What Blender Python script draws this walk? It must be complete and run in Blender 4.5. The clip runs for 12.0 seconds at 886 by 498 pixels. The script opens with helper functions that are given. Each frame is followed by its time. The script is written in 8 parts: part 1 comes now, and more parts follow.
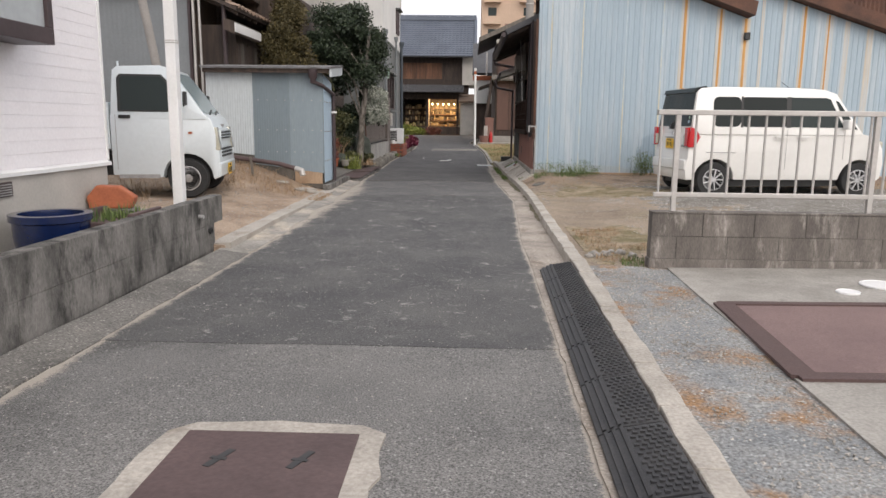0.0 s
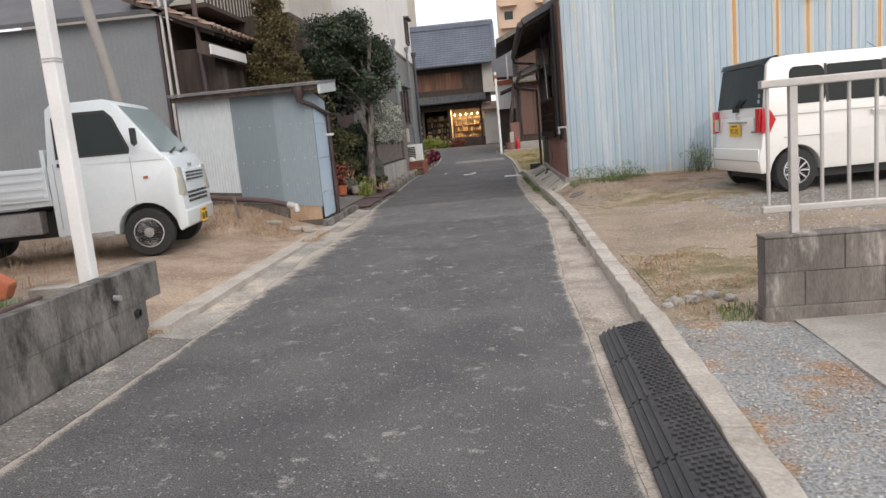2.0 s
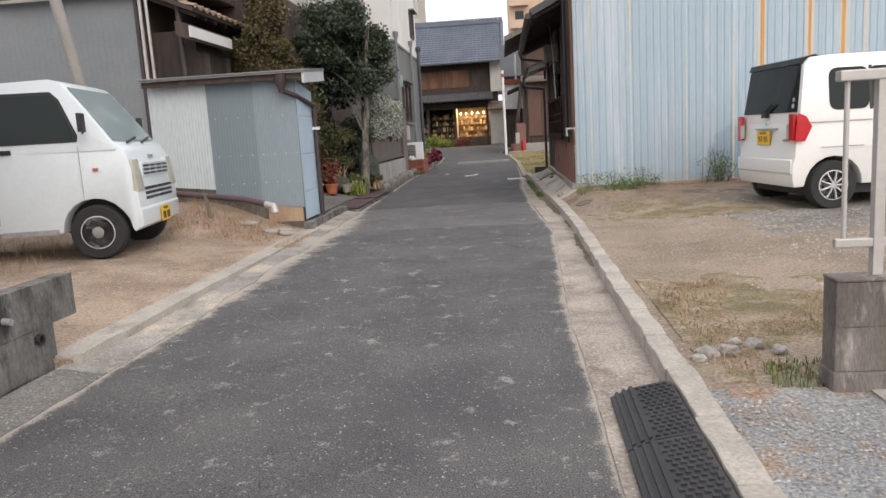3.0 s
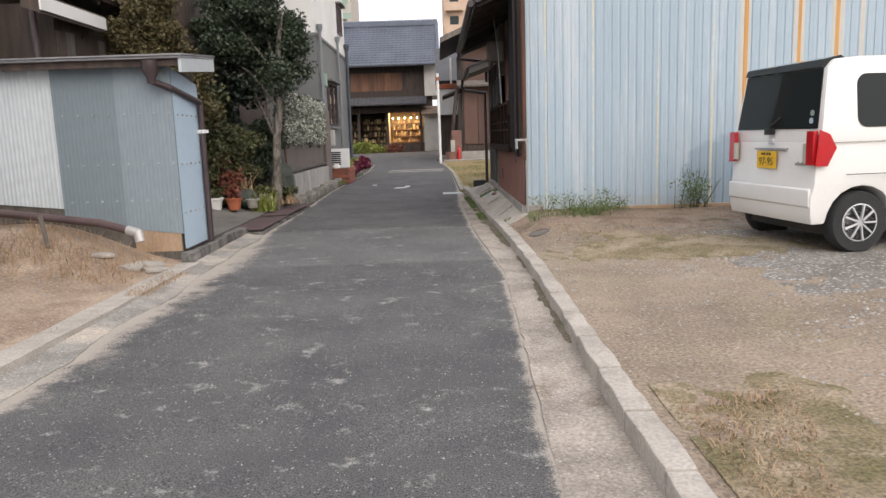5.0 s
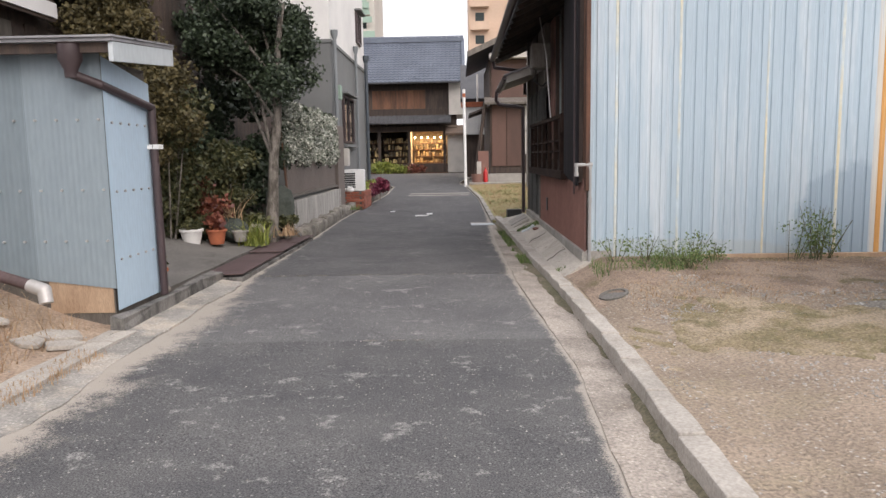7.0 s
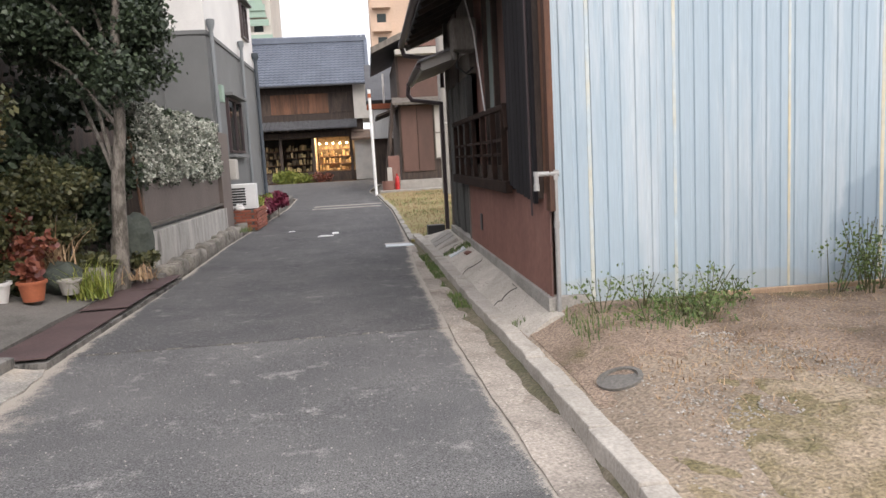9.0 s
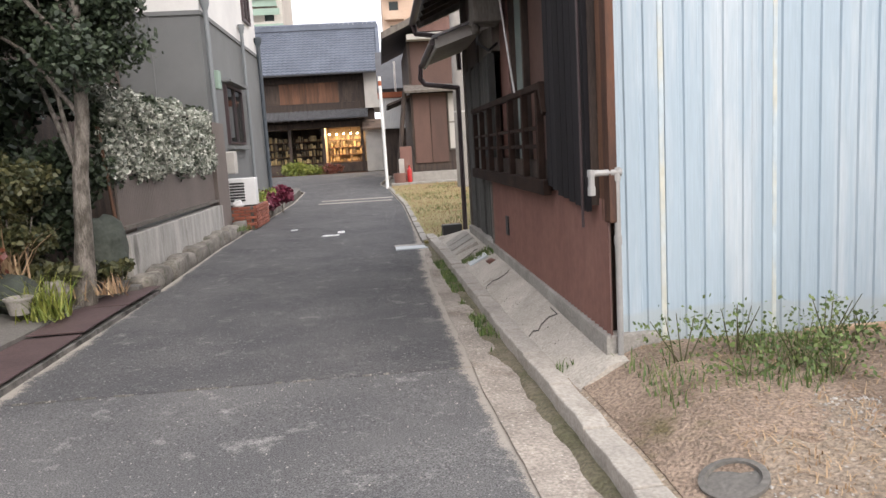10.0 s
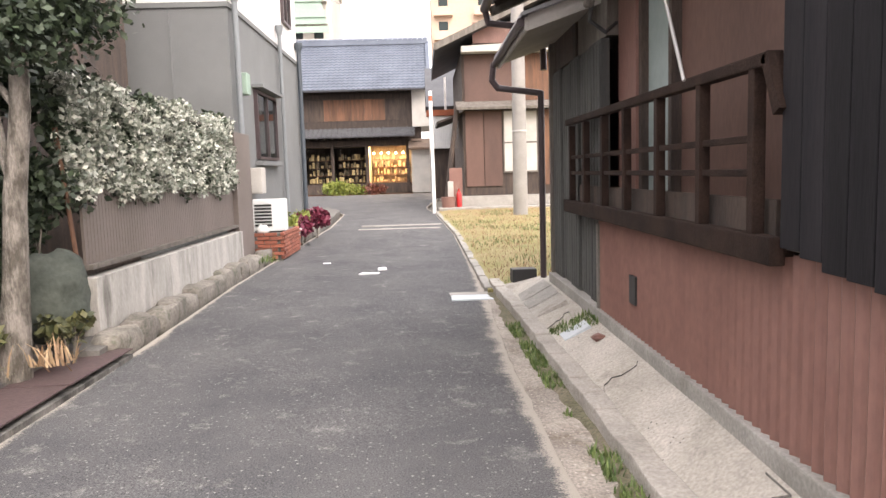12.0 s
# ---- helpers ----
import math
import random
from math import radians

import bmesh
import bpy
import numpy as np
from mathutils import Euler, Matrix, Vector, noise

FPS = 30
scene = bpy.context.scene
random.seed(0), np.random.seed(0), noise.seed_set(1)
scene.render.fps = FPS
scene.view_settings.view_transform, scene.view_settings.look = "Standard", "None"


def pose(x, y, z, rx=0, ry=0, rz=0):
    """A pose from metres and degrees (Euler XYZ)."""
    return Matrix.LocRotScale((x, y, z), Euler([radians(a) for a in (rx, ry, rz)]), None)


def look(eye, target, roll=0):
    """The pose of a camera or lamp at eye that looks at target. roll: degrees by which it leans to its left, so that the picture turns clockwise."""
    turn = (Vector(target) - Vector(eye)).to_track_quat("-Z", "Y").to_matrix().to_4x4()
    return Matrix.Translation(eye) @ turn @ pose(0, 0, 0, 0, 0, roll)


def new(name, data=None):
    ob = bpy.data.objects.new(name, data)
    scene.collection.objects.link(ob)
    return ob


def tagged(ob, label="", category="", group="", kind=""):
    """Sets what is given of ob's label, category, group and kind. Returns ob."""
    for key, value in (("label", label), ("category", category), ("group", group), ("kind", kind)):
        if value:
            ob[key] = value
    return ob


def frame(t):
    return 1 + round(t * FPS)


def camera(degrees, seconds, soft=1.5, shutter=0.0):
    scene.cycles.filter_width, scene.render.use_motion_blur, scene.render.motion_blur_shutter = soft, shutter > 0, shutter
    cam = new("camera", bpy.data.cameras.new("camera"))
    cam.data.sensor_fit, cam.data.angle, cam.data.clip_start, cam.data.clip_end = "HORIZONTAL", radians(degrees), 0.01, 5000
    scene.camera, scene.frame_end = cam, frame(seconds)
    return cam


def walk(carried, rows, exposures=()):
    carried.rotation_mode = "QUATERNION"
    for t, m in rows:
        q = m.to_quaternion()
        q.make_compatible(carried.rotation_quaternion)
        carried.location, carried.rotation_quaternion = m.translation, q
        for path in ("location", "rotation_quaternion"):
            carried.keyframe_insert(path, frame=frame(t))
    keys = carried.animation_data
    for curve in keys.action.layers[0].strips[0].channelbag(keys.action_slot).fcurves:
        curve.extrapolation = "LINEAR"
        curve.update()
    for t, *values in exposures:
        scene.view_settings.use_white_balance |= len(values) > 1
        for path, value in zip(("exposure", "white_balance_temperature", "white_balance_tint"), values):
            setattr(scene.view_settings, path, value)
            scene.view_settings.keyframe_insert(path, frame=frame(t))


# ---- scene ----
cam = camera(63.1, 12.0)
PATH = [
    (0, (-0.144, 1.069, 1.359), (-0.208, 3.037, 1.012), 0.6),
    (0.5, (-0.129, 1.614, 1.36), (-0.159, 3.591, 1.058), -1.3),
    (1, (-0.132, 2.18, 1.34), (-0.111, 4.157, 1.039), -1.6),
    (1.5, (-0.087, 2.723, 1.337), (-0.079, 4.698, 1.022), -2.3),
    (1.8, (-0.035, 3.018, 1.343), (-0.042, 4.988, 0.998), -4.0),
    (2, (-0.001, 3.214, 1.347), (-0.171, 5.182, 1.035), -5.2),
    (2.2, (0.020, 3.432, 1.335), (-0.255, 5.387, 1.010), -5.1),
    (2.5, (0.051, 3.759, 1.317), (-0.283, 5.708, 1.013), -4.9),
    (3, (0.086, 4.271, 1.319), (-0.094, 6.238, 1.005), -3.4),
    (3.5, (0.105, 4.784, 1.333), (-0.024, 6.764, 1.079), -2.5),
    (3.7, (0.069, 5.033, 1.351), (-0.012, 7.019, 1.134), -1.3),
    (5.3, (0.022, 6.782, 1.375), (0.056, 8.756, 1.056), -1.4),
    (5.5, (-0.002, 7.011, 1.363), (0.032, 8.985, 1.045), -0.3),
    (6, (-0.012, 7.657, 1.375), (-0.031, 9.633, 1.066), 0.6),
    (6.5, (-0.073, 8.273, 1.366), (-0.086, 10.257, 1.111), 0.3),
    (7, (-0.08, 8.867, 1.388), (-0.126, 10.85, 1.135), -1.0),
    (7.5, (-0.127, 9.461, 1.4), (-0.124, 11.449, 1.177), -2.0),
    (7.7, (-0.117, 9.697, 1.421), (-0.068, 11.684, 1.201), -2.5),
    (9.3, (-0.039, 11.642, 1.448), (0.156, 13.615, 1.186), -3.1),
    (9.5, (-0.025, 11.907, 1.462), (0.167, 13.88, 1.193), -3.1),
    (10, (0.023, 12.515, 1.461), (0.178, 14.49, 1.185), -3.4),
    (10.5, (-0.011, 13.123, 1.467), (0.162, 15.101, 1.228), -3.0),
    (11, (-0.004, 13.695, 1.473), (0.183, 15.677, 1.282), -2.4),
    (11.5, (-0.032, 14.287, 1.464), (0.158, 16.268, 1.267), -2.2),
    (12, (-0.116, 14.84, 1.472), (-0.068, 16.828, 1.261), -1.7),
]
walk(cam, [(t, look(eye, target, roll)) for t, eye, target, roll in PATH], exposures=[(0.0, 0.42, 6560, 11), (2.5, 0.52, 6540, 11), (5.5, 0.66, 6540, 12), (7.5, 0.80, 6500, 13), (9.5, 0.98, 6480, 12), (10.5, 1.10, 6520, 12), (11.0, 1.17, 6560, 12), (11.3, 1.28, 6600, 12), (11.6, 1.42, 6650, 13), (12.0, 1.86, 6780, 14)])

# ---- light: a bright overcast evening sky, low soft sun behind cloud ----
world = bpy.data.worlds.new("sky")
scene.world = world
world.use_nodes = True
wn = world.node_tree
wn.nodes.clear()
sky = wn.nodes.new("ShaderNodeTexSky")
sky.sky_type, sky.sun_disc = "NISHITA", False
sky.sun_elevation, sky.sun_rotation = radians(37), radians(147)
sky.air_density, sky.dust_density, sky.ozone_density = 1.0, 6.0, 1.0
bw = wn.nodes.new("ShaderNodeMixRGB")          # cloud evens out the sky's colour
bw.inputs["Fac"].default_value = 0.80
bw.inputs["Color2"].default_value = (8.35, 8.3, 8.6, 1)
bg = wn.nodes.new("ShaderNodeBackground")
bg.inputs["Strength"].default_value = 0.122
wo = wn.nodes.new("ShaderNodeOutputWorld")
wn.links.new(sky.outputs["Color"], bw.inputs["Color1"])
wn.links.new(bw.outputs["Color"], bg.inputs["Color"])
wn.links.new(bg.outputs["Background"], wo.inputs["Surface"])
sun = new("sun", bpy.data.lights.new("sun", "SUN"))
sun.data.energy, sun.data.angle, sun.data.color = 0.95, radians(50), (1.0, 0.97, 0.93)
sun.matrix_world = look((8, -14, 20), (0, 10, 0))

# ---- builders ----
def rnd(a, b):
    return random.uniform(a, b)


def box(bm, x0, x1, y0, y1, z0, z1, m=None):
    c = Matrix.LocRotScale(((x0 + x1) / 2, (y0 + y1) / 2, (z0 + z1) / 2), None, (abs(x1 - x0), abs(y1 - y0), abs(z1 - z0)))
    return bmesh.ops.create_cube(bm, size=1, matrix=(m @ c) if m else c)["verts"]


def rod(bm, p, q, r, r2=None, seg=10, caps=True):
    p, q = Vector(p), Vector(q)
    d = q - p
    m = Matrix.Translation((p + q) / 2) @ d.to_track_quat("Z", "Y").to_matrix().to_4x4()
    bmesh.ops.create_cone(bm, cap_ends=caps, segments=seg, radius1=r, radius2=r if r2 is None else r2, depth=d.length, matrix=m)


def tube(bm, pts, r, seg=10):
    for a, b in zip(pts, pts[1:]):
        rod(bm, a, b, r, seg=seg)
    for p in pts[1:-1]:
        bmesh.ops.create_icosphere(bm, subdivisions=2, radius=r * 1.03, matrix=Matrix.Translation(p))


def beam(bm, p, q, w, h, roll=0):
    """A square bar from p to q, w across and h high."""
    p, q = Vector(p), Vector(q)
    d = q - p
    m = Matrix.Translation((p + q) / 2) @ d.to_track_quat("Y", "Z").to_matrix().to_4x4() @ pose(0, 0, 0, 0, roll, 0)
    bmesh.ops.create_cube(bm, size=1, matrix=m @ Matrix.Diagonal((w, d.length, h, 1)))


def lathe(bm, prof, c=(0, 0, 0), seg=24, axis="z"):
    """Turns a profile of (radius, height) about an axis through c."""
    rings = []
    for r, h in prof:
        ring = []
        for i in range(seg):
            a = 2 * math.pi * i / seg
            u, v = r * math.cos(a), r * math.sin(a)
            p = (u, v, h) if axis == "z" else ((u, h, v) if axis == "y" else (h, u, v))
            ring.append(bm.verts.new(Vector(c) + Vector(p)))
        rings.append(ring)
    for a, b in zip(rings, rings[1:]):
        for i in range(seg):
            bm.faces.new((a[i], a[(i + 1) % seg], b[(i + 1) % seg], b[i]))
    for ring in (rings[0], rings[-1]):
        if (ring[0].co - ring[seg // 2].co).length > 1e-4:
            bm.faces.new(ring)
    bmesh.ops.recalc_face_normals(bm, faces=bm.faces)


def prism(bm, poly, a0, a1, axis="y"):
    """Pushes a flat outline along an axis: (u, v) is (x, z) for y, (y, z) for x, (x, y) for z."""
    def at(u, v, a):
        return (u, a, v) if axis == "y" else ((a, u, v) if axis == "x" else (u, v, a))
    lo = [bm.verts.new(at(u, v, a0)) for u, v in poly]
    hi = [bm.verts.new(at(u, v, a1)) for u, v in poly]
    n = len(poly)
    fs = [bm.faces.new(lo), bm.faces.new(hi[::-1])]
    fs += [bm.faces.new((lo[i], hi[i], hi[(i + 1) % n], lo[(i + 1) % n])) for i in range(n)]
    bmesh.ops.recalc_face_normals(bm, faces=fs)


def corrugated(bm, length, z0, z1, pitch=0.076, depth=0.018, rows=1, thick=0.001, per=4):
    """A standing corrugated sheet along x from 0, waves towards -y; z0 and z1 numbers or functions of x."""
    n = max(2, int(length / pitch * per))
    prev = None
    for i in range(n + 1):
        x = length * i / n
        y = -depth * (0.5 + 0.5 * math.cos(2 * math.pi * x / pitch))
        a = z0(x) if callable(z0) else z0
        b = z1(x) if callable(z1) else z1
        col = [bm.verts.new((x, y, a + (b - a) * j / rows)) for j in range(rows + 1)]
        if prev:
            for j in range(rows):
                bm.faces.new((prev[j], col[j], col[j + 1], prev[j + 1]))
        prev = col


def ribbed(bm, length, z0, z1, pitch, depth):
    """Square-ribbed metal sheet along x from 0: broad flats and narrow sunk grooves."""
    prev, x = None, 0.0
    while x < length + 1e-6:
        for f, d in ((0.0, 0), (0.27, 0), (0.33, 1), (0.53, 1), (0.60, 0)):
            u = x + f * pitch
            if u > length + 1e-6:
                break
            col = (bm.verts.new((u, -depth * (1 - d), z0(u))), bm.verts.new((u, -depth * (1 - d), z1(u))))
            if prev:
                bm.faces.new((prev[0], col[0], col[1], prev[1]))
            prev = col
        x += pitch


def mesh_of(bm, mat, smooth=False, bevel=0.0, name="mesh"):
    if bevel:
        es = [e for e in bm.edges if len(e.link_faces) == 2 and e.calc_face_angle(0) > 0.6]
        bmesh.ops.bevel(bm, geom=es, offset=bevel, segments=2, affect="EDGES", profile=0.6, clamp_overlap=True)
    me = bpy.data.meshes.new(name)
    bm.to_mesh(me)
    bm.free()
    for m in (mat if isinstance(mat, (list, tuple)) else [mat]):
        me.materials.append(m)
    if smooth:
        me.polygons.foreach_set("use_smooth", [True] * len(me.polygons))
        if smooth != "all":
            me.set_sharp_from_angle(angle=radians(38))
    return me


def part(name, bm, mat, parent=None, label="", smooth=False, bevel=0.0, m=None, kind=""):
    """Links a bmesh as one mesh object under a thing, in the thing's own space."""
    ob = new(name, mesh_of(bm, mat, smooth, bevel, name))
    if parent is not None:
        ob.parent = parent
    if m is not None:
        ob.matrix_basis = m
    return tagged(ob, label, kind=kind)


def leaves(blobs, size, mat_, name="crown", flat=0.0, seed=1, long=1.6):
    """Many small leaves round blobs of (centre, radii, count), denser to the outside; returns a mesh."""
    rng = np.random.default_rng(seed)
    vs, n = [], 0
    for c, r, k in blobs:
        d = rng.normal(size=(k, 3))
        d /= np.linalg.norm(d, axis=1)[:, None]
        p = np.array(c) + d * np.array(r) * (rng.random((k, 1)) ** 0.5) * rng.uniform(0.8, 1.25, (k, 1))
        a = rng.normal(size=(k, 3)); a[:, 2] *= 1 - flat
        a /= np.linalg.norm(a, axis=1)[:, None]
        b = np.cross(a, rng.normal(size=(k, 3)))
        b /= np.linalg.norm(b, axis=1)[:, None]
        s = size * rng.uniform(0.6, 1.35, (k, 1))
        vs.append(np.stack([p - a * s * long / 2, p + b * s / 2, p + a * s * long / 2, p - b * s / 2], 1).reshape(-1, 3))
        n += k
    v = np.concatenate(vs)
    me = bpy.data.meshes.new(name)
    me.from_pydata(v.tolist(), [], np.arange(4 * n).reshape(-1, 4).tolist())
    me.materials.append(mat_)
    return me


def blades(spots, h, w, mat_, name="grass", seed=3, lean=0.5):
    """Thin upright leaves at (x, y, z, height scale)."""
    rng = np.random.default_rng(seed)
    v, f = [], []
    for x, y, z, s in spots:
        a, l = rng.uniform(0, 6.283), rng.uniform(0.1, lean) * h * s
        dx, dy = math.cos(a), math.sin(a)
        t = h * s * rng.uniform(0.6, 1.2)
        i = len(v)
        v += [(x - dy * w / 2, y + dx * w / 2, z - 0.01), (x + dy * w / 2, y - dx * w / 2, z - 0.01), (x + dx * l * 0.4 + dy * w / 3, y + dy * l * 0.4 - dx * w / 3, z + t * 0.6), (x + dx * l * 0.4 - dy * w / 3, y + dy * l * 0.4 + dx * w / 3, z + t * 0.6), (x + dx * l, y + dy * l, z + t)]
        f += [(i, i + 1, i + 2, i + 3), (i + 3, i + 2, i + 4)]
    me = bpy.data.meshes.new(name)
    me.from_pydata(v, [], f)
    me.materials.append(mat_)
    return me


def stones(spots, mat_, name="stones", seed=5):
    """Small angular stones at (x, y, z, size)."""
    rng = np.random.default_rng(seed)
    base = np.array([(1, 0, 0), (0, 1, 0), (-1, 0, 0), (0, -1, 0), (0, 0, 0.8), (0, 0, -0.6)], float)
    tri = np.array([(0, 1, 4), (1, 2, 4), (2, 3, 4), (3, 0, 4), (1, 0, 5), (2, 1, 5), (3, 2, 5), (0, 3, 5)])
    v, f = [], []
    for x, y, z, s in spots:
        a = rng.uniform(0, 6.283)
        q = base * rng.uniform(0.6, 1.25, (6, 3)) * s
        q = np.stack([q[:, 0] * math.cos(a) - q[:, 1] * math.sin(a), q[:, 0] * math.sin(a) + q[:, 1] * math.cos(a), q[:, 2]], 1) + (x, y, z)
        f += (tri + len(v)).tolist()
        v += q.tolist()
    me = bpy.data.meshes.new(name)
    me.from_pydata(v, [], f)
    me.materials.append(mat_)
    return me


def piece(name, me, parent, m):
    ob = new(name, me)
    ob.parent = parent
    ob.matrix_basis = m
    return ob


def thing(name, m, label, category, group="", kind=""):
    e = new(name)
    e.empty_display_size = 0.2
    e.matrix_basis = m
    return tagged(e, label, category, group, kind)


def B():
    return bmesh.new()


def lerp(rows, v):
    for (a, p), (b, q) in zip(rows, rows[1:]):
        if v <= b:
            t = max(0.0, (v - a) / (b - a))
            return p + (q - p) * t
    return rows[-1][1]


def ease(v):
    v = min(1.0, max(0.0, v))
    return v * v * (3 - 2 * v)


# ---- materials ----
def mat(name, c, rough=0.7, c2=None, scale=1.5, fine=40.0, fine_amt=0.25, bump=0.2, metal=0.0, stretch=(1, 1, 1), spec=0.5, vary=0.0, local=False, contrast=(0.35, 0.65), blot=None, blot_scale=0.6, blot_at=(0.55, 0.7), coat=0.0, trans=0.0, bump_dist=0.01, speck=None):
    """A surface of two colours mixed by a large noise, with a fine grain over it, blotches of a third colour, and fine relief."""
    m = bpy.data.materials.new(name)
    m.use_nodes = True
    nt = m.node_tree
    N, Lk = nt.nodes, nt.links
    bs = N["Principled BSDF"]
    bs.inputs["Roughness"].default_value = rough
    bs.inputs["Metallic"].default_value = metal
    bs.inputs["Specular IOR Level"].default_value = spec
    bs.inputs["Coat Weight"].default_value = coat
    bs.inputs["Coat Roughness"].default_value = 0.08
    bs.inputs["Transmission Weight"].default_value = trans
    if local:
        src = N.new("ShaderNodeTexCoord").outputs["Object"]
    else:
        src = N.new("ShaderNodeNewGeometry").outputs["Position"]
    mp = N.new("ShaderNodeMapping")
    mp.inputs["Scale"].default_value = stretch
    Lk.new(src, mp.inputs["Vector"])
    n1 = N.new("ShaderNodeTexNoise")
    n1.inputs["Scale"].default_value, n1.inputs["Detail"].default_value, n1.inputs["Roughness"].default_value = scale, 6, 0.62
    Lk.new(mp.outputs["Vector"], n1.inputs["Vector"])
    r1 = N.new("ShaderNodeValToRGB")
    r1.color_ramp.elements[0].position, r1.color_ramp.elements[1].position = contrast
    r1.color_ramp.elements[0].color = (*c, 1)
    r1.color_ramp.elements[1].color = (*(c2 or [v * 0.8 for v in c]), 1)
    Lk.new(n1.outputs["Fac"], r1.inputs["Fac"])
    col = r1.outputs["Color"]
    n2 = N.new("ShaderNodeTexNoise")
    n2.inputs["Scale"].default_value, n2.inputs["Detail"].default_value = fine, 3
    Lk.new(mp.outputs["Vector"], n2.inputs["Vector"])
    if blot:
        n3 = N.new("ShaderNodeTexNoise")
        n3.inputs["Scale"].default_value, n3.inputs["Detail"].default_value, n3.inputs["Roughness"].default_value = blot_scale, 8, 0.7
        mp3 = N.new("ShaderNodeMapping")
        mp3.inputs["Location"].default_value = (7.3, 2.1, 4.4)
        Lk.new(mp.outputs["Vector"], mp3.inputs["Vector"])
        Lk.new(mp3.outputs["Vector"], n3.inputs["Vector"])
        r3 = N.new("ShaderNodeValToRGB")
        r3.color_ramp.elements[0].position, r3.color_ramp.elements[1].position = blot_at
        Lk.new(n3.outputs["Fac"], r3.inputs["Fac"])
        mx3 = N.new("ShaderNodeMixRGB")
        mx3.inputs["Color2"].default_value = (*blot, 1)
        Lk.new(r3.outputs["Color"], mx3.inputs["Fac"])
        Lk.new(col, mx3.inputs["Color1"])
        col = mx3.outputs["Color"]
    if speck:
        sc, sscale, share = speck
        vo = N.new("ShaderNodeTexVoronoi")
        vo.inputs["Scale"].default_value = sscale
        Lk.new(mp.outputs["Vector"], vo.inputs["Vector"])
        sep = N.new("ShaderNodeSeparateColor")
        Lk.new(vo.outputs["Color"], sep.inputs["Color"])
        r4 = N.new("ShaderNodeValToRGB")
        r4.color_ramp.elements[0].position, r4.color_ramp.elements[1].position = 1 - share, min(1.0, 1 - share * 0.3)
        Lk.new(sep.outputs["Red"], r4.inputs["Fac"])
        r5 = N.new("ShaderNodeValToRGB")
        r5.color_ramp.elements[0].position, r5.color_ramp.elements[1].position = 0.25, 0.6
        r5.color_ramp.elements[0].color, r5.color_ramp.elements[1].color = (1, 1, 1, 1), (0, 0, 0, 1)
        Lk.new(vo.outputs["Distance"], r5.inputs["Fac"])
        mm = N.new("ShaderNodeMath")
        mm.operation = "MULTIPLY"
        Lk.new(r4.outputs["Color"], mm.inputs[0])
        Lk.new(r5.outputs["Color"], mm.inputs[1])
        mx4 = N.new("ShaderNodeMixRGB")
        mx4.inputs["Color2"].default_value = (*sc, 1)
        Lk.new(mm.outputs["Value"], mx4.inputs["Fac"])
        Lk.new(col, mx4.inputs["Color1"])
        col = mx4.outputs["Color"]
    if fine_amt or vary:
        hs = N.new("ShaderNodeHueSaturation")
        mr = N.new("ShaderNodeMapRange")
        mr.inputs["From Min"].default_value, mr.inputs["From Max"].default_value = 0.25, 0.75
        mr.inputs["To Min"].default_value, mr.inputs["To Max"].default_value = 1 - fine_amt, 1 + fine_amt
        Lk.new(n2.outputs["Fac"], mr.inputs["Value"])
        val = mr.outputs["Result"]
        if vary:
            oi = N.new("ShaderNodeObjectInfo")
            m2 = N.new("ShaderNodeMapRange")
            m2.inputs["To Min"].default_value, m2.inputs["To Max"].default_value = 1 - vary, 1 + vary
            Lk.new(oi.outputs["Random"], m2.inputs["Value"])
            mu = N.new("ShaderNodeMath")
            mu.operation = "MULTIPLY"
            Lk.new(val, mu.inputs[0])
            Lk.new(m2.outputs["Result"], mu.inputs[1])
            val = mu.outputs["Value"]
        Lk.new(val, hs.inputs["Value"])
        Lk.new(col, hs.inputs["Color"])
        col = hs.outputs["Color"]
    Lk.new(col, bs.inputs["Base Color"])
    if bump:
        bp = N.new("ShaderNodeBump")
        bp.inputs["Strength"].default_value, bp.inputs["Distance"].default_value = bump, bump_dist
        Lk.new(n2.outputs["Fac"], bp.inputs["Height"])
        Lk.new(bp.outputs["Normal"], bs.inputs["Normal"])
    return m


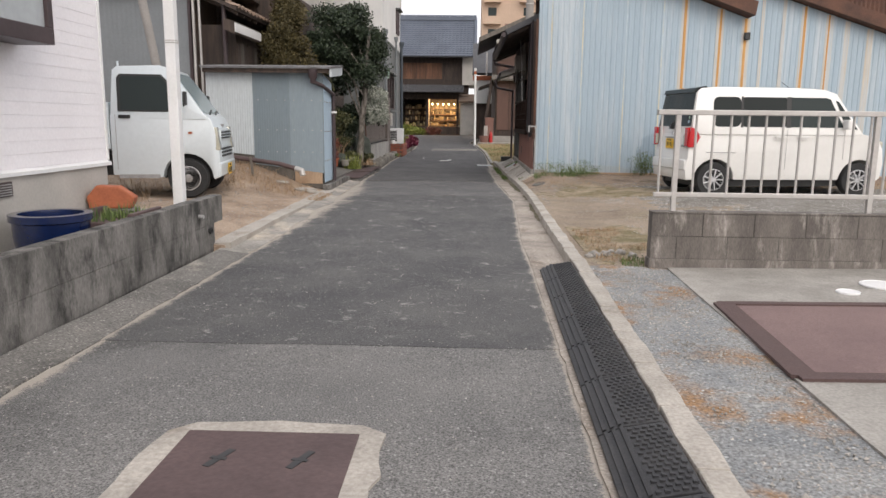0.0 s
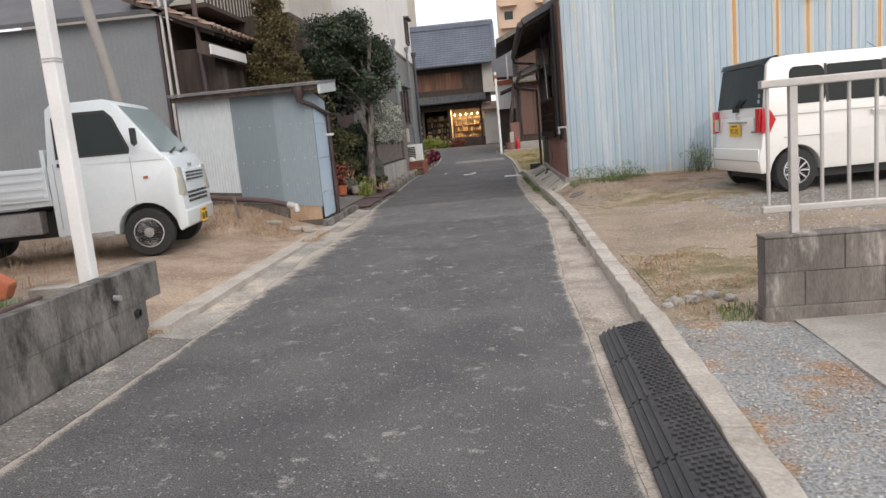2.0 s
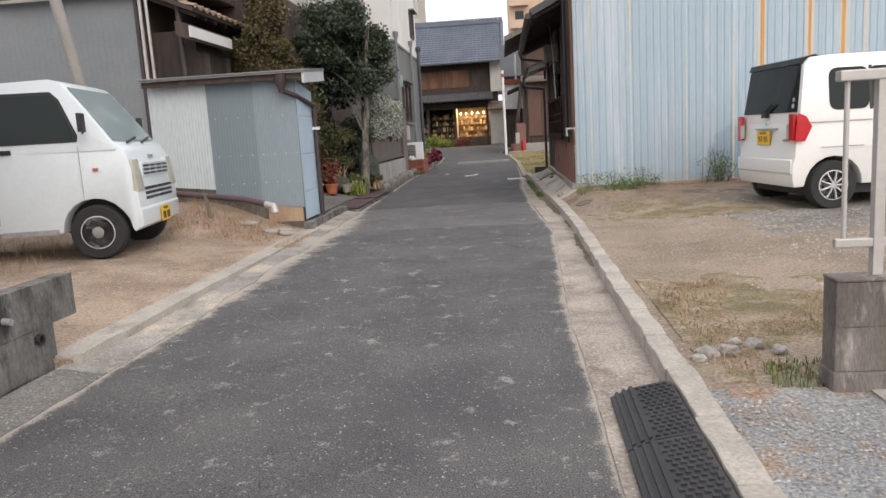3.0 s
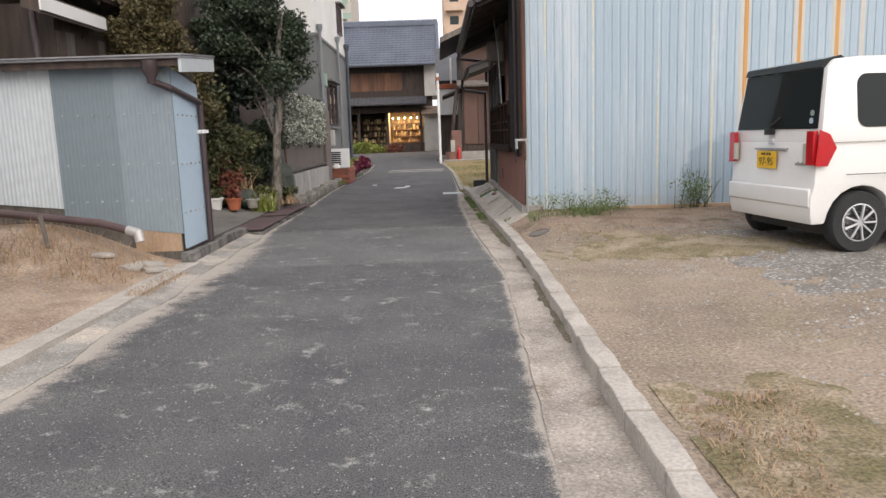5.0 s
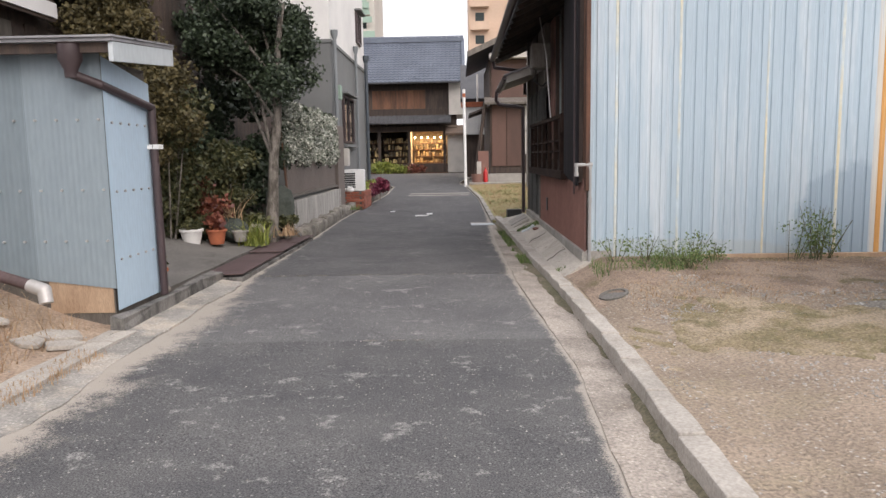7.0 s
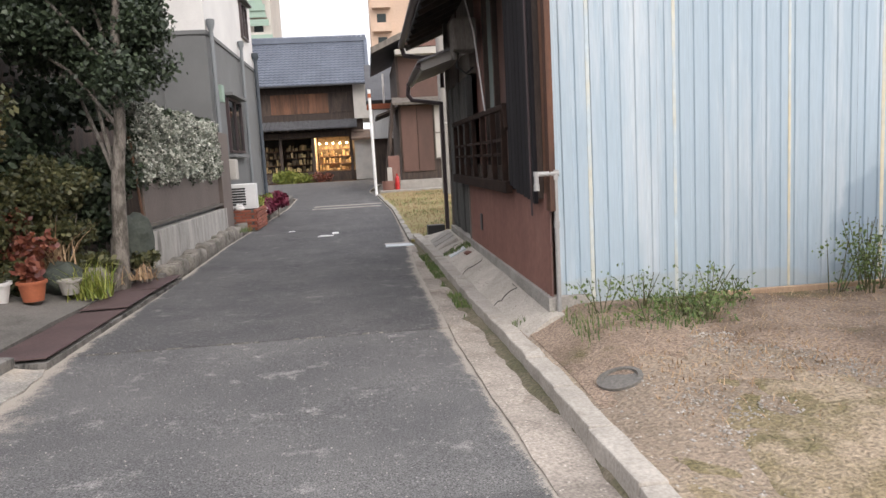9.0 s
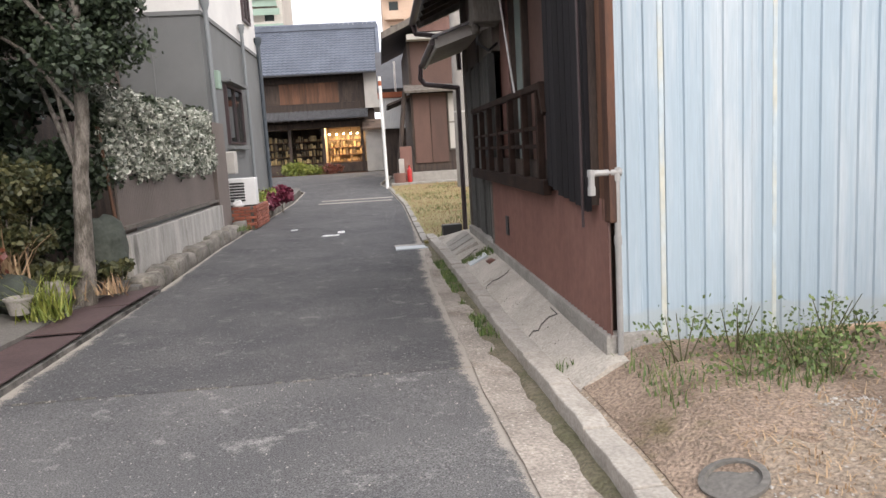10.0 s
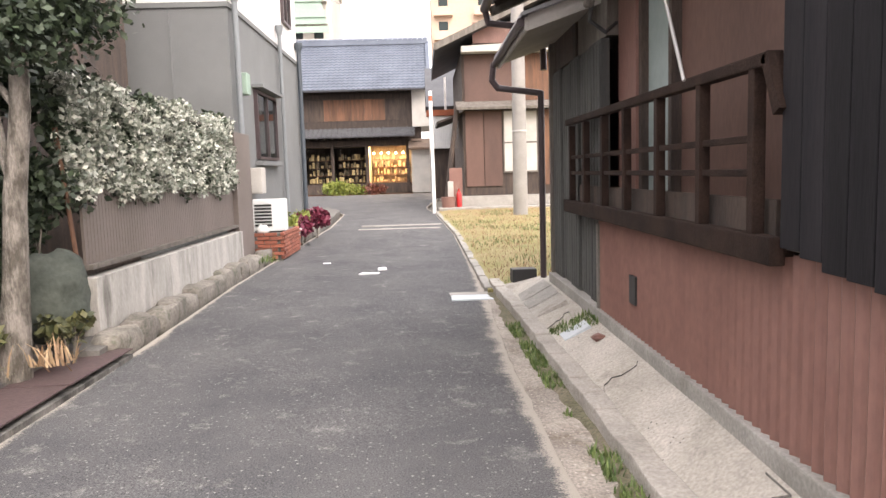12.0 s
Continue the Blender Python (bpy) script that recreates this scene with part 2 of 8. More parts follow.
def dusty(m, c, scale=2.2):
    """Sand lying on a surface, as far as its "dust" attribute says, with a ragged thin edge."""
    nt = m.node_tree
    N, Lk = nt.nodes, nt.links
    bs = N["Principled BSDF"]
    old = bs.inputs["Base Color"].links[0].from_socket
    at = N.new("ShaderNodeAttribute")
    at.attribute_name = "dust"
    pos = N.new("ShaderNodeNewGeometry").outputs["Position"]
    total = at.outputs["Fac"]
    for sc, amount, det in ((scale, 0.9, 6), (scale * 5, 0.5, 5), (scale * 40, 0.7, 3)):
        n = N.new("ShaderNodeTexNoise")
        n.inputs["Scale"].default_value, n.inputs["Detail"].default_value, n.inputs["Roughness"].default_value = sc, det, 0.65
        Lk.new(pos, n.inputs["Vector"])
        ma = N.new("ShaderNodeMath")
        ma.operation = "MULTIPLY_ADD"
        ma.inputs[1].default_value = amount
        Lk.new(n.outputs["Fac"], ma.inputs[0])
        Lk.new(total, ma.inputs[2])
        total = ma.outputs["Value"]
    rp = N.new("ShaderNodeMapRange")
    rp.inputs["From Min"].default_value, rp.inputs["From Max"].default_value = 1.42, 1.66
    rp.inputs["To Max"].default_value = 0.85
    Lk.new(total, rp.inputs["Value"])
    mx = N.new("ShaderNodeMixRGB")
    mx.inputs["Color2"].default_value = (*c, 1)
    Lk.new(rp.outputs["Result"], mx.inputs["Fac"])
    Lk.new(old, mx.inputs["Color1"])
    Lk.new(mx.outputs["Color"], bs.inputs["Base Color"])


def colour_patch(m, centre, radii, c):
    """A roundish patch of another colour with a ragged rim, laid over a material's colour."""
    nt = m.node_tree
    N, Lk = nt.nodes, nt.links
    bs = N["Principled BSDF"]
    old = bs.inputs["Base Color"].links[0].from_socket
    g = N.new("ShaderNodeNewGeometry")
    sub = N.new("ShaderNodeVectorMath")
    sub.operation = "SUBTRACT"
    sub.inputs[1].default_value = centre
    Lk.new(g.outputs["Position"], sub.inputs[0])
    div = N.new("ShaderNodeVectorMath")
    div.operation = "DIVIDE"
    div.inputs[1].default_value = radii
    Lk.new(sub.outputs["Vector"], div.inputs[0])
    ln = N.new("ShaderNodeVectorMath")
    ln.operation = "LENGTH"
    Lk.new(div.outputs["Vector"], ln.inputs[0])
    nz_ = N.new("ShaderNodeTexNoise")
    nz_.inputs["Scale"].default_value, nz_.inputs["Detail"].default_value = 5.0, 5
    Lk.new(g.outputs["Position"], nz_.inputs["Vector"])
    ad = N.new("ShaderNodeMath")
    ad.operation = "MULTIPLY_ADD"
    ad.inputs[1].default_value = 0.5
    Lk.new(nz_.outputs["Fac"], ad.inputs[0])
    Lk.new(ln.outputs["Value"], ad.inputs[2])
    rp = N.new("ShaderNodeMapRange")
    rp.inputs["From Min"].default_value, rp.inputs["From Max"].default_value = 1.18, 1.30
    rp.inputs["To Min"].default_value, rp.inputs["To Max"].default_value = 0.8, 0.0
    Lk.new(ad.outputs["Value"], rp.inputs["Value"])
    mx = N.new("ShaderNodeMixRGB")
    mx.inputs["Color2"].default_value = (*c, 1)
    Lk.new(rp.outputs["Result"], mx.inputs["Fac"])
    Lk.new(old, mx.inputs["Color1"])
    Lk.new(mx.outputs["Color"], bs.inputs["Base Color"])


def leaf_mat(name, c, c2, rough=0.5, trans=0.0):
    """Leaves that differ one from the next."""
    m = bpy.data.materials.new(name)
    m.use_nodes = True
    nt = m.node_tree
    bs = nt.nodes["Principled BSDF"]
    bs.inputs["Roughness"].default_value = rough
    g = nt.nodes.new("ShaderNodeNewGeometry")
    r = nt.nodes.new("ShaderNodeValToRGB")
    r.color_ramp.elements[0].color, r.color_ramp.elements[1].color = (*c, 1), (*c2, 1)
    nt.links.new(g.outputs["Random Per Island"], r.inputs["Fac"])
    nt.links.new(r.outputs["Color"], bs.inputs["Base Color"])
    return m


def glow(name, c, strength):
    m = bpy.data.materials.new(name)
    m.use_nodes = True
    bs = m.node_tree.nodes["Principled BSDF"]
    bs.inputs["Base Color"].default_value = (*c, 1)
    bs.inputs["Emission Color"].default_value = (*c, 1)
    bs.inputs["Emission Strength"].default_value = strength
    return m


def glass(name, c=(0.02, 0.025, 0.025), rough=0.04):
    m = bpy.data.materials.new(name)
    m.use_nodes = True
    bs = m.node_tree.nodes["Principled BSDF"]
    bs.inputs["Base Color"].default_value = (*c, 1)
    bs.inputs["Roughness"].default_value = rough
    bs.inputs["IOR"].default_value = 1.28
    return m


def clear_glass(name, c=(0.9, 0.95, 0.95)):
    m = glass(name, c, 0.02)
    m.node_tree.nodes["Principled BSDF"].inputs["Transmission Weight"].default_value = 1.0
    m.node_tree.nodes["Principled BSDF"].inputs["IOR"].default_value = 1.08
    return m


M_ASPH = mat("asphalt", (0.082, 0.082, 0.084), 0.9, (0.130, 0.128, 0.125), 1.1, 130, 0.8, 0.8, contrast=(0.36, 0.70), blot=(0.30, 0.29, 0.275), blot_scale=5.0, blot_at=(0.585, 0.68), spec=0.3, speck=((0.25, 0.245, 0.235), 70, 0.10))
M_ASPH_MID = mat("asphalt_worn", (0.112, 0.111, 0.112), 0.9, (0.155, 0.153, 0.150), 1.1, 130, 0.75, 0.8, contrast=(0.36, 0.70), blot=(0.27, 0.262, 0.25), blot_scale=5.0, blot_at=(0.575, 0.69), spec=0.3, speck=((0.25, 0.245, 0.235), 70, 0.10))
M_ASPH_OLD = mat("asphalt_old", (0.150, 0.148, 0.144), 0.92, (0.205, 0.20, 0.192), 1.0, 120, 0.75, 0.8, contrast=(0.34, 0.68), blot=(0.095, 0.094, 0.092), blot_scale=0.7, blot_at=(0.54, 0.72), spec=0.3, speck=((0.30, 0.295, 0.28), 66, 0.14))
M_ASPH_NEW = mat("asphalt_patch", (0.080, 0.080, 0.083), 0.9, (0.115, 0.113, 0.113), 1.2, 130, 0.75, 0.8, blot=(0.21, 0.202, 0.192), blot_scale=4.0, blot_at=(0.57, 0.70), spec=0.3, speck=((0.25, 0.245, 0.235), 62, 0.11))
for m_ in (M_ASPH, M_ASPH_MID, M_ASPH_OLD, M_ASPH_NEW):
    dusty(m_, (0.43, 0.385, 0.33))
M_CONC = mat("concrete", (0.36, 0.34, 0.31), 0.9, (0.25, 0.235, 0.21), 2.2, 60, 0.2, 0.4, blot=(0.13, 0.12, 0.10), blot_scale=1.6, blot_at=(0.58, 0.75))
M_CONC_PALE = mat("concrete_pale", (0.44, 0.405, 0.36), 0.92, (0.31, 0.285, 0.25), 2.5, 55, 0.22, 0.4, blot=(0.22, 0.19, 0.15), blot_scale=2.2, blot_at=(0.56, 0.72))
M_CONC_DARK = mat("concrete_stained", (0.215, 0.204, 0.19), 0.92, (0.105, 0.10, 0.092), 2.2, 50, 0.25, 0.6, stretch=(1.6, 1.6, 0.75), contrast=(0.38, 0.60), blot=(0.036, 0.035, 0.032), blot_scale=2.4, blot_at=(0.48, 0.64))
M_BLOCK = mat("block_wall", (0.185, 0.165, 0.148), 0.92, (0.115, 0.102, 0.092), 2.2, 55, 0.22, 0.5, stretch=(2.2, 1.6, 0.6), contrast=(0.38, 0.62), blot=(0.36, 0.33, 0.30), blot_scale=2.8, blot_at=(0.535, 0.68), vary=0.06)
M_DIRT = mat("dirt", (0.40, 0.305, 0.225), 0.95, (0.275, 0.20, 0.145), 1.5, 45, 0.35, 0.9, contrast=(0.42, 0.6), blot=(0.20, 0.145, 0.10), blot_scale=2.0, blot_at=(0.55, 0.72), bump_dist=0.025, speck=((0.48, 0.40, 0.32), 55, 0.10))
M_LOT = mat("lot_earth", (0.335, 0.265, 0.20), 0.95, (0.205, 0.162, 0.12), 0.8, 50, 0.40, 1.0, contrast=(0.38, 0.64), blot=(0.30, 0.25, 0.165), blot_scale=1.3, blot_at=(0.52, 0.72), bump_dist=0.025, speck=((0.44, 0.41, 0.37), 58, 0.10))
M_GRAVEL = mat("gravel_bed", (0.21, 0.22, 0.225), 0.95, (0.30, 0.30, 0.29), 3.0, 60, 0.5, 1.0, blot=(0.30, 0.18, 0.095), blot_scale=1.8, blot_at=(0.50, 0.62), bump_dist=0.02, speck=((0.44, 0.45, 0.45), 60, 0.14))
M_STONE = mat("pebble", (0.43, 0.405, 0.37), 0.85, (0.22, 0.205, 0.185), 6, 40, 0.3, 0.2)
M_GRASS = mat("grass_ground", (0.30, 0.24, 0.12), 0.95, (0.22, 0.20, 0.07), 1.4, 60, 0.35, 0.8, blot=(0.13, 0.15, 0.05), blot_scale=1.5, blot_at=(0.55, 0.7), bump_dist=0.02)
M_GROUND = mat("far_ground", (0.20, 0.18, 0.15), 0.95, (0.14, 0.13, 0.11), 0.3, 8, 0.2, 0.3)
M_BLUE = mat("blue_sheet", (0.375, 0.46, 0.52), 0.6, (0.33, 0.415, 0.48), 0.8, 30, 0.06, 0.05, stretch=(3, 1, 0.2), blot=(0.51, 0.555, 0.58), blot_scale=1.1, blot_at=(0.50, 0.7), vary=0.035)
# a darker round patch low on the sheets, and a greyer band along the foot
colour_patch(M_BLUE, (3.98, 16.28, 0.60), (0.62, 1.0, 0.66), (0.26, 0.335, 0.40))
colour_patch(M_BLUE, (2.0, 16.28, 0.30), (1.6, 1.0, 0.22), (0.36, 0.41, 0.43))
M_RUST = mat("rust_streak", (0.48, 0.22, 0.055), 0.8, (0.60, 0.36, 0.14), 3.0, 30, 0.2, 0.1, stretch=(14, 1, 0.12))
M_STAINY = mat("faint_streak", (0.58, 0.53, 0.38), 0.75, (0.44, 0.52, 0.56), 2.0, 30, 0.1, 0.05, stretch=(1, 1, 0.5), contrast=(0.40, 0.60))
M_RUSTPALE = mat("pale_rust_run", (0.55, 0.50, 0.42), 0.75, (0.45, 0.50, 0.53), 3.0, 30, 0.1, 0.05, stretch=(8, 1, 0.18), contrast=(0.40, 0.62), blot=(0.52, 0.36, 0.18), blot_scale=2.0, blot_at=(0.55, 0.75))
M_RUSTROOF = mat("rusty_roof", (0.13, 0.062, 0.04), 0.8, (0.07, 0.036, 0.027), 2.5, 40, 0.2, 0.2)
M_SHED = mat("shed_sheet", (0.215, 0.262, 0.29), 0.55, (0.205, 0.25, 0.28), 1.0, 30, 0.06, 0.05, stretch=(1, 1, 0.3), vary=0.08, blot=(0.29, 0.33, 0.35), blot_scale=0.8, blot_at=(0.55, 0.75))
M_SHED_DARK = mat("shed_sheet_dark", (0.185, 0.225, 0.25), 0.55, (0.16, 0.20, 0.225), 1.0, 30, 0.06, 0.05, stretch=(1, 1, 0.3), blot=(0.24, 0.28, 0.30), blot_scale=0.8, blot_at=(0.55, 0.75))
M_SHED_PALE = mat("shed_sheet_pale", (0.52, 0.56, 0.58), 0.5, (0.45, 0.49, 0.505), 1.0, 30, 0.08, 0.05, stretch=(1, 1, 0.3), blot=(0.33, 0.31, 0.29), blot_scale=1.2, blot_at=(0.6, 0.8))
M_SHED_SIDE = mat("shed_side", (0.44, 0.56, 0.66), 0.5, (0.40, 0.51, 0.61), 1.0, 30, 0.06, 0.05, stretch=(1, 1, 0.3))
M_GREYWALL = mat("grey_sheet", (0.20, 0.215, 0.225), 0.6, (0.17, 0.185, 0.195), 0.7, 30, 0.06, 0.05)
M_WOOD_DARK = mat("weathered_dark_wood", (0.075, 0.052, 0.040), 0.8, (0.035, 0.026, 0.022), 3.0, 60, 0.3, 0.4, stretch=(3, 3, 0.4), vary=0.25)
M_WOOD_BROWN = mat("brown_boards", (0.18, 0.085, 0.045), 0.75, (0.09, 0.045, 0.028), 2.5, 50, 0.25, 0.3, stretch=(3, 3, 0.4), vary=0.25)
M_WOOD_ORANGE = mat("orange_wood", (0.125, 0.052, 0.027), 0.75, (0.05, 0.026, 0.018), 2.5, 50, 0.25, 0.3, stretch=(4, 4, 0.4))
M_WOOD_RAIL = mat("rail_wood", (0.040, 0.024, 0.018), 0.85, (0.019, 0.012, 0.010), 3.0, 60, 0.3, 0.4, spec=0.15, stretch=(2, 2, 2))
M_WOOD_GREY = mat("grey_wood", (0.17, 0.15, 0.13), 0.85, (0.10, 0.088, 0.075), 3.0, 60, 0.25, 0.3, stretch=(3, 3, 0.4), vary=0.2)
M_BLACKSHEET = mat("black_boards", (0.022, 0.020, 0.022), 0.8, (0.013, 0.012, 0.014), 2.0, 40, 0.2, 0.15, spec=0.2, stretch=(3, 3, 0.3), vary=0.25)
M_RUSTWALL = mat("rust_brown_sheet", (0.245, 0.130, 0.104), 0.55, (0.185, 0.092, 0.073), 1.2, 40, 0.12, 0.1, stretch=(1, 1, 0.4), blot=(0.29, 0.185, 0.15), blot_scale=1.5, blot_at=(0.6, 0.8))
M_BROWNWALL = mat("brown_panel", (0.125, 0.068, 0.052), 0.7, (0.085, 0.047, 0.037), 1.2, 40, 0.12, 0.1, stretch=(1, 1, 0.4), vary=0.12)
M_TILE = mat("roof_tile_grey", (0.105, 0.122, 0.155), 0.55, (0.078, 0.092, 0.12), 1.0, 20, 0.1, 0.1, vary=0.12)
M_TILE_BROWN = mat("roof_tile_brown", (0.27, 0.185, 0.13), 0.75, (0.18, 0.13, 0.10), 2.0, 20, 0.25, 0.2, vary=0.25)
M_TILE_DARK = mat("roof_tile_dark", (0.085, 0.085, 0.09), 0.6, (0.055, 0.055, 0.06), 1.5, 20, 0.15, 0.2, vary=0.2)
M_PLASTER = mat("plaster_pale", (0.50, 0.47, 0.43), 0.9, (0.40, 0.38, 0.35), 1.5, 40, 0.06, 0.15)
M_GREYPL = mat("plaster_grey", (0.178, 0.184, 0.184), 0.9, (0.148, 0.153, 0.153), 0.8, 60, 0.06, 0.2)
M_WHITEPL = mat("plaster_white", (0.72, 0.71, 0.69), 0.85, (0.62, 0.61, 0.60), 0.8, 40, 0.05, 0.1)
M_SIDING = mat("white_siding", (0.85, 0.825, 0.845), 0.6, (0.79, 0.765, 0.785), 1.0, 40, 0.04, 0.05)
M_WHITE = mat("white_paint", (0.80, 0.80, 0.80), 0.4, (0.72, 0.72, 0.71), 2.0, 40, 0.04, 0.03)
M_CARWHITE = mat("car_white", (0.80, 0.79, 0.76), 0.22, (0.77, 0.76, 0.73), 1.0, 20, 0.02, 0, coat=0.6, local=True)
M_TRUCKWHITE = mat("truck_white", (0.70, 0.76, 0.79), 0.3, (0.66, 0.72, 0.75), 1.0, 20, 0.03, 0, coat=0.4, local=True)
M_RUBBER = mat("tyre_rubber", (0.022, 0.022, 0.023), 0.85, (0.03, 0.03, 0.03), 3, 60, 0.2, 0.2, local=True)
M_RAMP = mat("ramp_rubber", (0.025, 0.025, 0.028), 0.55, (0.045, 0.044, 0.045), 3, 60, 0.3, 0.2, blot=(0.10, 0.09, 0.08), blot_scale=5, blot_at=(0.62, 0.8))
M_BLACKPL = mat("black_plastic", (0.02, 0.02, 0.021), 0.5, (0.028, 0.028, 0.028), 3, 40, 0.1, 0.05, local=True)
M_STEEL = mat("alloy", (0.66, 0.66, 0.67), 0.35, (0.56, 0.56, 0.57), 4, 40, 0.05, 0.05, metal=0.35, local=True)
M_STEEL_DULL = mat("dull_steel", (0.44, 0.44, 0.44), 0.5, (0.28, 0.27, 0.26), 4, 40, 0.15, 0.1, metal=0.3, local=True)
M_GALV = mat("galvanised", (0.50, 0.48, 0.46), 0.45, (0.42, 0.40, 0.38), 3, 40, 0.06, 0.05, metal=0.3)
M_DARKGLASS = glass("dark_glass")
M_CABGLASS = glass("cab_glass", (0.035, 0.045, 0.045), 0.05)
M_RED = mat("red_lens", (0.55, 0.015, 0.02), 0.12, (0.45, 0.012, 0.018), 2, 20, 0.03, 0, coat=0.8, local=True)
M_YELLOW = mat("plate_yellow", (0.85, 0.52, 0.03), 0.4, (0.80, 0.48, 0.03), 2, 20, 0.03, 0, local=True)
M_LENS = mat("head_lens", (0.52, 0.50, 0.40), 0.12, (0.42, 0.41, 0.34), 5, 20, 0.1, 0, coat=0.8, local=True)
M_PLATE = mat("rusty_cover", (0.112, 0.074, 0.072), 0.7, (0.082, 0.054, 0.053), 2.5, 40, 0.2, 0.3, metal=0.1)
M_MAT = mat("brown_paving", (0.20, 0.135, 0.125), 0.85, (0.16, 0.105, 0.10), 1.5, 90, 0.2, 0.4)
M_DOWNPIPE = mat("brown_pipe", (0.06, 0.04, 0.042), 0.45, (0.045, 0.03, 0.032), 3, 30, 0.1, 0.05)
M_BLUEPOT = mat("cobalt_glaze", (0.006, 0.016, 0.07), 0.15, (0.005, 0.012, 0.045), 3, 30, 0.1, 0.03, coat=0.5)
M_TERRA = mat("terracotta", (0.42, 0.13, 0.06), 0.85, (0.32, 0.10, 0.05), 4, 50, 0.12, 0.2)
M_BRICK = mat("red_brick", (0.33, 0.11, 0.07), 0.85, (0.24, 0.085, 0.055), 5, 60, 0.2, 0.3, vary=0.25)
M_BARK = mat("bark", (0.225, 0.20, 0.175), 0.9, (0.085, 0.074, 0.06), 7, 40, 0.3, 0.8, contrast=(0.42, 0.6), stretch=(2, 2, 0.7), bump_dist=0.02)
M_ROCK = mat("garden_rock", (0.075, 0.085, 0.07), 0.85, (0.04, 0.048, 0.04), 2.5, 25, 0.25, 0.6)
M_KERBSTONE = mat("edge_stone", (0.27, 0.245, 0.215), 0.9, (0.13, 0.12, 0.10), 3, 40, 0.3, 0.7, vary=0.25, blot=(0.07, 0.075, 0.05), blot_scale=4, blot_at=(0.55, 0.7))
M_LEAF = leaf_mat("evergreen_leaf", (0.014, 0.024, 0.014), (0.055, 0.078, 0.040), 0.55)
M_CYPRESS = leaf_mat("conifer_leaf", (0.042, 0.036, 0.013), (0.12, 0.094, 0.034), 0.7)
M_SHRUB = leaf_mat("shrub_leaf", (0.026, 0.036, 0.014), (0.105, 0.10, 0.038), 0.6)
M_SHRUB_RED = leaf_mat("reddish_leaf", (0.10, 0.025, 0.022), (0.22, 0.07, 0.035), 0.55)
M_PURPLE = leaf_mat("purple_leaf", (0.10, 0.012, 0.03), (0.20, 0.03, 0.06), 0.5)
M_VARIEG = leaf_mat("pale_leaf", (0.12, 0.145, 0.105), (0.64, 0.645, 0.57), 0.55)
M_WEED = leaf_mat("weed_leaf", (0.055, 0.10, 0.025), (0.17, 0.22, 0.065), 0.6)
M_STRAW = leaf_mat("dry_grass", (0.27, 0.17, 0.10), (0.46, 0.33, 0.20), 0.8)
M_YGREEN = leaf_mat("yellow_green_leaf", (0.12, 0.17, 0.03), (0.32, 0.33, 0.07), 0.55)
M_ORANGE = mat("orange_plastic", (0.62, 0.10, 0.03), 0.5, (0.52, 0.08, 0.03), 4, 40, 0.08, 0.05)
M_REDPAINT = mat("red_paint", (0.50, 0.02, 0.02), 0.35, (0.42, 0.018, 0.018), 4, 30, 0.05, 0.02)
M_UPOLE = mat("pole_concrete", (0.30, 0.28, 0.26), 0.85, (0.24, 0.225, 0.21), 2, 50, 0.1, 0.2)
M_TAN = mat("tan_tower", (0.55, 0.40, 0.30), 0.85, (0.50, 0.37, 0.28), 0.4, 4, 0.05, 0)
M_PALEBLD = mat("pale_block", (0.58, 0.55, 0.50), 0.85, (0.5, 0.48, 0.44), 0.3, 4, 0.05, 0)
M_NET = mat("green_net", (0.30, 0.40, 0.33), 0.85, (0.26, 0.35, 0.29), 0.3, 4, 0.05, 0)
M_LAMP = glow("lamp_glow", (1.0, 0.68, 0.32), 12.0)
M_INTERIOR = mat("shop_plaster", (0.60, 0.47, 0.32), 0.8, (0.5, 0.38, 0.25), 1.5, 20, 0.1, 0.1)
M_GOODS = leaf_mat("goods", (0.08, 0.05, 0.03), (0.62, 0.42, 0.20), 0.6)
M_DOOR = mat("door_boards", (0.085, 0.085, 0.078), 0.8, (0.05, 0.05, 0.047), 3.0, 60, 0.25, 0.3, stretch=(3, 3, 0.4), vary=0.15)
M_DAMP = mat("damp_concrete", (0.17, 0.16, 0.145), 0.9, (0.115, 0.108, 0.098), 1.4, 50, 0.25, 0.4, blot=(0.075, 0.07, 0.06), blot_scale=1.3, blot_at=(0.55, 0.72))
M_GUTTER = mat("gutter_sand", (0.375, 0.33, 0.285), 0.95, (0.245, 0.215, 0.185), 1.7, 60, 0.4, 0.8, contrast=(0.42, 0.60), blot=(0.19, 0.155, 0.12), blot_scale=3.0, blot_at=(0.54, 0.70), speck=((0.50, 0.45, 0.40), 70, 0.12))
M_TANWOOD = mat("bare_wood", (0.42, 0.30, 0.20), 0.85, (0.30, 0.20, 0.13), 2.5, 50, 0.2, 0.3, stretch=(3, 3, 0.6))
# pale base colour paints in the bright sky mirrored by the truck's windscreen
M_WINDSCREEN_SKY = glass("windscreen_sky_glass", (0.26, 0.32, 0.33), 0.06)
M_PALEGLASS = mat("pale_glass", (0.42, 0.44, 0.45), 0.15, (0.34, 0.36, 0.37), 1.5, 20, 0.04, 0)
M_SLAB = mat("slab_concrete", (0.47, 0.43, 0.375), 0.92, (0.34, 0.31, 0.265), 1.8, 60, 0.25, 0.5, blot=(0.20, 0.18, 0.145), blot_scale=1.8, blot_at=(0.57, 0.74))
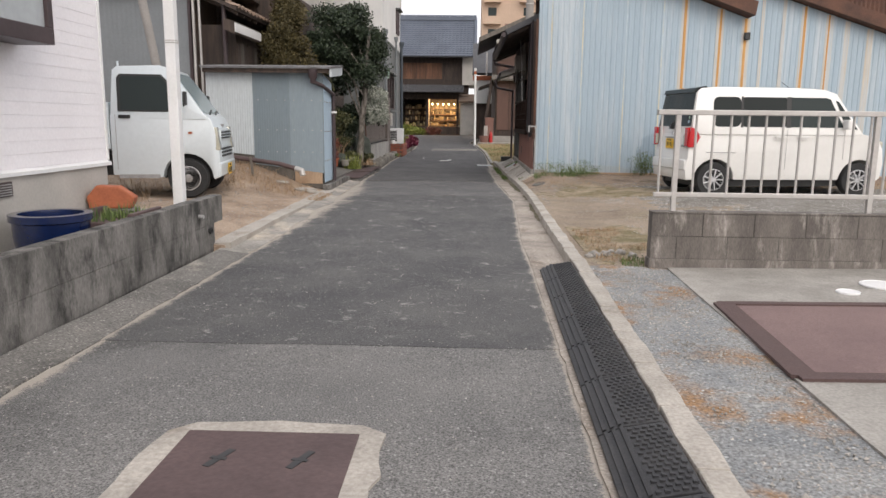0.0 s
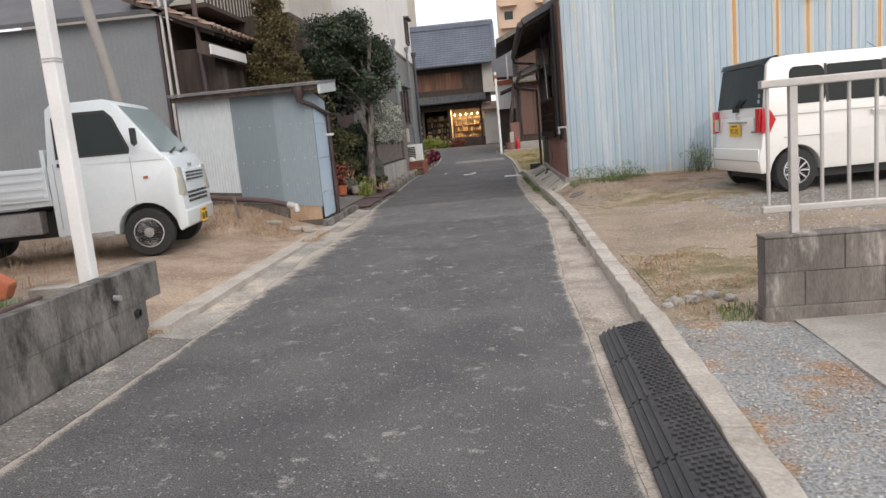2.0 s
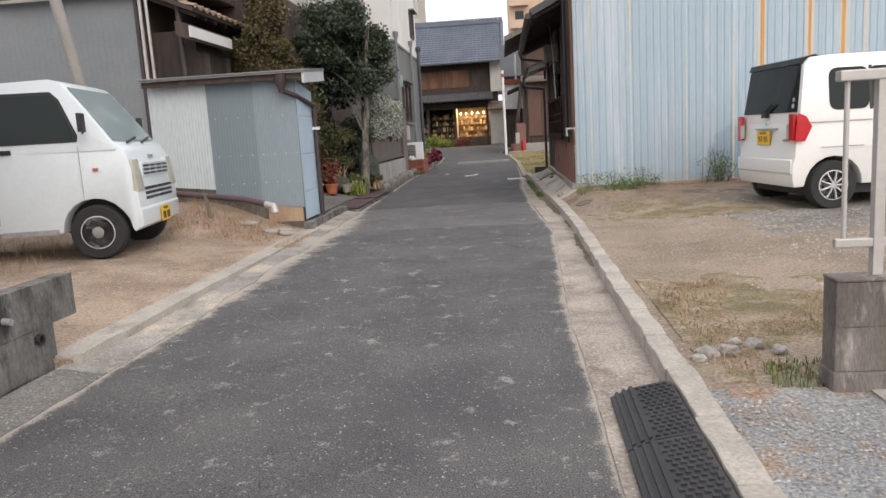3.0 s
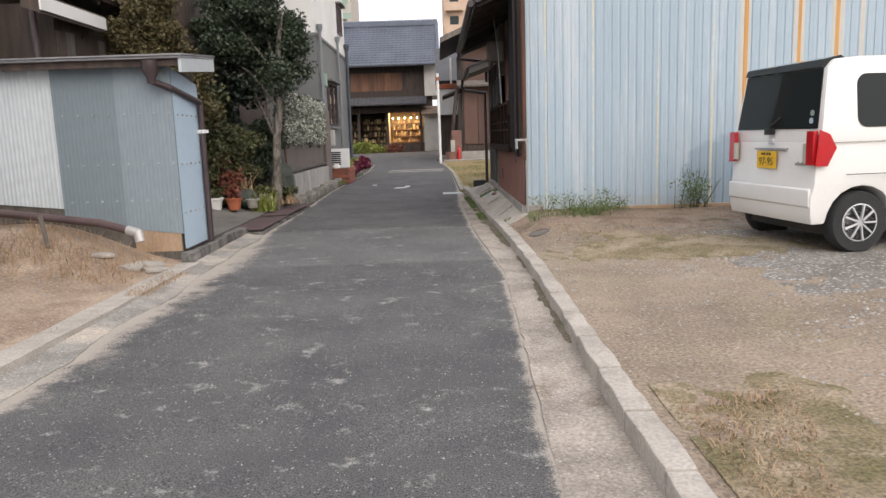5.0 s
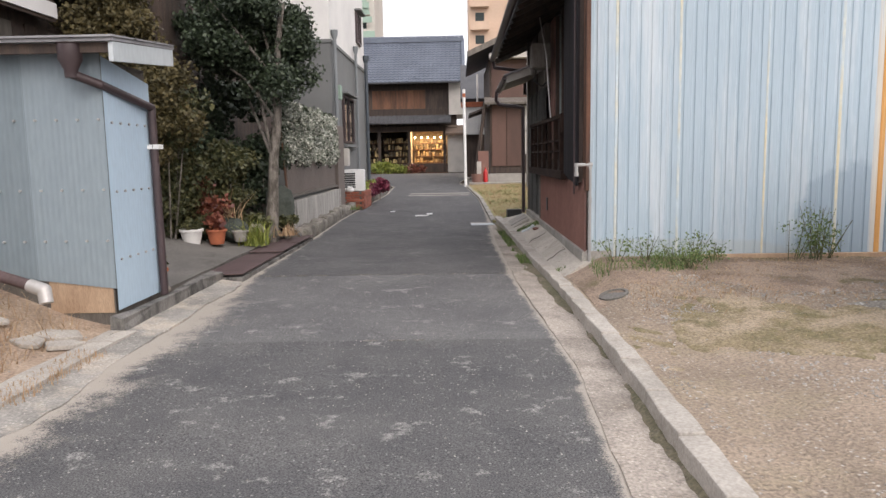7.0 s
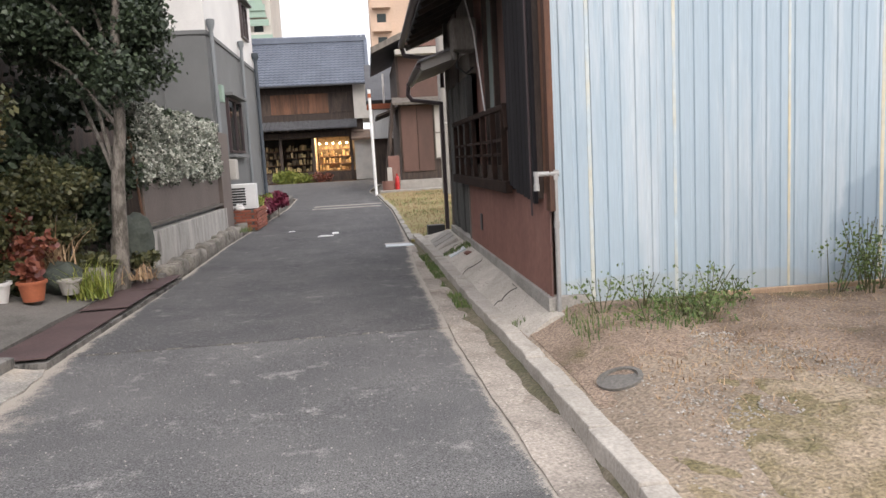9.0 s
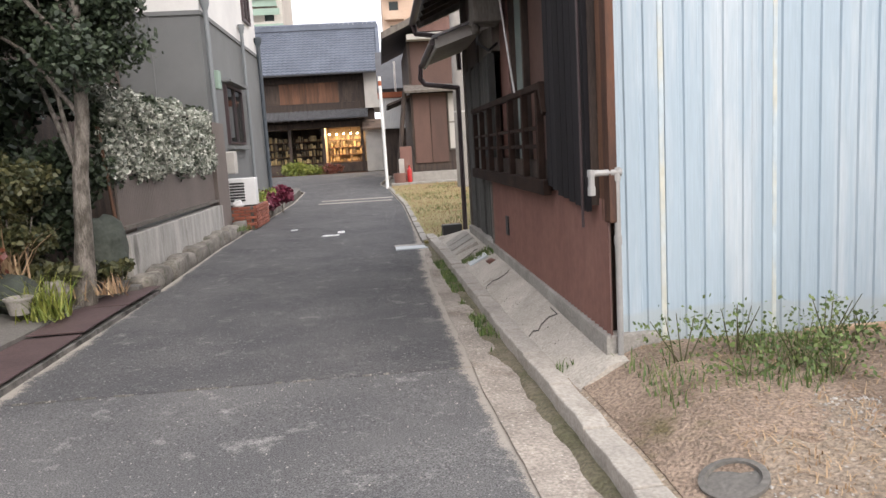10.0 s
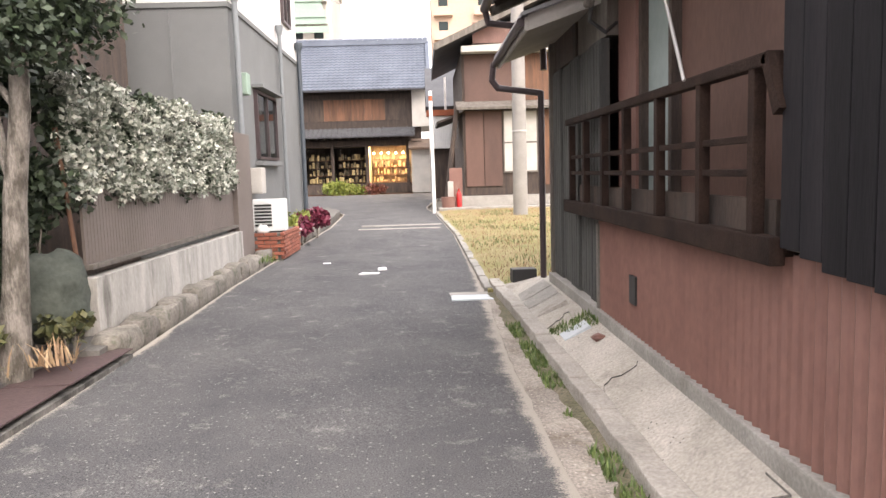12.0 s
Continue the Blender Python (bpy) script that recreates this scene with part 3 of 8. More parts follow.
M_APRON = mat("apron_concrete", (0.33, 0.31, 0.28), 0.93, (0.21, 0.20, 0.18), 1.6, 60, 0.3, 0.5, contrast=(0.4, 0.6), blot=(0.50, 0.43, 0.35), blot_scale=1.3, blot_at=(0.48, 0.62), speck=((0.45, 0.42, 0.38), 60, 0.15))

M_LOTSTRAW = mat("straw_earth", (0.32, 0.24, 0.18), 0.95, (0.19, 0.138, 0.10), 2.2, 60, 0.5, 1.0, contrast=(0.42, 0.6), blot=(0.15, 0.12, 0.06), blot_scale=1.8, blot_at=(0.55, 0.66), bump_dist=0.03)
M_LOTMOSS = mat("mossy_earth", (0.25, 0.20, 0.12), 0.95, (0.165, 0.14, 0.068), 3.5, 55, 0.5, 1.0, contrast=(0.42, 0.6), blot=(0.35, 0.28, 0.20), blot_scale=2.4, blot_at=(0.46, 0.60), bump_dist=0.025)
M_LOTGRAVEL = mat("gravel_earth", (0.27, 0.25, 0.225), 0.95, (0.17, 0.155, 0.13), 1.5, 60, 0.5, 1.0, blot=(0.33, 0.27, 0.20), blot_scale=1.3, blot_at=(0.56, 0.68), bump_dist=0.03, speck=((0.55, 0.54, 0.52), 34, 0.4))
M_APRON_GREY = mat("apron_grey", (0.185, 0.176, 0.162), 0.93, (0.12, 0.115, 0.106), 1.8, 70, 0.5, 0.7, contrast=(0.4, 0.6), blot=(0.38, 0.35, 0.30), blot_scale=2.0, blot_at=(0.56, 0.68), speck=((0.36, 0.34, 0.31), 60, 0.2))
M_KERBMOSS = mat("kerb_moss", (0.17, 0.145, 0.10), 0.95, (0.105, 0.10, 0.055), 3.0, 50, 0.4, 0.9, blot=(0.20, 0.17, 0.125), blot_scale=4.0, blot_at=(0.52, 0.64), bump_dist=0.02)
M_UPVC = mat("grey_pipe_plastic", (0.34, 0.335, 0.325), 0.5, (0.28, 0.275, 0.265), 3, 40, 0.06, 0.05)

# ---- the lie of the land ----
def road_z(y):
    return lerp([(-60, 0), (8.5, 0), (16, 0.07), (23, 0.09), (35, 0.19), (38, 0.22), (54, 0.45), (400, 0.45)], y)


def left_edge(y):
    return lerp([(-8, -2.45), (5, -2.44), (8.3, -2.40), (14, -2.44), (16, -2.5), (20, -2.5), (24, -2.6), (33, -2.5), (38, -2.7), (41, -3.6), (44, -9), (46, -16)], y)


def right_edge(y):
    return lerp([(-8, 0.36), (3.5, 0.42), (7.6, 0.5), (9.5, 0.52), (13.2, 0.68), (16.4, 0.54), (20, 0.50), (22.6, 0.56), (30, 0.52), (37.5, 0.22), (39.5, 0.0), (41, 0.0), (46, 0.5)], y)


def kerb_x(y):
    return lerp([(-8, 0.70), (3.5, 0.72), (7.7, 0.84), (13.3, 0.90), (15.5, 0.86), (17.4, 0.79), (21.5, 0.69), (23, 0.63)], y)


def lot_z(x, y):
    a = ease((x - 1.0) / 2.5)
    e = ease((x - kerb_x(y) - 0.08) / 0.5)
    return 0.085 + road_z(y) * (1 - e) + 0.12 * a * ease((y - 7) / 4) + 0.25 * e * ease((y - 13) / 3.2) * (1 - 0.6 * a) + 0.012 * noise.noise((x * 1.7, y * 1.7, 0)) + 0.006 * noise.noise((x * 7, y * 7, 3))


def yard_z(x, y):
    up = ease((-2.6 - x) / 1.6)
    return 0.07 + 0.15 * up + 0.34 * ease((-2.75 - x) / 1.7) * ease((y - 12.7) / 1.6) + 0.014 * noise.noise((x * 1.6, y * 1.6, 5)) + 0.007 * noise.noise((x * 8, y * 8, 1))


def slab_z(x, y):
    k = kerb_x(y)
    return 0.13 + (road_z(y) - 0.05) + 0.16 * min(1, max(0, (x - k - 0.12) / (1.17 - k - 0.12))) * lerp([(15, 0.9), (20, 1.0), (22.5, 0.85), (23.5, 0.3)], y)


def edge_dust(x, y):
    """How much sand lies on the lane: thick at its edges, thin further in."""
    l = lerp([(-8, 0.06), (8, 0.08), (10, 0.16), (12, 0.32), (15, 0.40), (16.6, 0.16), (20, 0.06), (60, 0.05)], y)
    r = lerp([(-8, 0.05), (7, 0.05), (9, 0.07), (16, 0.08), (19, 0.11), (23, 0.12), (26, 0.04), (60, 0.04)], y)
    return max(math.exp(-max(0.0, x - left_edge(y)) / l), math.exp(-max(0.0, right_edge(y) - x) / r))


def sheet(name, mat_, x0, x1, y0, y1, nx, ny, z, label, category, kind="structure", skirt=0.25):
    """A piece of ground between two edges, with a skirt down into the earth."""
    bm = B()
    f0 = x0 if callable(x0) else (lambda y: x0)
    f1 = x1 if callable(x1) else (lambda y: x1)
    g = []
    for j in range(ny + 1):
        y = y0 + (y1 - y0) * j / ny
        a, b = f0(y), f1(y)
        g.append([bm.verts.new((a + (b - a) * i / nx, y, z(a + (b - a) * i / nx, y))) for i in range(nx + 1)])
    for j in range(ny):
        for i in range(nx):
            bm.faces.new((g[j][i], g[j][i + 1], g[j + 1][i + 1], g[j + 1][i]))
    rim = [e for e in bm.edges if e.is_boundary]
    low = bmesh.ops.extrude_edge_only(bm, edges=rim)["geom"]
    for v in low:
        if isinstance(v, bmesh.types.BMVert):
            v.co.z -= skirt
    bmesh.ops.recalc_face_normals(bm, faces=bm.faces)
    ob = part(name, bm, mat_, None, smooth=True)
    if name.startswith("road"):
        at = ob.data.attributes.new("dust", "FLOAT", "POINT")
        at.data.foreach_set("value", [edge_dust(v.co.x, v.co.y) for v in ob.data.vertices])
    return tagged(ob, label, category, kind=kind)


# the earth, one sheet to the horizon
bm = B()
ys = [-1500, -200, -60, -20, 8.5, 16, 23, 35, 38, 46, 54, 80, 200, 1500]
xs = [-1500, -200, -40, -10, 0, 10, 40, 200, 1500]
g = [[bm.verts.new((x, y, road_z(y) - 0.09)) for x in xs] for y in ys]
for j in range(len(ys) - 1):
    for i in range(len(xs) - 1):
        bm.faces.new((g[j][i], g[j][i + 1], g[j + 1][i + 1], g[j + 1][i]))
tagged(part("ground", bm, M_GROUND), "bare brown earth between and behind the houses", "ground", kind="structure")


def rough_z(amp):
    return lambda x, y: road_z(y) + amp * noise.noise((x * 0.8, y * 0.8, 2)) + amp * 0.3 * noise.noise((x * 5, y * 5, 2))


sheet("road_old", M_ASPH_OLD, lambda y: left_edge(y), right_edge, -8, 5.32, 60, 60, lambda x, y: rough_z(0.006)(x, y) - 0.004, "worn pale grey asphalt lane with a patched edge", "road")
sheet("road", M_ASPH, lambda y: left_edge(y), right_edge, 5.32, 14.05, 70, 110, rough_z(0.006), "dark grey asphalt lane with dusty stains", "road")
sheet("road_middle", M_ASPH_MID, lambda y: left_edge(y), right_edge, 14.05, 16.95, 70, 40, lambda x, y: rough_z(0.006)(x, y) - 0.006, "dark grey asphalt lane between two seams", "road")
sheet("road_patch", M_ASPH_NEW, lambda y: left_edge(y), right_edge, 16.95, 46, 60, 160, rough_z(0.006), "darker relaid asphalt of the lane and its bend", "road")
sheet("road_cross", M_ASPH, -40, 12, 46, 52.6, 20, 6, lambda x, y: road_z(y), "grey asphalt street crossing the lane's end", "road")

# gutters and aprons
sheet("gutter_right", M_GUTTER, lambda y: right_edge(y) - 0.02 - 0.02 * max(0.0, noise.noise((5, y * 1.6, 0))) - 0.018 * noise.noise((5, y * 7, 0)) - 0.012 * noise.noise((5, y * 19, 0)), lambda y: kerb_x(y) + 0.02, -8, 23, 4, 190, lambda x, y: road_z(y) + 0.006 + 0.006 * noise.noise((x * 3, y * 2, 0)) - 0.012 * ease((x - right_edge(y)) / 0.25), "sandy concrete gutter strip beside the kerb", "gutter")
sheet("gutter_moss", M_KERBMOSS, lambda y: kerb_x(y) - 0.20, lambda y: kerb_x(y) + 0.01, 11, 23, 10, 240, lambda x, y: road_z(y) - 0.015 + 0.012 + max(-0.04, min(0.02, 0.06 * (0.1 - (kerb_x(y) - x) / 0.11 + 0.55 * ease((y - 12) / 5) + 0.9 * noise.noise((x * 4, y * 1.1, 4)) + 0.5 * noise.noise((x * 12, y * 7, 4))))), "dark silt and moss along the kerb foot", "moss", skirt=0.05)
sheet("apron_left_near", M_APRON_GREY, lambda y: left_edge(y) - 0.30, lambda y: left_edge(y) + 0.02 + 0.03 * noise.noise((0, y * 1.4, 0)) + 0.03 * noise.noise((0, y * 6.0, 2)) + 0.12 * max(0.0, noise.noise((3, y * 0.9, 0)) + 0.2) * ease((y - 8) / 2), -8, 8.3, 4, 130, lambda x, y: road_z(y) + 0.006 + 0.006 * noise.noise((x * 3, y * 2, 0)) + 0.036 * ease((left_edge(y) - x) / 0.3), "grey dusty concrete edging along the lane", "gutter")
sheet("apron_left", M_APRON, lambda y: left_edge(y) - 0.30, lambda y: left_edge(y) + 0.02 + 0.03 * noise.noise((0, y * 1.4, 0)) + 0.03 * noise.noise((0, y * 6.0, 2)) + 0.12 * max(0.0, noise.noise((3, y * 0.9, 0)) + 0.2) * ease((y - 8) / 2), 8.3, 16.6, 4, 100, lambda x, y: road_z(y) + 0.006 + 0.006 * noise.noise((x * 3, y * 2, 0)) + 0.036 * ease((left_edge(y) - x) / 0.3), "pale dusty concrete edging along the lane", "gutter")
sheet("dirt_yard", M_DIRT, -16, -2.66, 8.40, 16.2, 50, 40, yard_z, "bare brown earth parking yard with dry weeds", "yard")
sheet("yard_edge", M_CONC_PALE, -2.82, -2.60, 8.42, 14.3, 2, 30, lambda x, y: 0.095 + 0.012 * noise.noise((x * 4, y * 2.3, 0)), "low broken concrete edge of the dirt yard", "kerb")
sheet("garden_left", M_DAMP, -9, -2.95, 15.3, 20.4, 14, 14, lambda x, y: road_z(y) + 0.09 + 0.22 * ease((-3.0 - x) / 1.2) * ease((y - 16) / 2) + 0.02 * noise.noise((x * 2, y * 2, 8)), "dark damp concrete and soil before the garden", "yard")
sheet("front_yard", M_DAMP, -4.1, -2.9, -8, 8.46, 6, 20, lambda x, y: 0.13 + 0.02 * noise.noise((x * 2, y * 2, 8)), "narrow dark soil strip behind the low wall", "yard")
sheet("lot", M_LOT, lambda y: kerb_x(y) + 0.10, 14, 7.5, 16.3, 120, 80, lot_z, "earth and gravel parking lot with patches of dry moss", "parking lot")


def patch_z(mask):
    return lambda x, y: lot_z(x, y) + max(-0.03, min(0.010, 0.035 * mask(x, y)))


def nz(x, y, s, k):
    return noise.noise((x * s, y * s, k)) + 0.5 * noise.noise((x * s * 3, y * s * 3, k + 2)) + 0.4 * noise.noise((x * s * 9, y * s * 9, k))


sheet("lot_straw", M_LOTSTRAW, lambda y: kerb_x(y) + 0.16, 9, 13.6, 16.22, 150, 56, patch_z(lambda x, y: (y - 14.75) * 1.3 + 1.1 * nz(x, y, 0.8, 3)), "brown earth under dry straw before the blue wall", "earth", skirt=0.1)
sheet("lot_moss", M_LOTMOSS, lambda y: kerb_x(y) + 0.16, 6, 12.0, 14.9, 110, 60, patch_z(lambda x, y: 0.5 - abs(y - 13.7) * 1.1 + 1.2 * nz(x, y, 0.7, 13)), "mossy yellow-green earth across the lot", "earth", skirt=0.1)
sheet("lot_moss_corner", M_LOTMOSS, lambda y: kerb_x(y) + 0.20, 4.5, 7.62, 10.6, 90, 60, patch_z(lambda x, y: 0.35 - abs(y - 8.9) * 0.6 - 0.35 * (x - 1.9) + 1.2 * nz(x, y, 0.9, 23)), "mossy yellow-green earth behind the block wall", "earth", skirt=0.1)
sheet("lot_gravel", M_LOTGRAVEL, 2.2, 9, 8.2, 14.3, 120, 90, patch_z(lambda x, y: (x - 3.5 + 0.25 * (y - 11)) * 0.7 + 1.1 * nz(x, y, 0.8, 33)), "grey gravel spread over the lot", "gravel", skirt=0.1)
sheet("gravel_strip", M_GRAVEL, lambda y: kerb_x(y) + 0.10, lambda y: lerp([(-8, 1.42), (3.8, 1.5), (7.6, 1.66)], y), -8, 7.52, 8, 50, lambda x, y: 0.085 + 0.015 * noise.noise((x * 3, y * 3, 0)), "grey gravel strip with reddish dry moss", "gravel")
sheet("concrete_pad", M_CONC, lambda y: lerp([(-8, 1.42), (3.8, 1.5), (7.6, 1.66)], y), 9, -8, 7.5, 10, 30, lambda x, y: 0.095 + 0.01 * (x - 1.5), "pale grey concrete forecourt before the block wall", "pavement")
sheet("brown_paving", M_MAT, lambda y: lerp([(4.5, 1.58), (6.15, 1.70)], y), 6.5, 4.62, 6.13, 8, 6, lambda x, y: 0.10 + 0.01 * (x - 1.5), "reddish brown paving panel set in the concrete", "pavement", skirt=0.02)
M_MATEDGE = mat("brown_paving_edge", (0.10, 0.062, 0.058), 0.8, (0.08, 0.05, 0.046), 1.5, 90, 0.2, 0.4)
bm = B()
beam(bm, (1.585, 4.62, 0.103), (1.695, 6.13, 0.103), 0.14, 0.02)
beam(bm, (1.55, 4.62, 0.103), (6.5, 4.62, 0.148), 0.10, 0.02)
beam(bm, (1.66, 6.13, 0.103), (6.5, 6.13, 0.148), 0.08, 0.02)
tagged(part("trim", bm, M_MATEDGE), "darker brown border round the paving panel", "trim", kind="structure")
sheet("slab_right", M_SLAB, lambda y: kerb_x(y) + 0.12, 1.34, 16.1, 23.0, 8, 30, lambda x, y: slab_z(x, y) + 0.008 * noise.noise((x * 3, y * 2, 0)), "sloping worn concrete apron along the old timber house", "pavement")
sheet("grass_plot", M_GRASS, lambda y: right_edge(y) + 0.02, 9, 22.9, 37.4, 24, 40, lambda x, y: road_z(y) + 0.05 + 0.04 * ease((x - right_edge(y)) / 1.0) + 0.02 * noise.noise((x * 2, y * 2, 4)), "small yellowed grass plot beside the lane", "grass plot")
sheet("left_bed", M_DAMP, -9, lambda y: left_edge(y) - 0.12, 20.3, 40, 12, 30, lambda x, y: road_z(y) + 0.12 + 0.05 * noise.noise((x * 2, y * 2, 4)), "dark planting strip and footing along the houses", "bed")


# ---- kerbs of separate stones ----
def kerb(name, fx, y0, y1, w, h, label, mat_, base=lambda y: 0.0, step=0.6):
    t = thing(name, pose(0, 0, 0), label, "kerb", kind="structure")
    variants = []
    for k in range(5):
        bm = B()
        box(bm, -w / 2, w / 2, -step / 2 + 0.0015, step / 2 - 0.0015, -0.18, h)
        bmesh.ops.subdivide_edges(bm, edges=[e for e in bm.edges if abs(e.verts[0].co.y - e.verts[1].co.y) > 0.1], cuts=3)
        for v in bm.verts:
            if v.co.z > 0:
                v.co.x += rnd(-0.008, 0.008)
                v.co.z += rnd(-0.009, 0.003)
        variants.append(mesh_of(bm, mat_, name="kerbstone", bevel=0.012))
    y = y0
    while y < y1:
        ang = math.degrees(math.atan2(fx(y) - fx(y + step), step))
        piece("kerbstone", random.choice(variants), t, pose(fx(y + step / 2), y + step / 2, base(y + step / 2) + rnd(-0.003, 0.003), rnd(-0.3, 0.3), 0, ang))
        y += step


kerb("kerb_right", lambda y: kerb_x(y) + 0.065, -6.0, 23.0, 0.13, 0.105, "weathered pale concrete kerb along the lane", M_CONC_PALE, road_z)
kerb("kerb_grass", lambda y: right_edge(y) + 0.04, 23.0, 37.3, 0.10, 0.06, "low concrete edging of the grass plot", M_CONC, road_z, 0.9)

# ---- low walls ----
def block_wall(name, m, length, rows, bw, bh, th, mat_, label, cap=0.0, foot=0.12):
    """A wall of hollow blocks along x from 0, each block a piece; joints set back."""
    t = thing(name, m, label, "wall", kind="structure")
    bm = B()
    box(bm, 0.004, length - 0.004, 0.006, th - 0.006, -foot, rows * bh - 0.006)
    part("core", bm, M_CONC_DARK, t)
    bm = B()
    box(bm, 0, bw - 0.005, 0, th, 0.002, bh - 0.002)
    full = mesh_of(bm, mat_, name="block", bevel=0.003)
    bm = B()
    box(bm, 0, bw / 2 - 0.005, 0, th, 0.002, bh - 0.002)
    half = mesh_of(bm, mat_, name="block", bevel=0.003)
    for r in range(rows):
        x = 0.0
        if r % 2 == 0 and rows > 1:
            piece("block", half, t, pose(0, 0, r * bh))
            x = bw / 2
        while x < length - 0.05:
            piece("block", full if x + bw <= length + 0.02 else half, t, pose(x, rnd(-0.002, 0.002), r * bh))
            x += bw
    if cap:
        bm = B()
        box(bm, -0.005, length + 0.005, -0.004, th + 0.004, rows * bh, rows * bh + cap)
        part("coping", bm, mat_, t, bevel=0.008)
    return t


rw = block_wall("wall_block", pose(1.50, 7.47, 0.175), 6.75, 2, 0.45, 0.203, 0.13, M_BLOCK, "stained grey concrete block wall under a railing", cap=0.018)
bm = B()
box(bm, -0.01, 6.75, -0.012, 0.14, -0.16, 0.0)
part("plinth", bm, M_BLOCK, rw, "rendered concrete plinth", bevel=0.008)
lw = block_wall("wall_low", pose(-2.77, -7.05, 0.02, 0, 0, 90), 15.5, 2, 0.9, 0.275, 0.13, M_CONC_DARK, "low black-stained concrete wall beside the lane")
bm = B()
lathe(bm, [(0.035, 0), (0.035, 0.02), (0.022, 0.02), (0.022, -0.05)], (0, 0, 0), 16, "x")
part("drain_hole", bm, M_BLACKPL, lw, "dark round drain hole", m=pose(15.32, -0.012, 0.22, 0, 0, -90))
bm = B()
rod(bm, (15.06, 0.03, 0.40), (15.06, -0.05, 0.395), 0.021, seg=14)
part("pipe_stub", bm, M_STEEL_DULL, lw, "short grey plastic pipe end", smooth=True)


# ---- flat-sided buildings: a box shell with a pitched or flat top ----
def shell(name, x0, x1, y0, y1, z0, z1, mat_, label, category="building"):
    t = thing(name, pose(0, 0, 0), label, category)
    bm = B()
    box(bm, x0, x1, y0, y1, z0, z1)
    part("wall", bm, mat_, t, bevel=0.01)
    return t


# white house: siding boards over a grey foundation
wh = thing("white_house", pose(0, 0, 0), "house clad in white siding on a grey foundation", "house")
bm = B()
box(bm, -12, -3.585, -9, 7.88, 0.97, 6.2)
part("wall", bm, M_SIDING, wh)
bm = B()
box(bm, -11.98, -3.575, -8.98, 7.86, -0.2, 0.95)
part("foundation", bm, M_PLASTER, wh, "rendered grey foundation")
bm = B()
z = 0.98
while z < 6.1:
    prism(bm, [(-3.585, z), (-3.5815, z), (-3.5835, z + 0.098), (-3.585, z + 0.0995)], -9, 7.885)
    z += 0.10
part("siding", bm, M_SIDING, wh)
bm = B()
prism(bm, [(-3.59, 0.92), (-3.545, 0.92), (-3.545, 0.95), (-3.59, 0.97)], -9, 7.90)
box(bm, -3.62, -3.57, 7.88, 7.91, 0.97, 6.2)
part("trim", bm, M_WHITE, wh)
bm = B()
box(bm, -12.3, -3.2, -9.3, 8.2, 6.2, 6.35)
part("roof", bm, M_TILE_DARK, wh)
bay = part("bay_window", (lambda b: (box(b, -3.58, -3.28, 4.4, 6.62, 1.90, 2.02), b)[-1])(B()), M_DOWNPIPE, wh, "dark bronze aluminium bay window", bevel=0.008)
for bx in ((-3.58, -3.28, 4.4, 6.62, 3.1, 3.2), (-3.34, -3.28, 6.55, 6.62, 2.02, 3.1), (-3.58, -3.52, 6.55, 6.62, 2.02, 3.1), (-3.34, -3.28, 4.4, 4.47, 2.02, 3.1), (-3.34, -3.28, 5.48, 5.55, 2.02, 3.1)):
    bm = B()
    box(bm, *bx)
    part("frame_bar", bm, M_DOWNPIPE, bay, bevel=0.008)
bm = B()
box(bm, -3.32, -3.31, 4.47, 6.55, 2.02, 3.1)
box(bm, -3.52, -3.34, 6.58, 6.59, 2.02, 3.1)
part("pane", bm, M_PALEGLASS, bay, "pale frosted window glass")
vent = part("vent", (lambda b: (box(b, -3.58, -3.560, 6.05, 6.38, 0.775, 0.885), b)[-1])(B()), M_DOWNPIPE, wh, "brown louvred foundation vent")
for i in range(5):
    bm = B()
    box(bm, -3.562, -3.552, 6.07, 6.36, 0.785 + i * 0.019, 0.793 + i * 0.019)
    part("louvre", bm, M_STEEL_DULL, vent)

# grey metal-clad building behind the yard
M_ENDSHEET = mat("brown_ribbed_sheet", (0.145, 0.105, 0.08), 0.75, (0.095, 0.07, 0.055), 1.5, 40, 0.15, 0.1, stretch=(1, 1, 0.4))
M_SHEDROOF = mat("shed_roof_sheet", (0.27, 0.27, 0.28), 0.55, (0.19, 0.185, 0.19), 1.6, 30, 0.12, 0.1, stretch=(1, 2, 1), blot=(0.12, 0.10, 0.095), blot_scale=2.0, blot_at=(0.56, 0.72))
gb = thing("grey_building", pose(0, 0, 0), "windowless building clad in dark grey metal", "building")
bm = B()
box(bm, -18, -5.9, 16.32, 17.9, -0.1, 3.92)
part("wall", bm, M_GREYWALL, gb)
bm = B()
corrugated(bm, 1.5, 0.35, 3.9, 0.10, 0.004)
me = mesh_of(bm, M_GREYWALL, name="panel")
for i in range(8):
    piece("panel", me, gb, pose(-7.4 - 1.5 * i, 16.315, 0))
bm = B()
prism(bm, [(16.1, 3.92), (18.6, 5.2), (18.6, 5.3), (16.1, 4.0)], -18.2, -5.7, "x")
part("roof", bm, M_TILE_DARK, gb, "dark sheet roof")
bm = B()
corrugated(bm, 1.55, 2.95, 3.9, 0.085, 0.018)
part("end_sheet", bm, M_ENDSHEET, gb, "brown ribbed end sheet", m=pose(-5.885, 16.33, 0, 0, 0, 90))
for i in range(7):
    bm = B()
    box(bm, -5.895, -5.87, 16.34 + i * 0.22, 16.55 + i * 0.22, 0.3, 2.93)
    part("end_board", bm, M_WOOD_GREY if i % 3 == 0 else M_WOOD_DARK, gb)
bm = B()
box(bm, -5.93, -5.87, 16.28, 16.33, 0.2, 3.9)
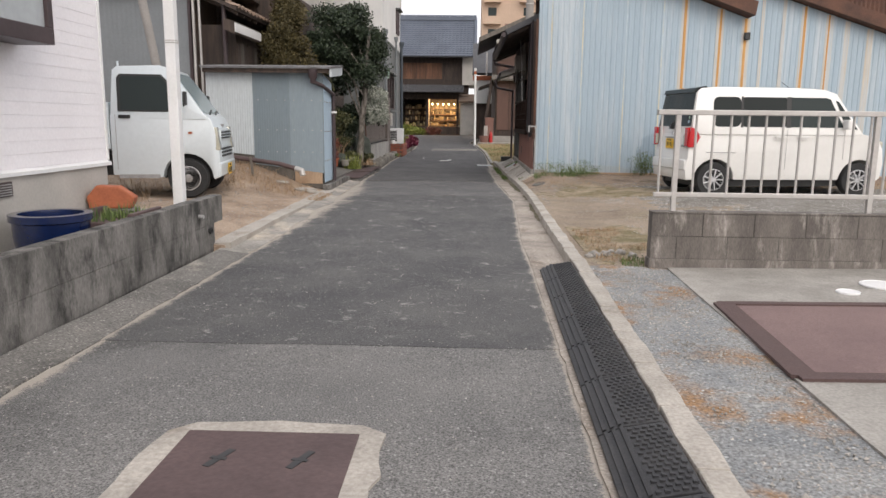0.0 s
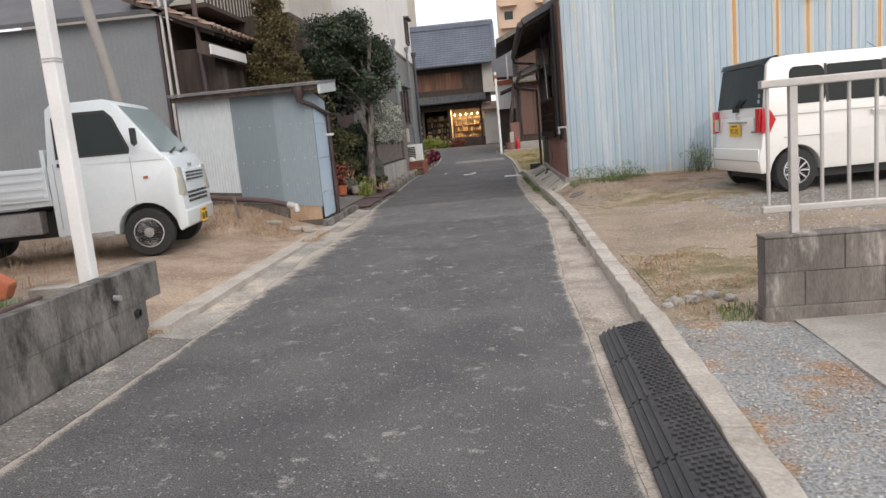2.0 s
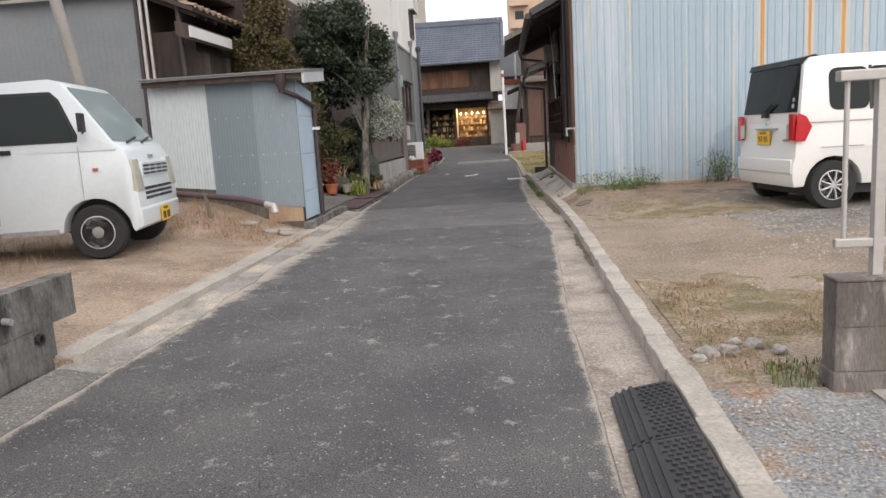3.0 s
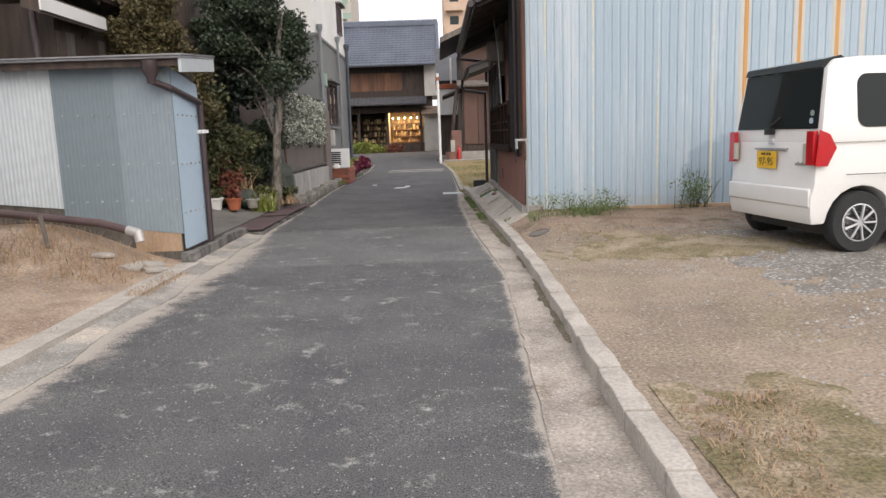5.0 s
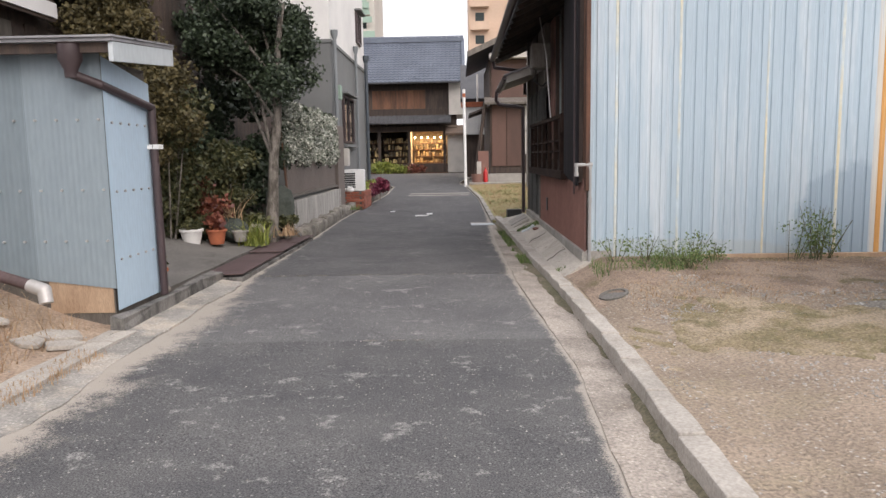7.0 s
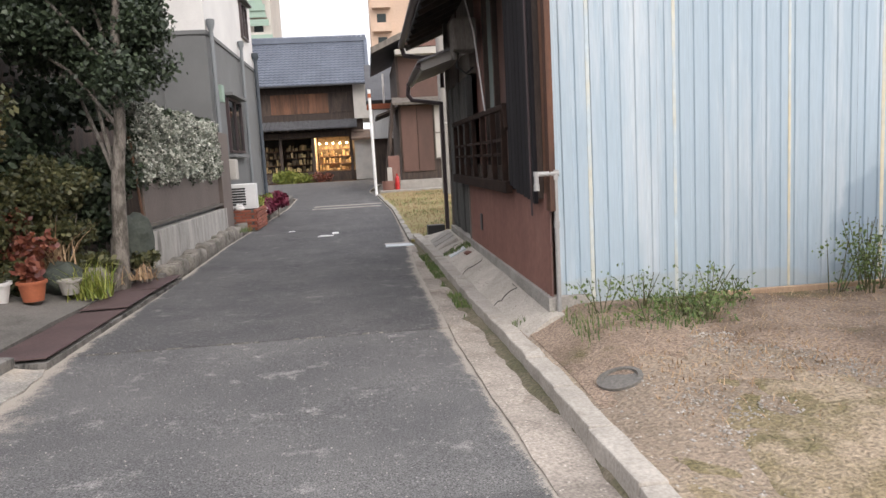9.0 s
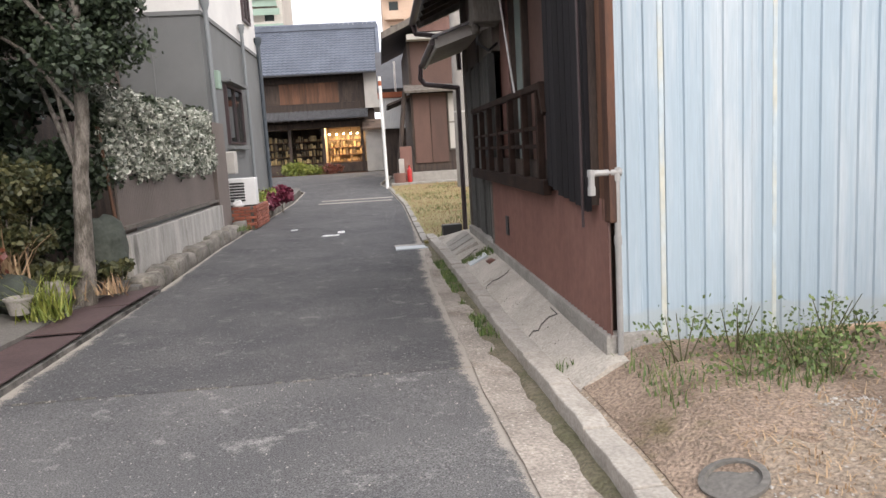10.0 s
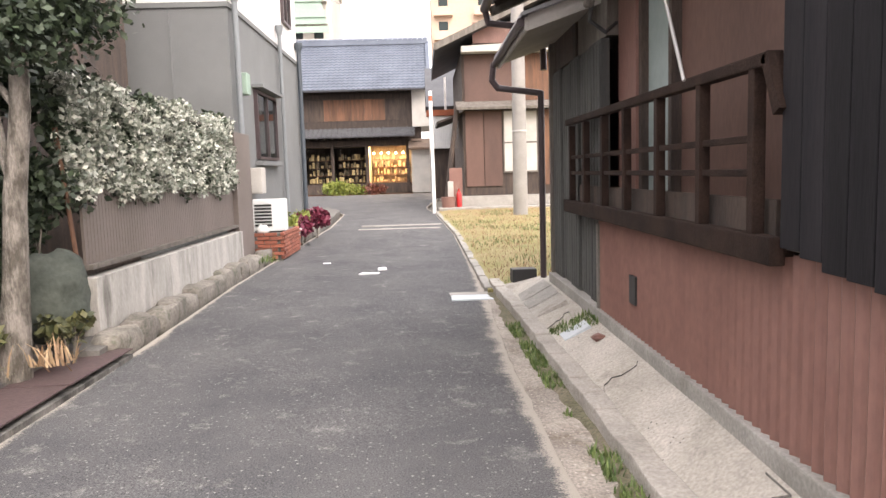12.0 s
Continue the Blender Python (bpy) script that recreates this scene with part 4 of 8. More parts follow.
part("trim", bm, M_DOWNPIPE, gb)


# ---- corrugated shed ----
sh = thing("tin_shed", pose(0, 0, 0), "small lean-to shed of grey-blue corrugated sheets", "shed")
bm = B()
box(bm, -4.94, -2.83, 14.47, 15.28, 0.1, 2.18)
part("core", bm, M_WOOD_GREY, sh)


def shed_sheet(x0, w, z0, z1, mat_):
    bm = B()
    corrugated(bm, w, z0, z1, 0.045, 0.005 if mat_ is M_SHED_PALE else 0.0022)
    return part("panel", bm, mat_, sh, m=pose(x0, 14.455, 0))


shed_sheet(-4.96, 0.86, lambda x: 0.80 - 0.10 * x, 2.24, M_SHED_PALE)
shed_sheet(-4.10, 0.68, lambda x: 0.56 - 0.13 * x, 2.24, M_SHED_DARK)
shed_sheet(-3.43, 0.625, lambda x: 0.47 - 0.12 * x, 2.22, M_SHED)
bm = B()
corrugated(bm, 0.84, lambda x: 0.22, lambda x: 2.20 - 0.16 * x, 0.045, 0.0012)
part("side_panel", bm, M_SHED_SIDE, sh, "pale blue flat-ribbed side sheet", m=pose(-2.80, 14.45, 0, 0, 0, 90))
bm = B()
for zz in (0.78, 1.18, 1.72):
    for i in range(8):
        rod(bm, (-4.0 + i * 0.165, 14.455, zz), (-4.0 + i * 0.165, 14.435, zz), 0.010, seg=8)
for zz in (0.62, 1.16, 1.70):
    for i in range(5):
        rod(bm, (-2.80, 14.55 + i * 0.15, zz), (-2.785, 14.55 + i * 0.15, zz), 0.010, seg=8)
part("fixings", bm, M_STEEL_DULL, sh, "dark washer nails", kind="stuff")
bm = B()
box(bm, -3.35, -2.84, 14.462, 14.47, 0.2, 0.50)
part("footing_board", bm, M_TANWOOD, sh, "bare weathered footing board")
bm = B()
prism(bm, [(14.24, 2.275), (15.42, 2.375), (15.42, 2.40), (14.24, 2.30)], -4.98, -2.60, "x")
rf = part("roof", bm, M_SHEDROOF, sh, "grey weathered sheet roof")
for k in range(3):
    bm = B()
    prism(bm, [(14.22 + k * 0.38, 2.302 + k * 0.032), (14.64 + k * 0.38, 2.338 + k * 0.032), (14.64 + k * 0.38, 2.350 + k * 0.032), (14.22 + k * 0.38, 2.318 + k * 0.032)], -5.0 + 0.01 * k, -2.59, "x")
    part("roof_sheet", bm, M_SHEDROOF, rf)
bm = B()
box(bm, -4.96, -2.64, 14.29, 14.33, 2.20, 2.272)
part("eave_board", bm, M_WOOD_DARK, sh, "dark eave board")
bm = B()
prism(bm, [(14.26, 2.13), (15.40, 2.23), (15.40, 2.372), (14.26, 2.272)], -2.64, -2.605, "x")
part("end_fascia", bm, M_SHED_PALE, sh, "pale painted end fascia")
bm = B()
lathe(bm, [(0.045, 0), (0.05, 0.06), (0.085, 0.13), (0.085, 0.24), (0.095, 0.25), (0.06, 0.25)], (-2.95, 14.30, 2.02), 12)
tube(bm, [(-2.95, 14.30, 2.05), (-2.80, 14.42, 1.98), (-2.755, 15.22, 1.86), (-2.755, 15.24, 0.2)], 0.035, 10)
part("downpipe", bm, M_DOWNPIPE, sh, "dark brown rain hopper and downpipe", smooth=True)
bm = B()
box(bm, -2.80, -2.70, 15.19, 15.29, 1.50, 1.54)
part("clip", bm, M_WHITE, sh)

# ---- blue corrugated warehouse ----
BX0, BY = 1.26, 16.27


def blue_top(x):
    """The lower edge of the two roofs, with a step between them."""
    if x < 5.44:
        return 3.47 + 0.36 * (5.44 - x)
    return max(2.6, 3.81 - 0.328 * (x - 6.29))


bl = thing("blue_warehouse", pose(0, 0, 0), "warehouse clad in pale blue corrugated metal with rust streaks", "warehouse")
bm = B()
prism(bm, [(BX0 + 0.03, 0.0), (5.44, 0.0), (5.44, blue_top(5.43)), (BX0 + 0.03, blue_top(BX0 + 0.03))], BY + 0.06, BY + 0.34)
prism(bm, [(5.445, 0.0), (12.5, 0.0), (12.5, 2.6), (10.0, 2.6), (5.445, blue_top(5.445))], BY + 0.06, BY + 0.34)
part("wall", bm, M_WOOD_GREY, bl)
SW = 0.7625
n = 14
for i in range(n):
    x = BX0 + i * SW
    bm = B()
    ribbed(bm, SW + 0.02, lambda u: 0.28 + 0.04 * ease((3 - x) / 2), lambda u: blue_top(x + u) - 0.02, SW / 7, 0.010)
    part("panel", bm, M_BLUE, bl, m=pose(x, BY + 0.032 - 0.002 * (i % 2), 0))
for x, w, m_, lift in ((4.17, 0.15, M_RUSTPALE, 0.0), (4.88, 0.15, M_RUSTPALE, 0.0), (5.40, 0.17, M_RUSTPALE, 0.0), (6.54, 0.12, M_RUSTPALE, 0.0), (7.05, 0.15, M_RUSTPALE, 0.0), (7.40, 0.10, M_RUSTPALE, 0.0), (7.86, 0.13, M_RUSTPALE, 0.0), (5.72, 0.06, M_RUSTPALE, 0.0), (6.14, 0.08, M_RUSTPALE, 0.0), (4.18, 0.062, M_RUST, 0.003), (4.89, 0.05, M_RUST, 0.003), (5.39, 0.06, M_RUST, 0.003), (6.55, 0.055, M_RUST, 0.003), (7.03, 0.035, M_RUST, 0.003), (1.52, 0.03, M_STAINY, 0.0), (2.15, 0.026, M_STAINY, 0.0), (3.02, 0.022, M_STAINY, 0.0), (3.75, 0.03, M_STAINY, 0.0)):
    bm = B()
    prism(bm, [(x - w / 2, 0), (x - w * 0.38, -0.003 - lift), (x + w * 0.38, -0.003 - lift), (x + w / 2, 0)], 0.34 if m_ is M_STAINY else 0.3, blue_top(x) - 0.03, "z")
    o = part("seam_strip", bm, m_, bl, "rust-stained sheet seam")
    for v in o.data.vertices:
        v.co.y += BY + 0.020
for a, b, over in ((BX0 - 0.1, 5.47, 0.34), (5.50, 10.0, 0.22)):
    bm = B()
    prism(bm, [(a, blue_top(a)), (b - 0.035 if b < 6 else b, blue_top(b - 0.035 if b < 6 else b)), (b, blue_top(b - 0.035 if b < 6 else b) + 0.26), (a, blue_top(a) + 0.26)], BY - over, BY + 0.5)
    part("roof", bm, M_RUSTROOF, bl, "rusty brown roof edge")
bm = B()
corrugated(bm, 6.0, lambda u: blue_top(5.6 + u) + 0.24, lambda u: blue_top(5.6 + u) + 1.6, 0.09, 0.02)
part("roof_sheet", bm, M_RUSTROOF, bl, "rusty brown corrugated roof sheet", m=pose(5.6, BY + 0.35, 0))
bm = B()
box(bm, 5.36, 5.46, BY - 0.08, BY + 0.01, 3.04, 3.18)
part("junction_box", bm, M_BLACKPL, bl, "small black box on the wall", bevel=0.01)
bm = B()
box(bm, BX0, 12.5, BY - 0.01, BY + 0.05, 0.0, 0.29)
part("footing", bm, M_CONC, bl)
bm = B()
beam(bm, (2.3, BY - 0.03, 0.31), (9.0, BY - 0.03, 0.30), 0.05, 0.09)
part("foot_board", bm, M_TANWOOD, bl, "weathered board along the wall's foot", bevel=0.008)

# ---- old timber house on the lane ----
wd = thing("timber_house", pose(0, 0, 0), "old two-tone timber house with a wooden balcony rail", "house")
bm = B()
box(bm, 1.48, 8, 16.66, 22.28, 0.2, 3.45)
part("wall", bm, M_WOOD_DARK, wd)
bm = B()
box(bm, 1.175, 1.48, 16.24, 22.34, 0.1, 0.40)
part("foundation", bm, M_CONC, wd, "low concrete footing", bevel=0.01)
bm = B()
box(bm, 1.23, 1.48, 16.35, 20.24, 0.40, 1.14)
part("lower_wall", bm, M_WOOD_DARK, wd)
bm = B()
corrugated(bm, 4.03, lambda x: 0.385, lambda x: 1.14, 0.076, 0.023)
part("sheet", bm, M_RUSTWALL, wd, "rust-brown corrugated cladding", m=pose(1.222, 20.26, 0, 0, 0, -90))
bm = B()
box(bm, 1.190, 1.215, 19.29, 19.42, 0.60, 0.78)
part("vent_opening", bm, M_BLACKPL, wd, "dark vent opening")
# corner post and boards
for y0, y1, x, mt in ((16.20, 16.30, 1.20, M_WOOD_ORANGE), (16.305, 16.41, 1.21, M_WOOD_BROWN)):
    bm = B()
    box(bm, x, 1.245, y0, y1, 1.02, 3.42)
    part("corner_board", bm, mt, wd, "orange-brown weathered board", bevel=0.006)
for i in range(7):
    y = 16.42 + i * 0.136
    bm = B()
    box(bm, 1.14 + rnd(0, 0.008), 1.17, y, y + 0.131, 1.05 + 0.02 * i + rnd(-0.02, 0.02), 3.42)
    part("shutter_board", bm, M_BLACKSHEET, wd, bevel=0.004)
bm = B()
box(bm, 1.17, 1.46, 16.66, 17.37, 1.16, 3.40)
box(bm, 1.17, 1.24, 16.42, 16.66, 1.10, 3.40)
part("shutter_case", bm, M_WOOD_DARK, wd)
bm = B()
rod(bm, (1.12, 16.43, 0.98), (1.12, 16.43, 3.4), 0.008)
part("conduit", bm, M_DOWNPIPE, wd)
# recessed front: panels, post, glass
for y0, y1, z0, z1, x, mt, nm in ((17.38, 19.18, 1.20, 3.4, 1.44, M_BROWNWALL, "wall_panel"), (19.84, 20.28, 1.2, 3.4, 1.36, M_RUSTWALL, "post"), (20.30, 21.3, 2.45, 3.4, 1.28, M_WOOD_GREY, "board_panel"), (21.31, 22.3, 2.45, 3.4, 1.26, M_WOOD_DARK, "wall_panel")):
    bm = B()
    box(bm, x, 1.48, y0, y1, z0, z1)
    part(nm, bm, mt, wd, bevel=0.006)
wf = B()
box(wf, 1.38, 1.47, 19.18, 19.24, 1.2, 3.4)
box(wf, 1.38, 1.47, 19.78, 19.84, 1.2, 3.4)
win = part("window", wf, M_WOOD_DARK, wd, "narrow window with frosted glass")
bm = B()
box(bm, 1.43, 1.44, 19.24, 19.78, 1.2, 3.4)
M_FROST = mat("frosted_glass", (0.36, 0.42, 0.40), 0.25, (0.30, 0.36, 0.34), 1.5, 20, 0.04, 0)
part("pane", bm, M_FROST, win)
# door of grey boards
for i in range(5):
    y = 20.30 + i * 0.395
    bm = B()
    box(bm, 1.235 + 0.02 * (i % 2), 1.30, y, y + 0.385, 0.40, 2.43)
    for k in range(4):
        box(bm, 1.225 + 0.02 * (i % 2), 1.24 + 0.02 * (i % 2), y + 0.01 + k * 0.095, y + 0.085 + k * 0.095, 0.43, 2.40)
    part("door_panel", bm, M_DOOR, wd, "grey weathered sliding door board", bevel=0.003)
bm = B()
box(bm, 1.20, 1.48, 22.28, 22.36, 0.40, 3.42)
part("post", bm, M_WOOD_GREY, wd, bevel=0.006)
bm = B()
box(bm, 1.19, 1.26, 20.25, 20.31, 0.40, 1.05)
part("post", bm, M_WOOD_GREY, wd, bevel=0.006)
# balcony
bal = part("balcony", (lambda b: (box(b, 1.12, 1.46, 17.40, 21.15, 1.13, 1.19), box(b, 1.115, 1.175, 17.38, 21.20, 1.10, 1.205), b)[-1])(B()), M_WOOD_RAIL, wd, "dark wooden balcony deck and rail", bevel=0.008)
for y in (17.57, 18.10, 18.70, 19.33, 19.88, 20.45, 20.98):
    bm = B()
    box(bm, 1.125, 1.175, y - 0.026, y + 0.026, 1.205, 1.83)
    part("baluster", bm, M_WOOD_RAIL, bal, bevel=0.005)
bm = B()
beam(bm, (1.15, 17.44, 1.845), (1.15, 21.12, 1.865), 0.06, 0.05)
part("top_rail", bm, M_WOOD_RAIL, bal, bevel=0.008)
for z in (1.42, 1.55):
    bm = B()
    box(bm, 1.138, 1.162, 17.57, 20.98, z, z + 0.03)
    part("mid_rail", bm, M_WOOD_RAIL, bal, bevel=0.004)
bm = B()
beam(bm, (1.15, 17.46, 1.86), (1.15, 17.36, 1.65), 0.06, 0.05)
part("brace", bm, M_WOOD_RAIL, bal)
bm = B()
box(bm, 1.195, 1.215, 17.5, 20.9, 1.19, 1.335)
part("inner_board", bm, M_WOOD_DARK, bal, "dark board behind the balusters", bevel=0.004)
for i in range(9):
    bm = B()
    box(bm, -0.09, 0.09, -0.4, 0.4, 0, 0.010)
    tagged(part("loose_plank", bm, M_WOOD_GREY, None, m=pose(1.32 + rnd(-0.02, 0.02), 18.1 + i * 0.12 + rnd(-0.03, 0.03), 1.192 + 0.0115 * i, 0, 0, rnd(-4, 4))), "loose grey plank lying on the balcony", "plank", "planks on the balcony")
# eaves, roof
bm = B()
prism(bm, [(0.66, 3.20), (4.4, 5.0), (8.4, 3.1), (8.4, 3.22), (4.4, 5.14), (0.62, 3.30)], 16.95, 22.62)
part("roof", bm, M_TILE_DARK, wd, "dark tiled roof with deep eaves")
for i in range(13):
    bm = B()
    beam(bm, (0.68, 17.1 + i * 0.45, 3.185), (1.5, 17.1 + i * 0.45, 3.55), 0.05, 0.06)
    part("rafter", bm, M_WOOD_DARK, wd)
bm = B()
prism(bm, [(0.62, 3.16), (1.50, 3.56), (1.50, 3.42), (1.46, 3.40), (0.66, 3.08)], 22.52, 22.60)
part("bargeboard", bm, M_WOOD_GREY, wd)
bm = B()
tube(bm, [(0.585, 17.0, 3.20), (0.585, 22.66, 3.17)], 0.05, 10)
tube(bm, [(0.585, 22.6, 3.15), (0.62, 22.62, 3.02), (1.17, 22.5, 2.92), (1.17, 22.46, 2.5)], 0.034, 10)
part("eaves_gutter", bm, M_DOWNPIPE, wd, "dark brown eaves gutter with an elbow", smooth=True)
# porch awning over the door
M_AWNING = mat("weathered_panel", (0.30, 0.27, 0.235), 0.85, (0.22, 0.20, 0.175), 2.0, 40, 0.12, 0.15)
bm = B()
prism(bm, [(0.72, 2.565), (1.30, 2.76), (1.30, 2.81), (0.72, 2.615)], 20.50, 22.48)
aw = part("awning", bm, M_AWNING, wd, "small sloping porch roof over the door")
bm = B()
box(bm, 0.695, 0.718, 20.47, 22.5, 2.53, 2.63)
part("fascia", bm, M_PLASTER, aw, "pale fascia board")
bm = B()
prism(bm, [(0.72, 2.53), (1.30, 2.725), (1.30, 2.84), (0.72, 2.645)], 20.46, 20.495)
part("end_board", bm, M_PLASTER, aw)
bm = B()
prism(bm, [(0.66, 2.625), (1.30, 2.84), (1.30, 2.87), (0.66, 2.655)], 20.40, 22.54)
part("roof_sheet", bm, M_SHEDROOF, aw, "grey sheet roofing")
bm = B()
tube(bm, [(0.67, 20.5, 2.60), (0.67, 22.6, 2.58)], 0.035, 8)
tube(bm, [(0.66, 22.56, 2.60), (0.64, 22.58, 2.42), (0.70, 22.58, 2.34), (1.13, 22.42, 2.26), (1.13, 22.42, 0.33)], 0.033, 10)
part("downpipe", bm, M_DOWNPIPE, aw, "brown curved downpipe", smooth=True)
# meter box, lamp, cable, pipe
bm = B()
box(bm, 1.02, 1.30, 19.72, 20.10, 2.66, 3.02)
lathe(bm, [(0.06, 0), (0.06, 0.06), (0.03, 0.07)], (1.02, 19.9, 2.62), 12, "x")
part("meter_box", bm, M_WOOD_GREY, wd, "grey weathered electric meter box", bevel=0.03)
bm = B()
tube(bm, [(1.10, 19.95, 2.66), (1.08, 20.0, 2.5), (1.2, 20.02, 2.42), (1.3, 20.1, 2.5)], 0.014, 6)
part("cable", bm, M_BLACKPL, wd)
bm = B()
tube(bm, [(1.12, 19.6, 3.35), (1.11, 18.75, 2.7), (1.10, 18.2, 1.86)], 0.009, 6)
part("stay_rod", bm, M_GALV, wd)
bm = B()
tube(bm, [(1.245, 16.215, 0.28), (1.245, 16.215, 1.285), (1.11, 16.215, 1.285), (1.11, 16.215, 1.19)], 0.017, 12)
for p, q in (((1.245, 16.215, 1.24), (1.245, 16.215, 1.31)), ((1.11, 16.215, 1.268), (1.11, 16.215, 1.304)), ((1.21, 16.215, 1.285), (1.27, 16.215, 1.285)), ((1.11, 16.215, 1.17), (1.11, 16.215, 1.215)), ((1.245, 16.215, 0.90), (1.245, 16.215, 0.95))):
    rod(bm, p, q, 0.0215, seg=12)
tagged(part("standpipe", bm, M_UPVC, smooth=True), "grey plastic standpipe with an elbow at the wall corner", "pipe")
# upper storey seen above the eaves at the corner
bm = B()
box(bm, 1.9, 6.5, 17.6, 22.2, 3.6, 5.6)
part("upper_wall", bm, M_WOOD_DARK, wd)
bm = B()
prism(bm, [(1.2, 5.5), (4.2, 6.7), (7.2, 5.5), (7.2, 5.62), (4.2, 6.84), (1.2, 5.62)], 17.0, 22.8)
part("upper_roof", bm, M_TILE_DARK, wd)
for i in range(9):
    bm = B()
    box(bm, 1.55, 1.59, 17.3 + i * 0.4, 17.34 + i * 0.4, 3.72, 4.5)
    part("upper_baluster", bm, M_WOOD_RAIL, wd)
bm = B()
box(bm, 1.53, 1.61, 17.2, 20.7, 4.5, 4.56)
box(bm, 1.53, 1.95, 17.2, 20.7, 3.66, 3.72)
part("upper_rail", bm, M_WOOD_RAIL, wd)


# ---- brown house past the grass plot ----
b2 = thing("brown_house", pose(0, 0, 0), "old brown-clad house with a tin skirt roof", "house")
bm = B()
box(bm, 1.22, 7, 38.55, 45, 0.3, 5.3)
prism(bm, [(1.22, 5.3), (7, 5.3), (4.1, 6.9)], 38.55, 45)
part("wall", bm, M_WOOD_DARK, b2)
for x0, x1, z0, z1, mt in ((1.30, 1.88, 0.98, 3.42, M_BROWNWALL), (1.90, 2.48, 0.98, 3.42, M_BROWNWALL), (1.30, 2.9, 3.72, 5.2, M_BROWNWALL), (2.95, 4.6, 3.72, 5.2, M_WOOD_BROWN), (3.7, 4.6, 0.98, 3.42, M_WOOD_BROWN)):
    bm = B()
    box(bm, x0, x1, 38.50, 38.55, z0, z1)
    part("panel", bm, mt, b2, bevel=0.01)
for x0 in (2.52, 3.10):
    bm = B()
    box(bm, x0, x0 + 0.55, 38.49, 38.55, 1.4, 3.42)
    wn2 = part("window", bm, M_WOOD_GREY, b2)
    bm = B()
    box(bm, x0 + 0.04, x0 + 0.51, 38.478, 38.488, 1.45, 2.35)
    box(bm, x0 + 0.04, x0 + 0.51, 38.478, 38.488, 2.40, 3.38)
    part("pane", bm, M_PLASTER, wn2, "papered white pane")
bm = B()
box(bm, 1.1, 7, 38.2, 38.54, 0.2, 0.68)
part("foundation", bm, M_CONC, b2)
bm = B()
prism(bm, [(38.0, 3.42), (38.55, 3.62), (38.55, 3.74), (37.98, 3.50)], 1.0, 5.2, "x")
part("skirt_roof", bm, M_WOOD_GREY, b2, "grey tin skirt roof")
bm = B()
prism(bm, [(0.35, 5.28), (4.1, 6.95), (7.9, 5.28), (7.9, 5.42), (4.1, 7.12), (0.33, 5.44)], 37.9, 45.4)
part("roof", bm, M_TILE_DARK, b2)
bm = B()
prism(bm, [(0.35, 5.26), (4.1, 6.93), (4.1, 7.14), (0.32, 5.47)], 37.84, 37.90)
part("verge_board", bm, M_WOOD_GREY, b2, "weathered pale verge board")
bm = B()
prism(bm, [(1.2, 5.22), (4.3, 5.22), (4.3, 5.52), (1.2, 5.40)], 38.0, 38.5)
part("sheet_band", bm, M_PLASTER, b2)
bm = B()
box(bm, 1.6, 5, 38.46, 38.5, 5.55, 6.2)
part("gable_panel", bm, M_RUSTWALL, b2, "reddish gable boards")
bm = B()
prism(bm, [(0.40, 3.05), (1.24, 3.34), (1.24, 3.42), (0.38, 3.12)], 38.6, 41.5)
part("side_awning", bm, M_WOOD_DARK, b2)
bm = B()
rod(bm, (0.58, 38.3, 0.25), (1.03, 38.4, 3.55), 0.09, 0.08)
tagged(part("leaning_post", bm, M_WOOD_DARK), "dark timber post leaning against the brown house", "post")
bm = B()
box(bm, 0.72, 1.14, 38.2, 38.5, 0.25, 1.6)
tagged(part("red_cabinet", bm, M_RUSTWALL, bevel=0.02), "tall dull red metal cabinet beside the brown house", "cabinet")
bm = B()
box(bm, 0.66, 0.84, 38.05, 38.19, 0.62, 1.18)
tagged(part("notice_board", bm, M_PLASTER, bevel=0.01), "small pale board leaning on the red cabinet", "board")
bm = B()
lathe(bm, [(0.0, 0), (0.085, 0), (0.085, 0.40), (0.05, 0.48), (0.025, 0.5), (0.025, 0.56), (0.05, 0.58)], (1.0, 37.9, 0.36), 14)
tagged(part("fire_extinguisher", bm, M_REDPAINT, smooth=True), "small red fire extinguisher at the brown house", "extinguisher")
bm = B()
lathe(bm, [(0.0, 0), (0.2, 0), (0.24, 0.35), (0.20, 0.35), (0.18, 0.30)], (0.66, 37.85, 0.34), 16)
tagged(part("old_pot", bm, M_RUSTWALL, smooth=True), "dull red round pot beside the extinguisher", "pot")
bm = B()
box(bm, 0.35, 7, 37.35, 38.2, 0.1, 0.36)
tagged(part("plinth", bm, M_CONC, bevel=0.02), "low concrete plinth before the brown house", "plinth", kind="structure")
# white post at the bend
wp = thing("marker_pole", pose(0.20, 37.2, 0.2), "slim white pole with a red band at the bend", "pole")
bm = B()
rod(bm, (0, 0, 0), (-0.03, 0, 3.75), 0.055, seg=14)
part("shaft", bm, M_WHITE, wp, smooth=True)
bm = B()
rod(bm, (-0.028, 0, 3.45), (-0.029, 0, 3.6), 0.058, seg=14)
part("band", bm, M_TERRA, wp, "faded red band")
# concrete utility pole
up = thing("utility_pole", pose(2.50, 34.4, 0.2), "round grey concrete utility pole in the grass", "pole")
bm = B()
rod(bm, (0, 0, 0), (0, 0, 11), 0.20, 0.14, 20)
part("shaft", bm, M_UPOLE, up, smooth=True)
bm = B()
for i in range(3):
    rod(bm, (0, 0, 2.3 + i * 2), (0, 0, 2.34 + i * 2), 0.205 - 0.01 * i, seg=20)
part("strap", bm, M_GALV, up)

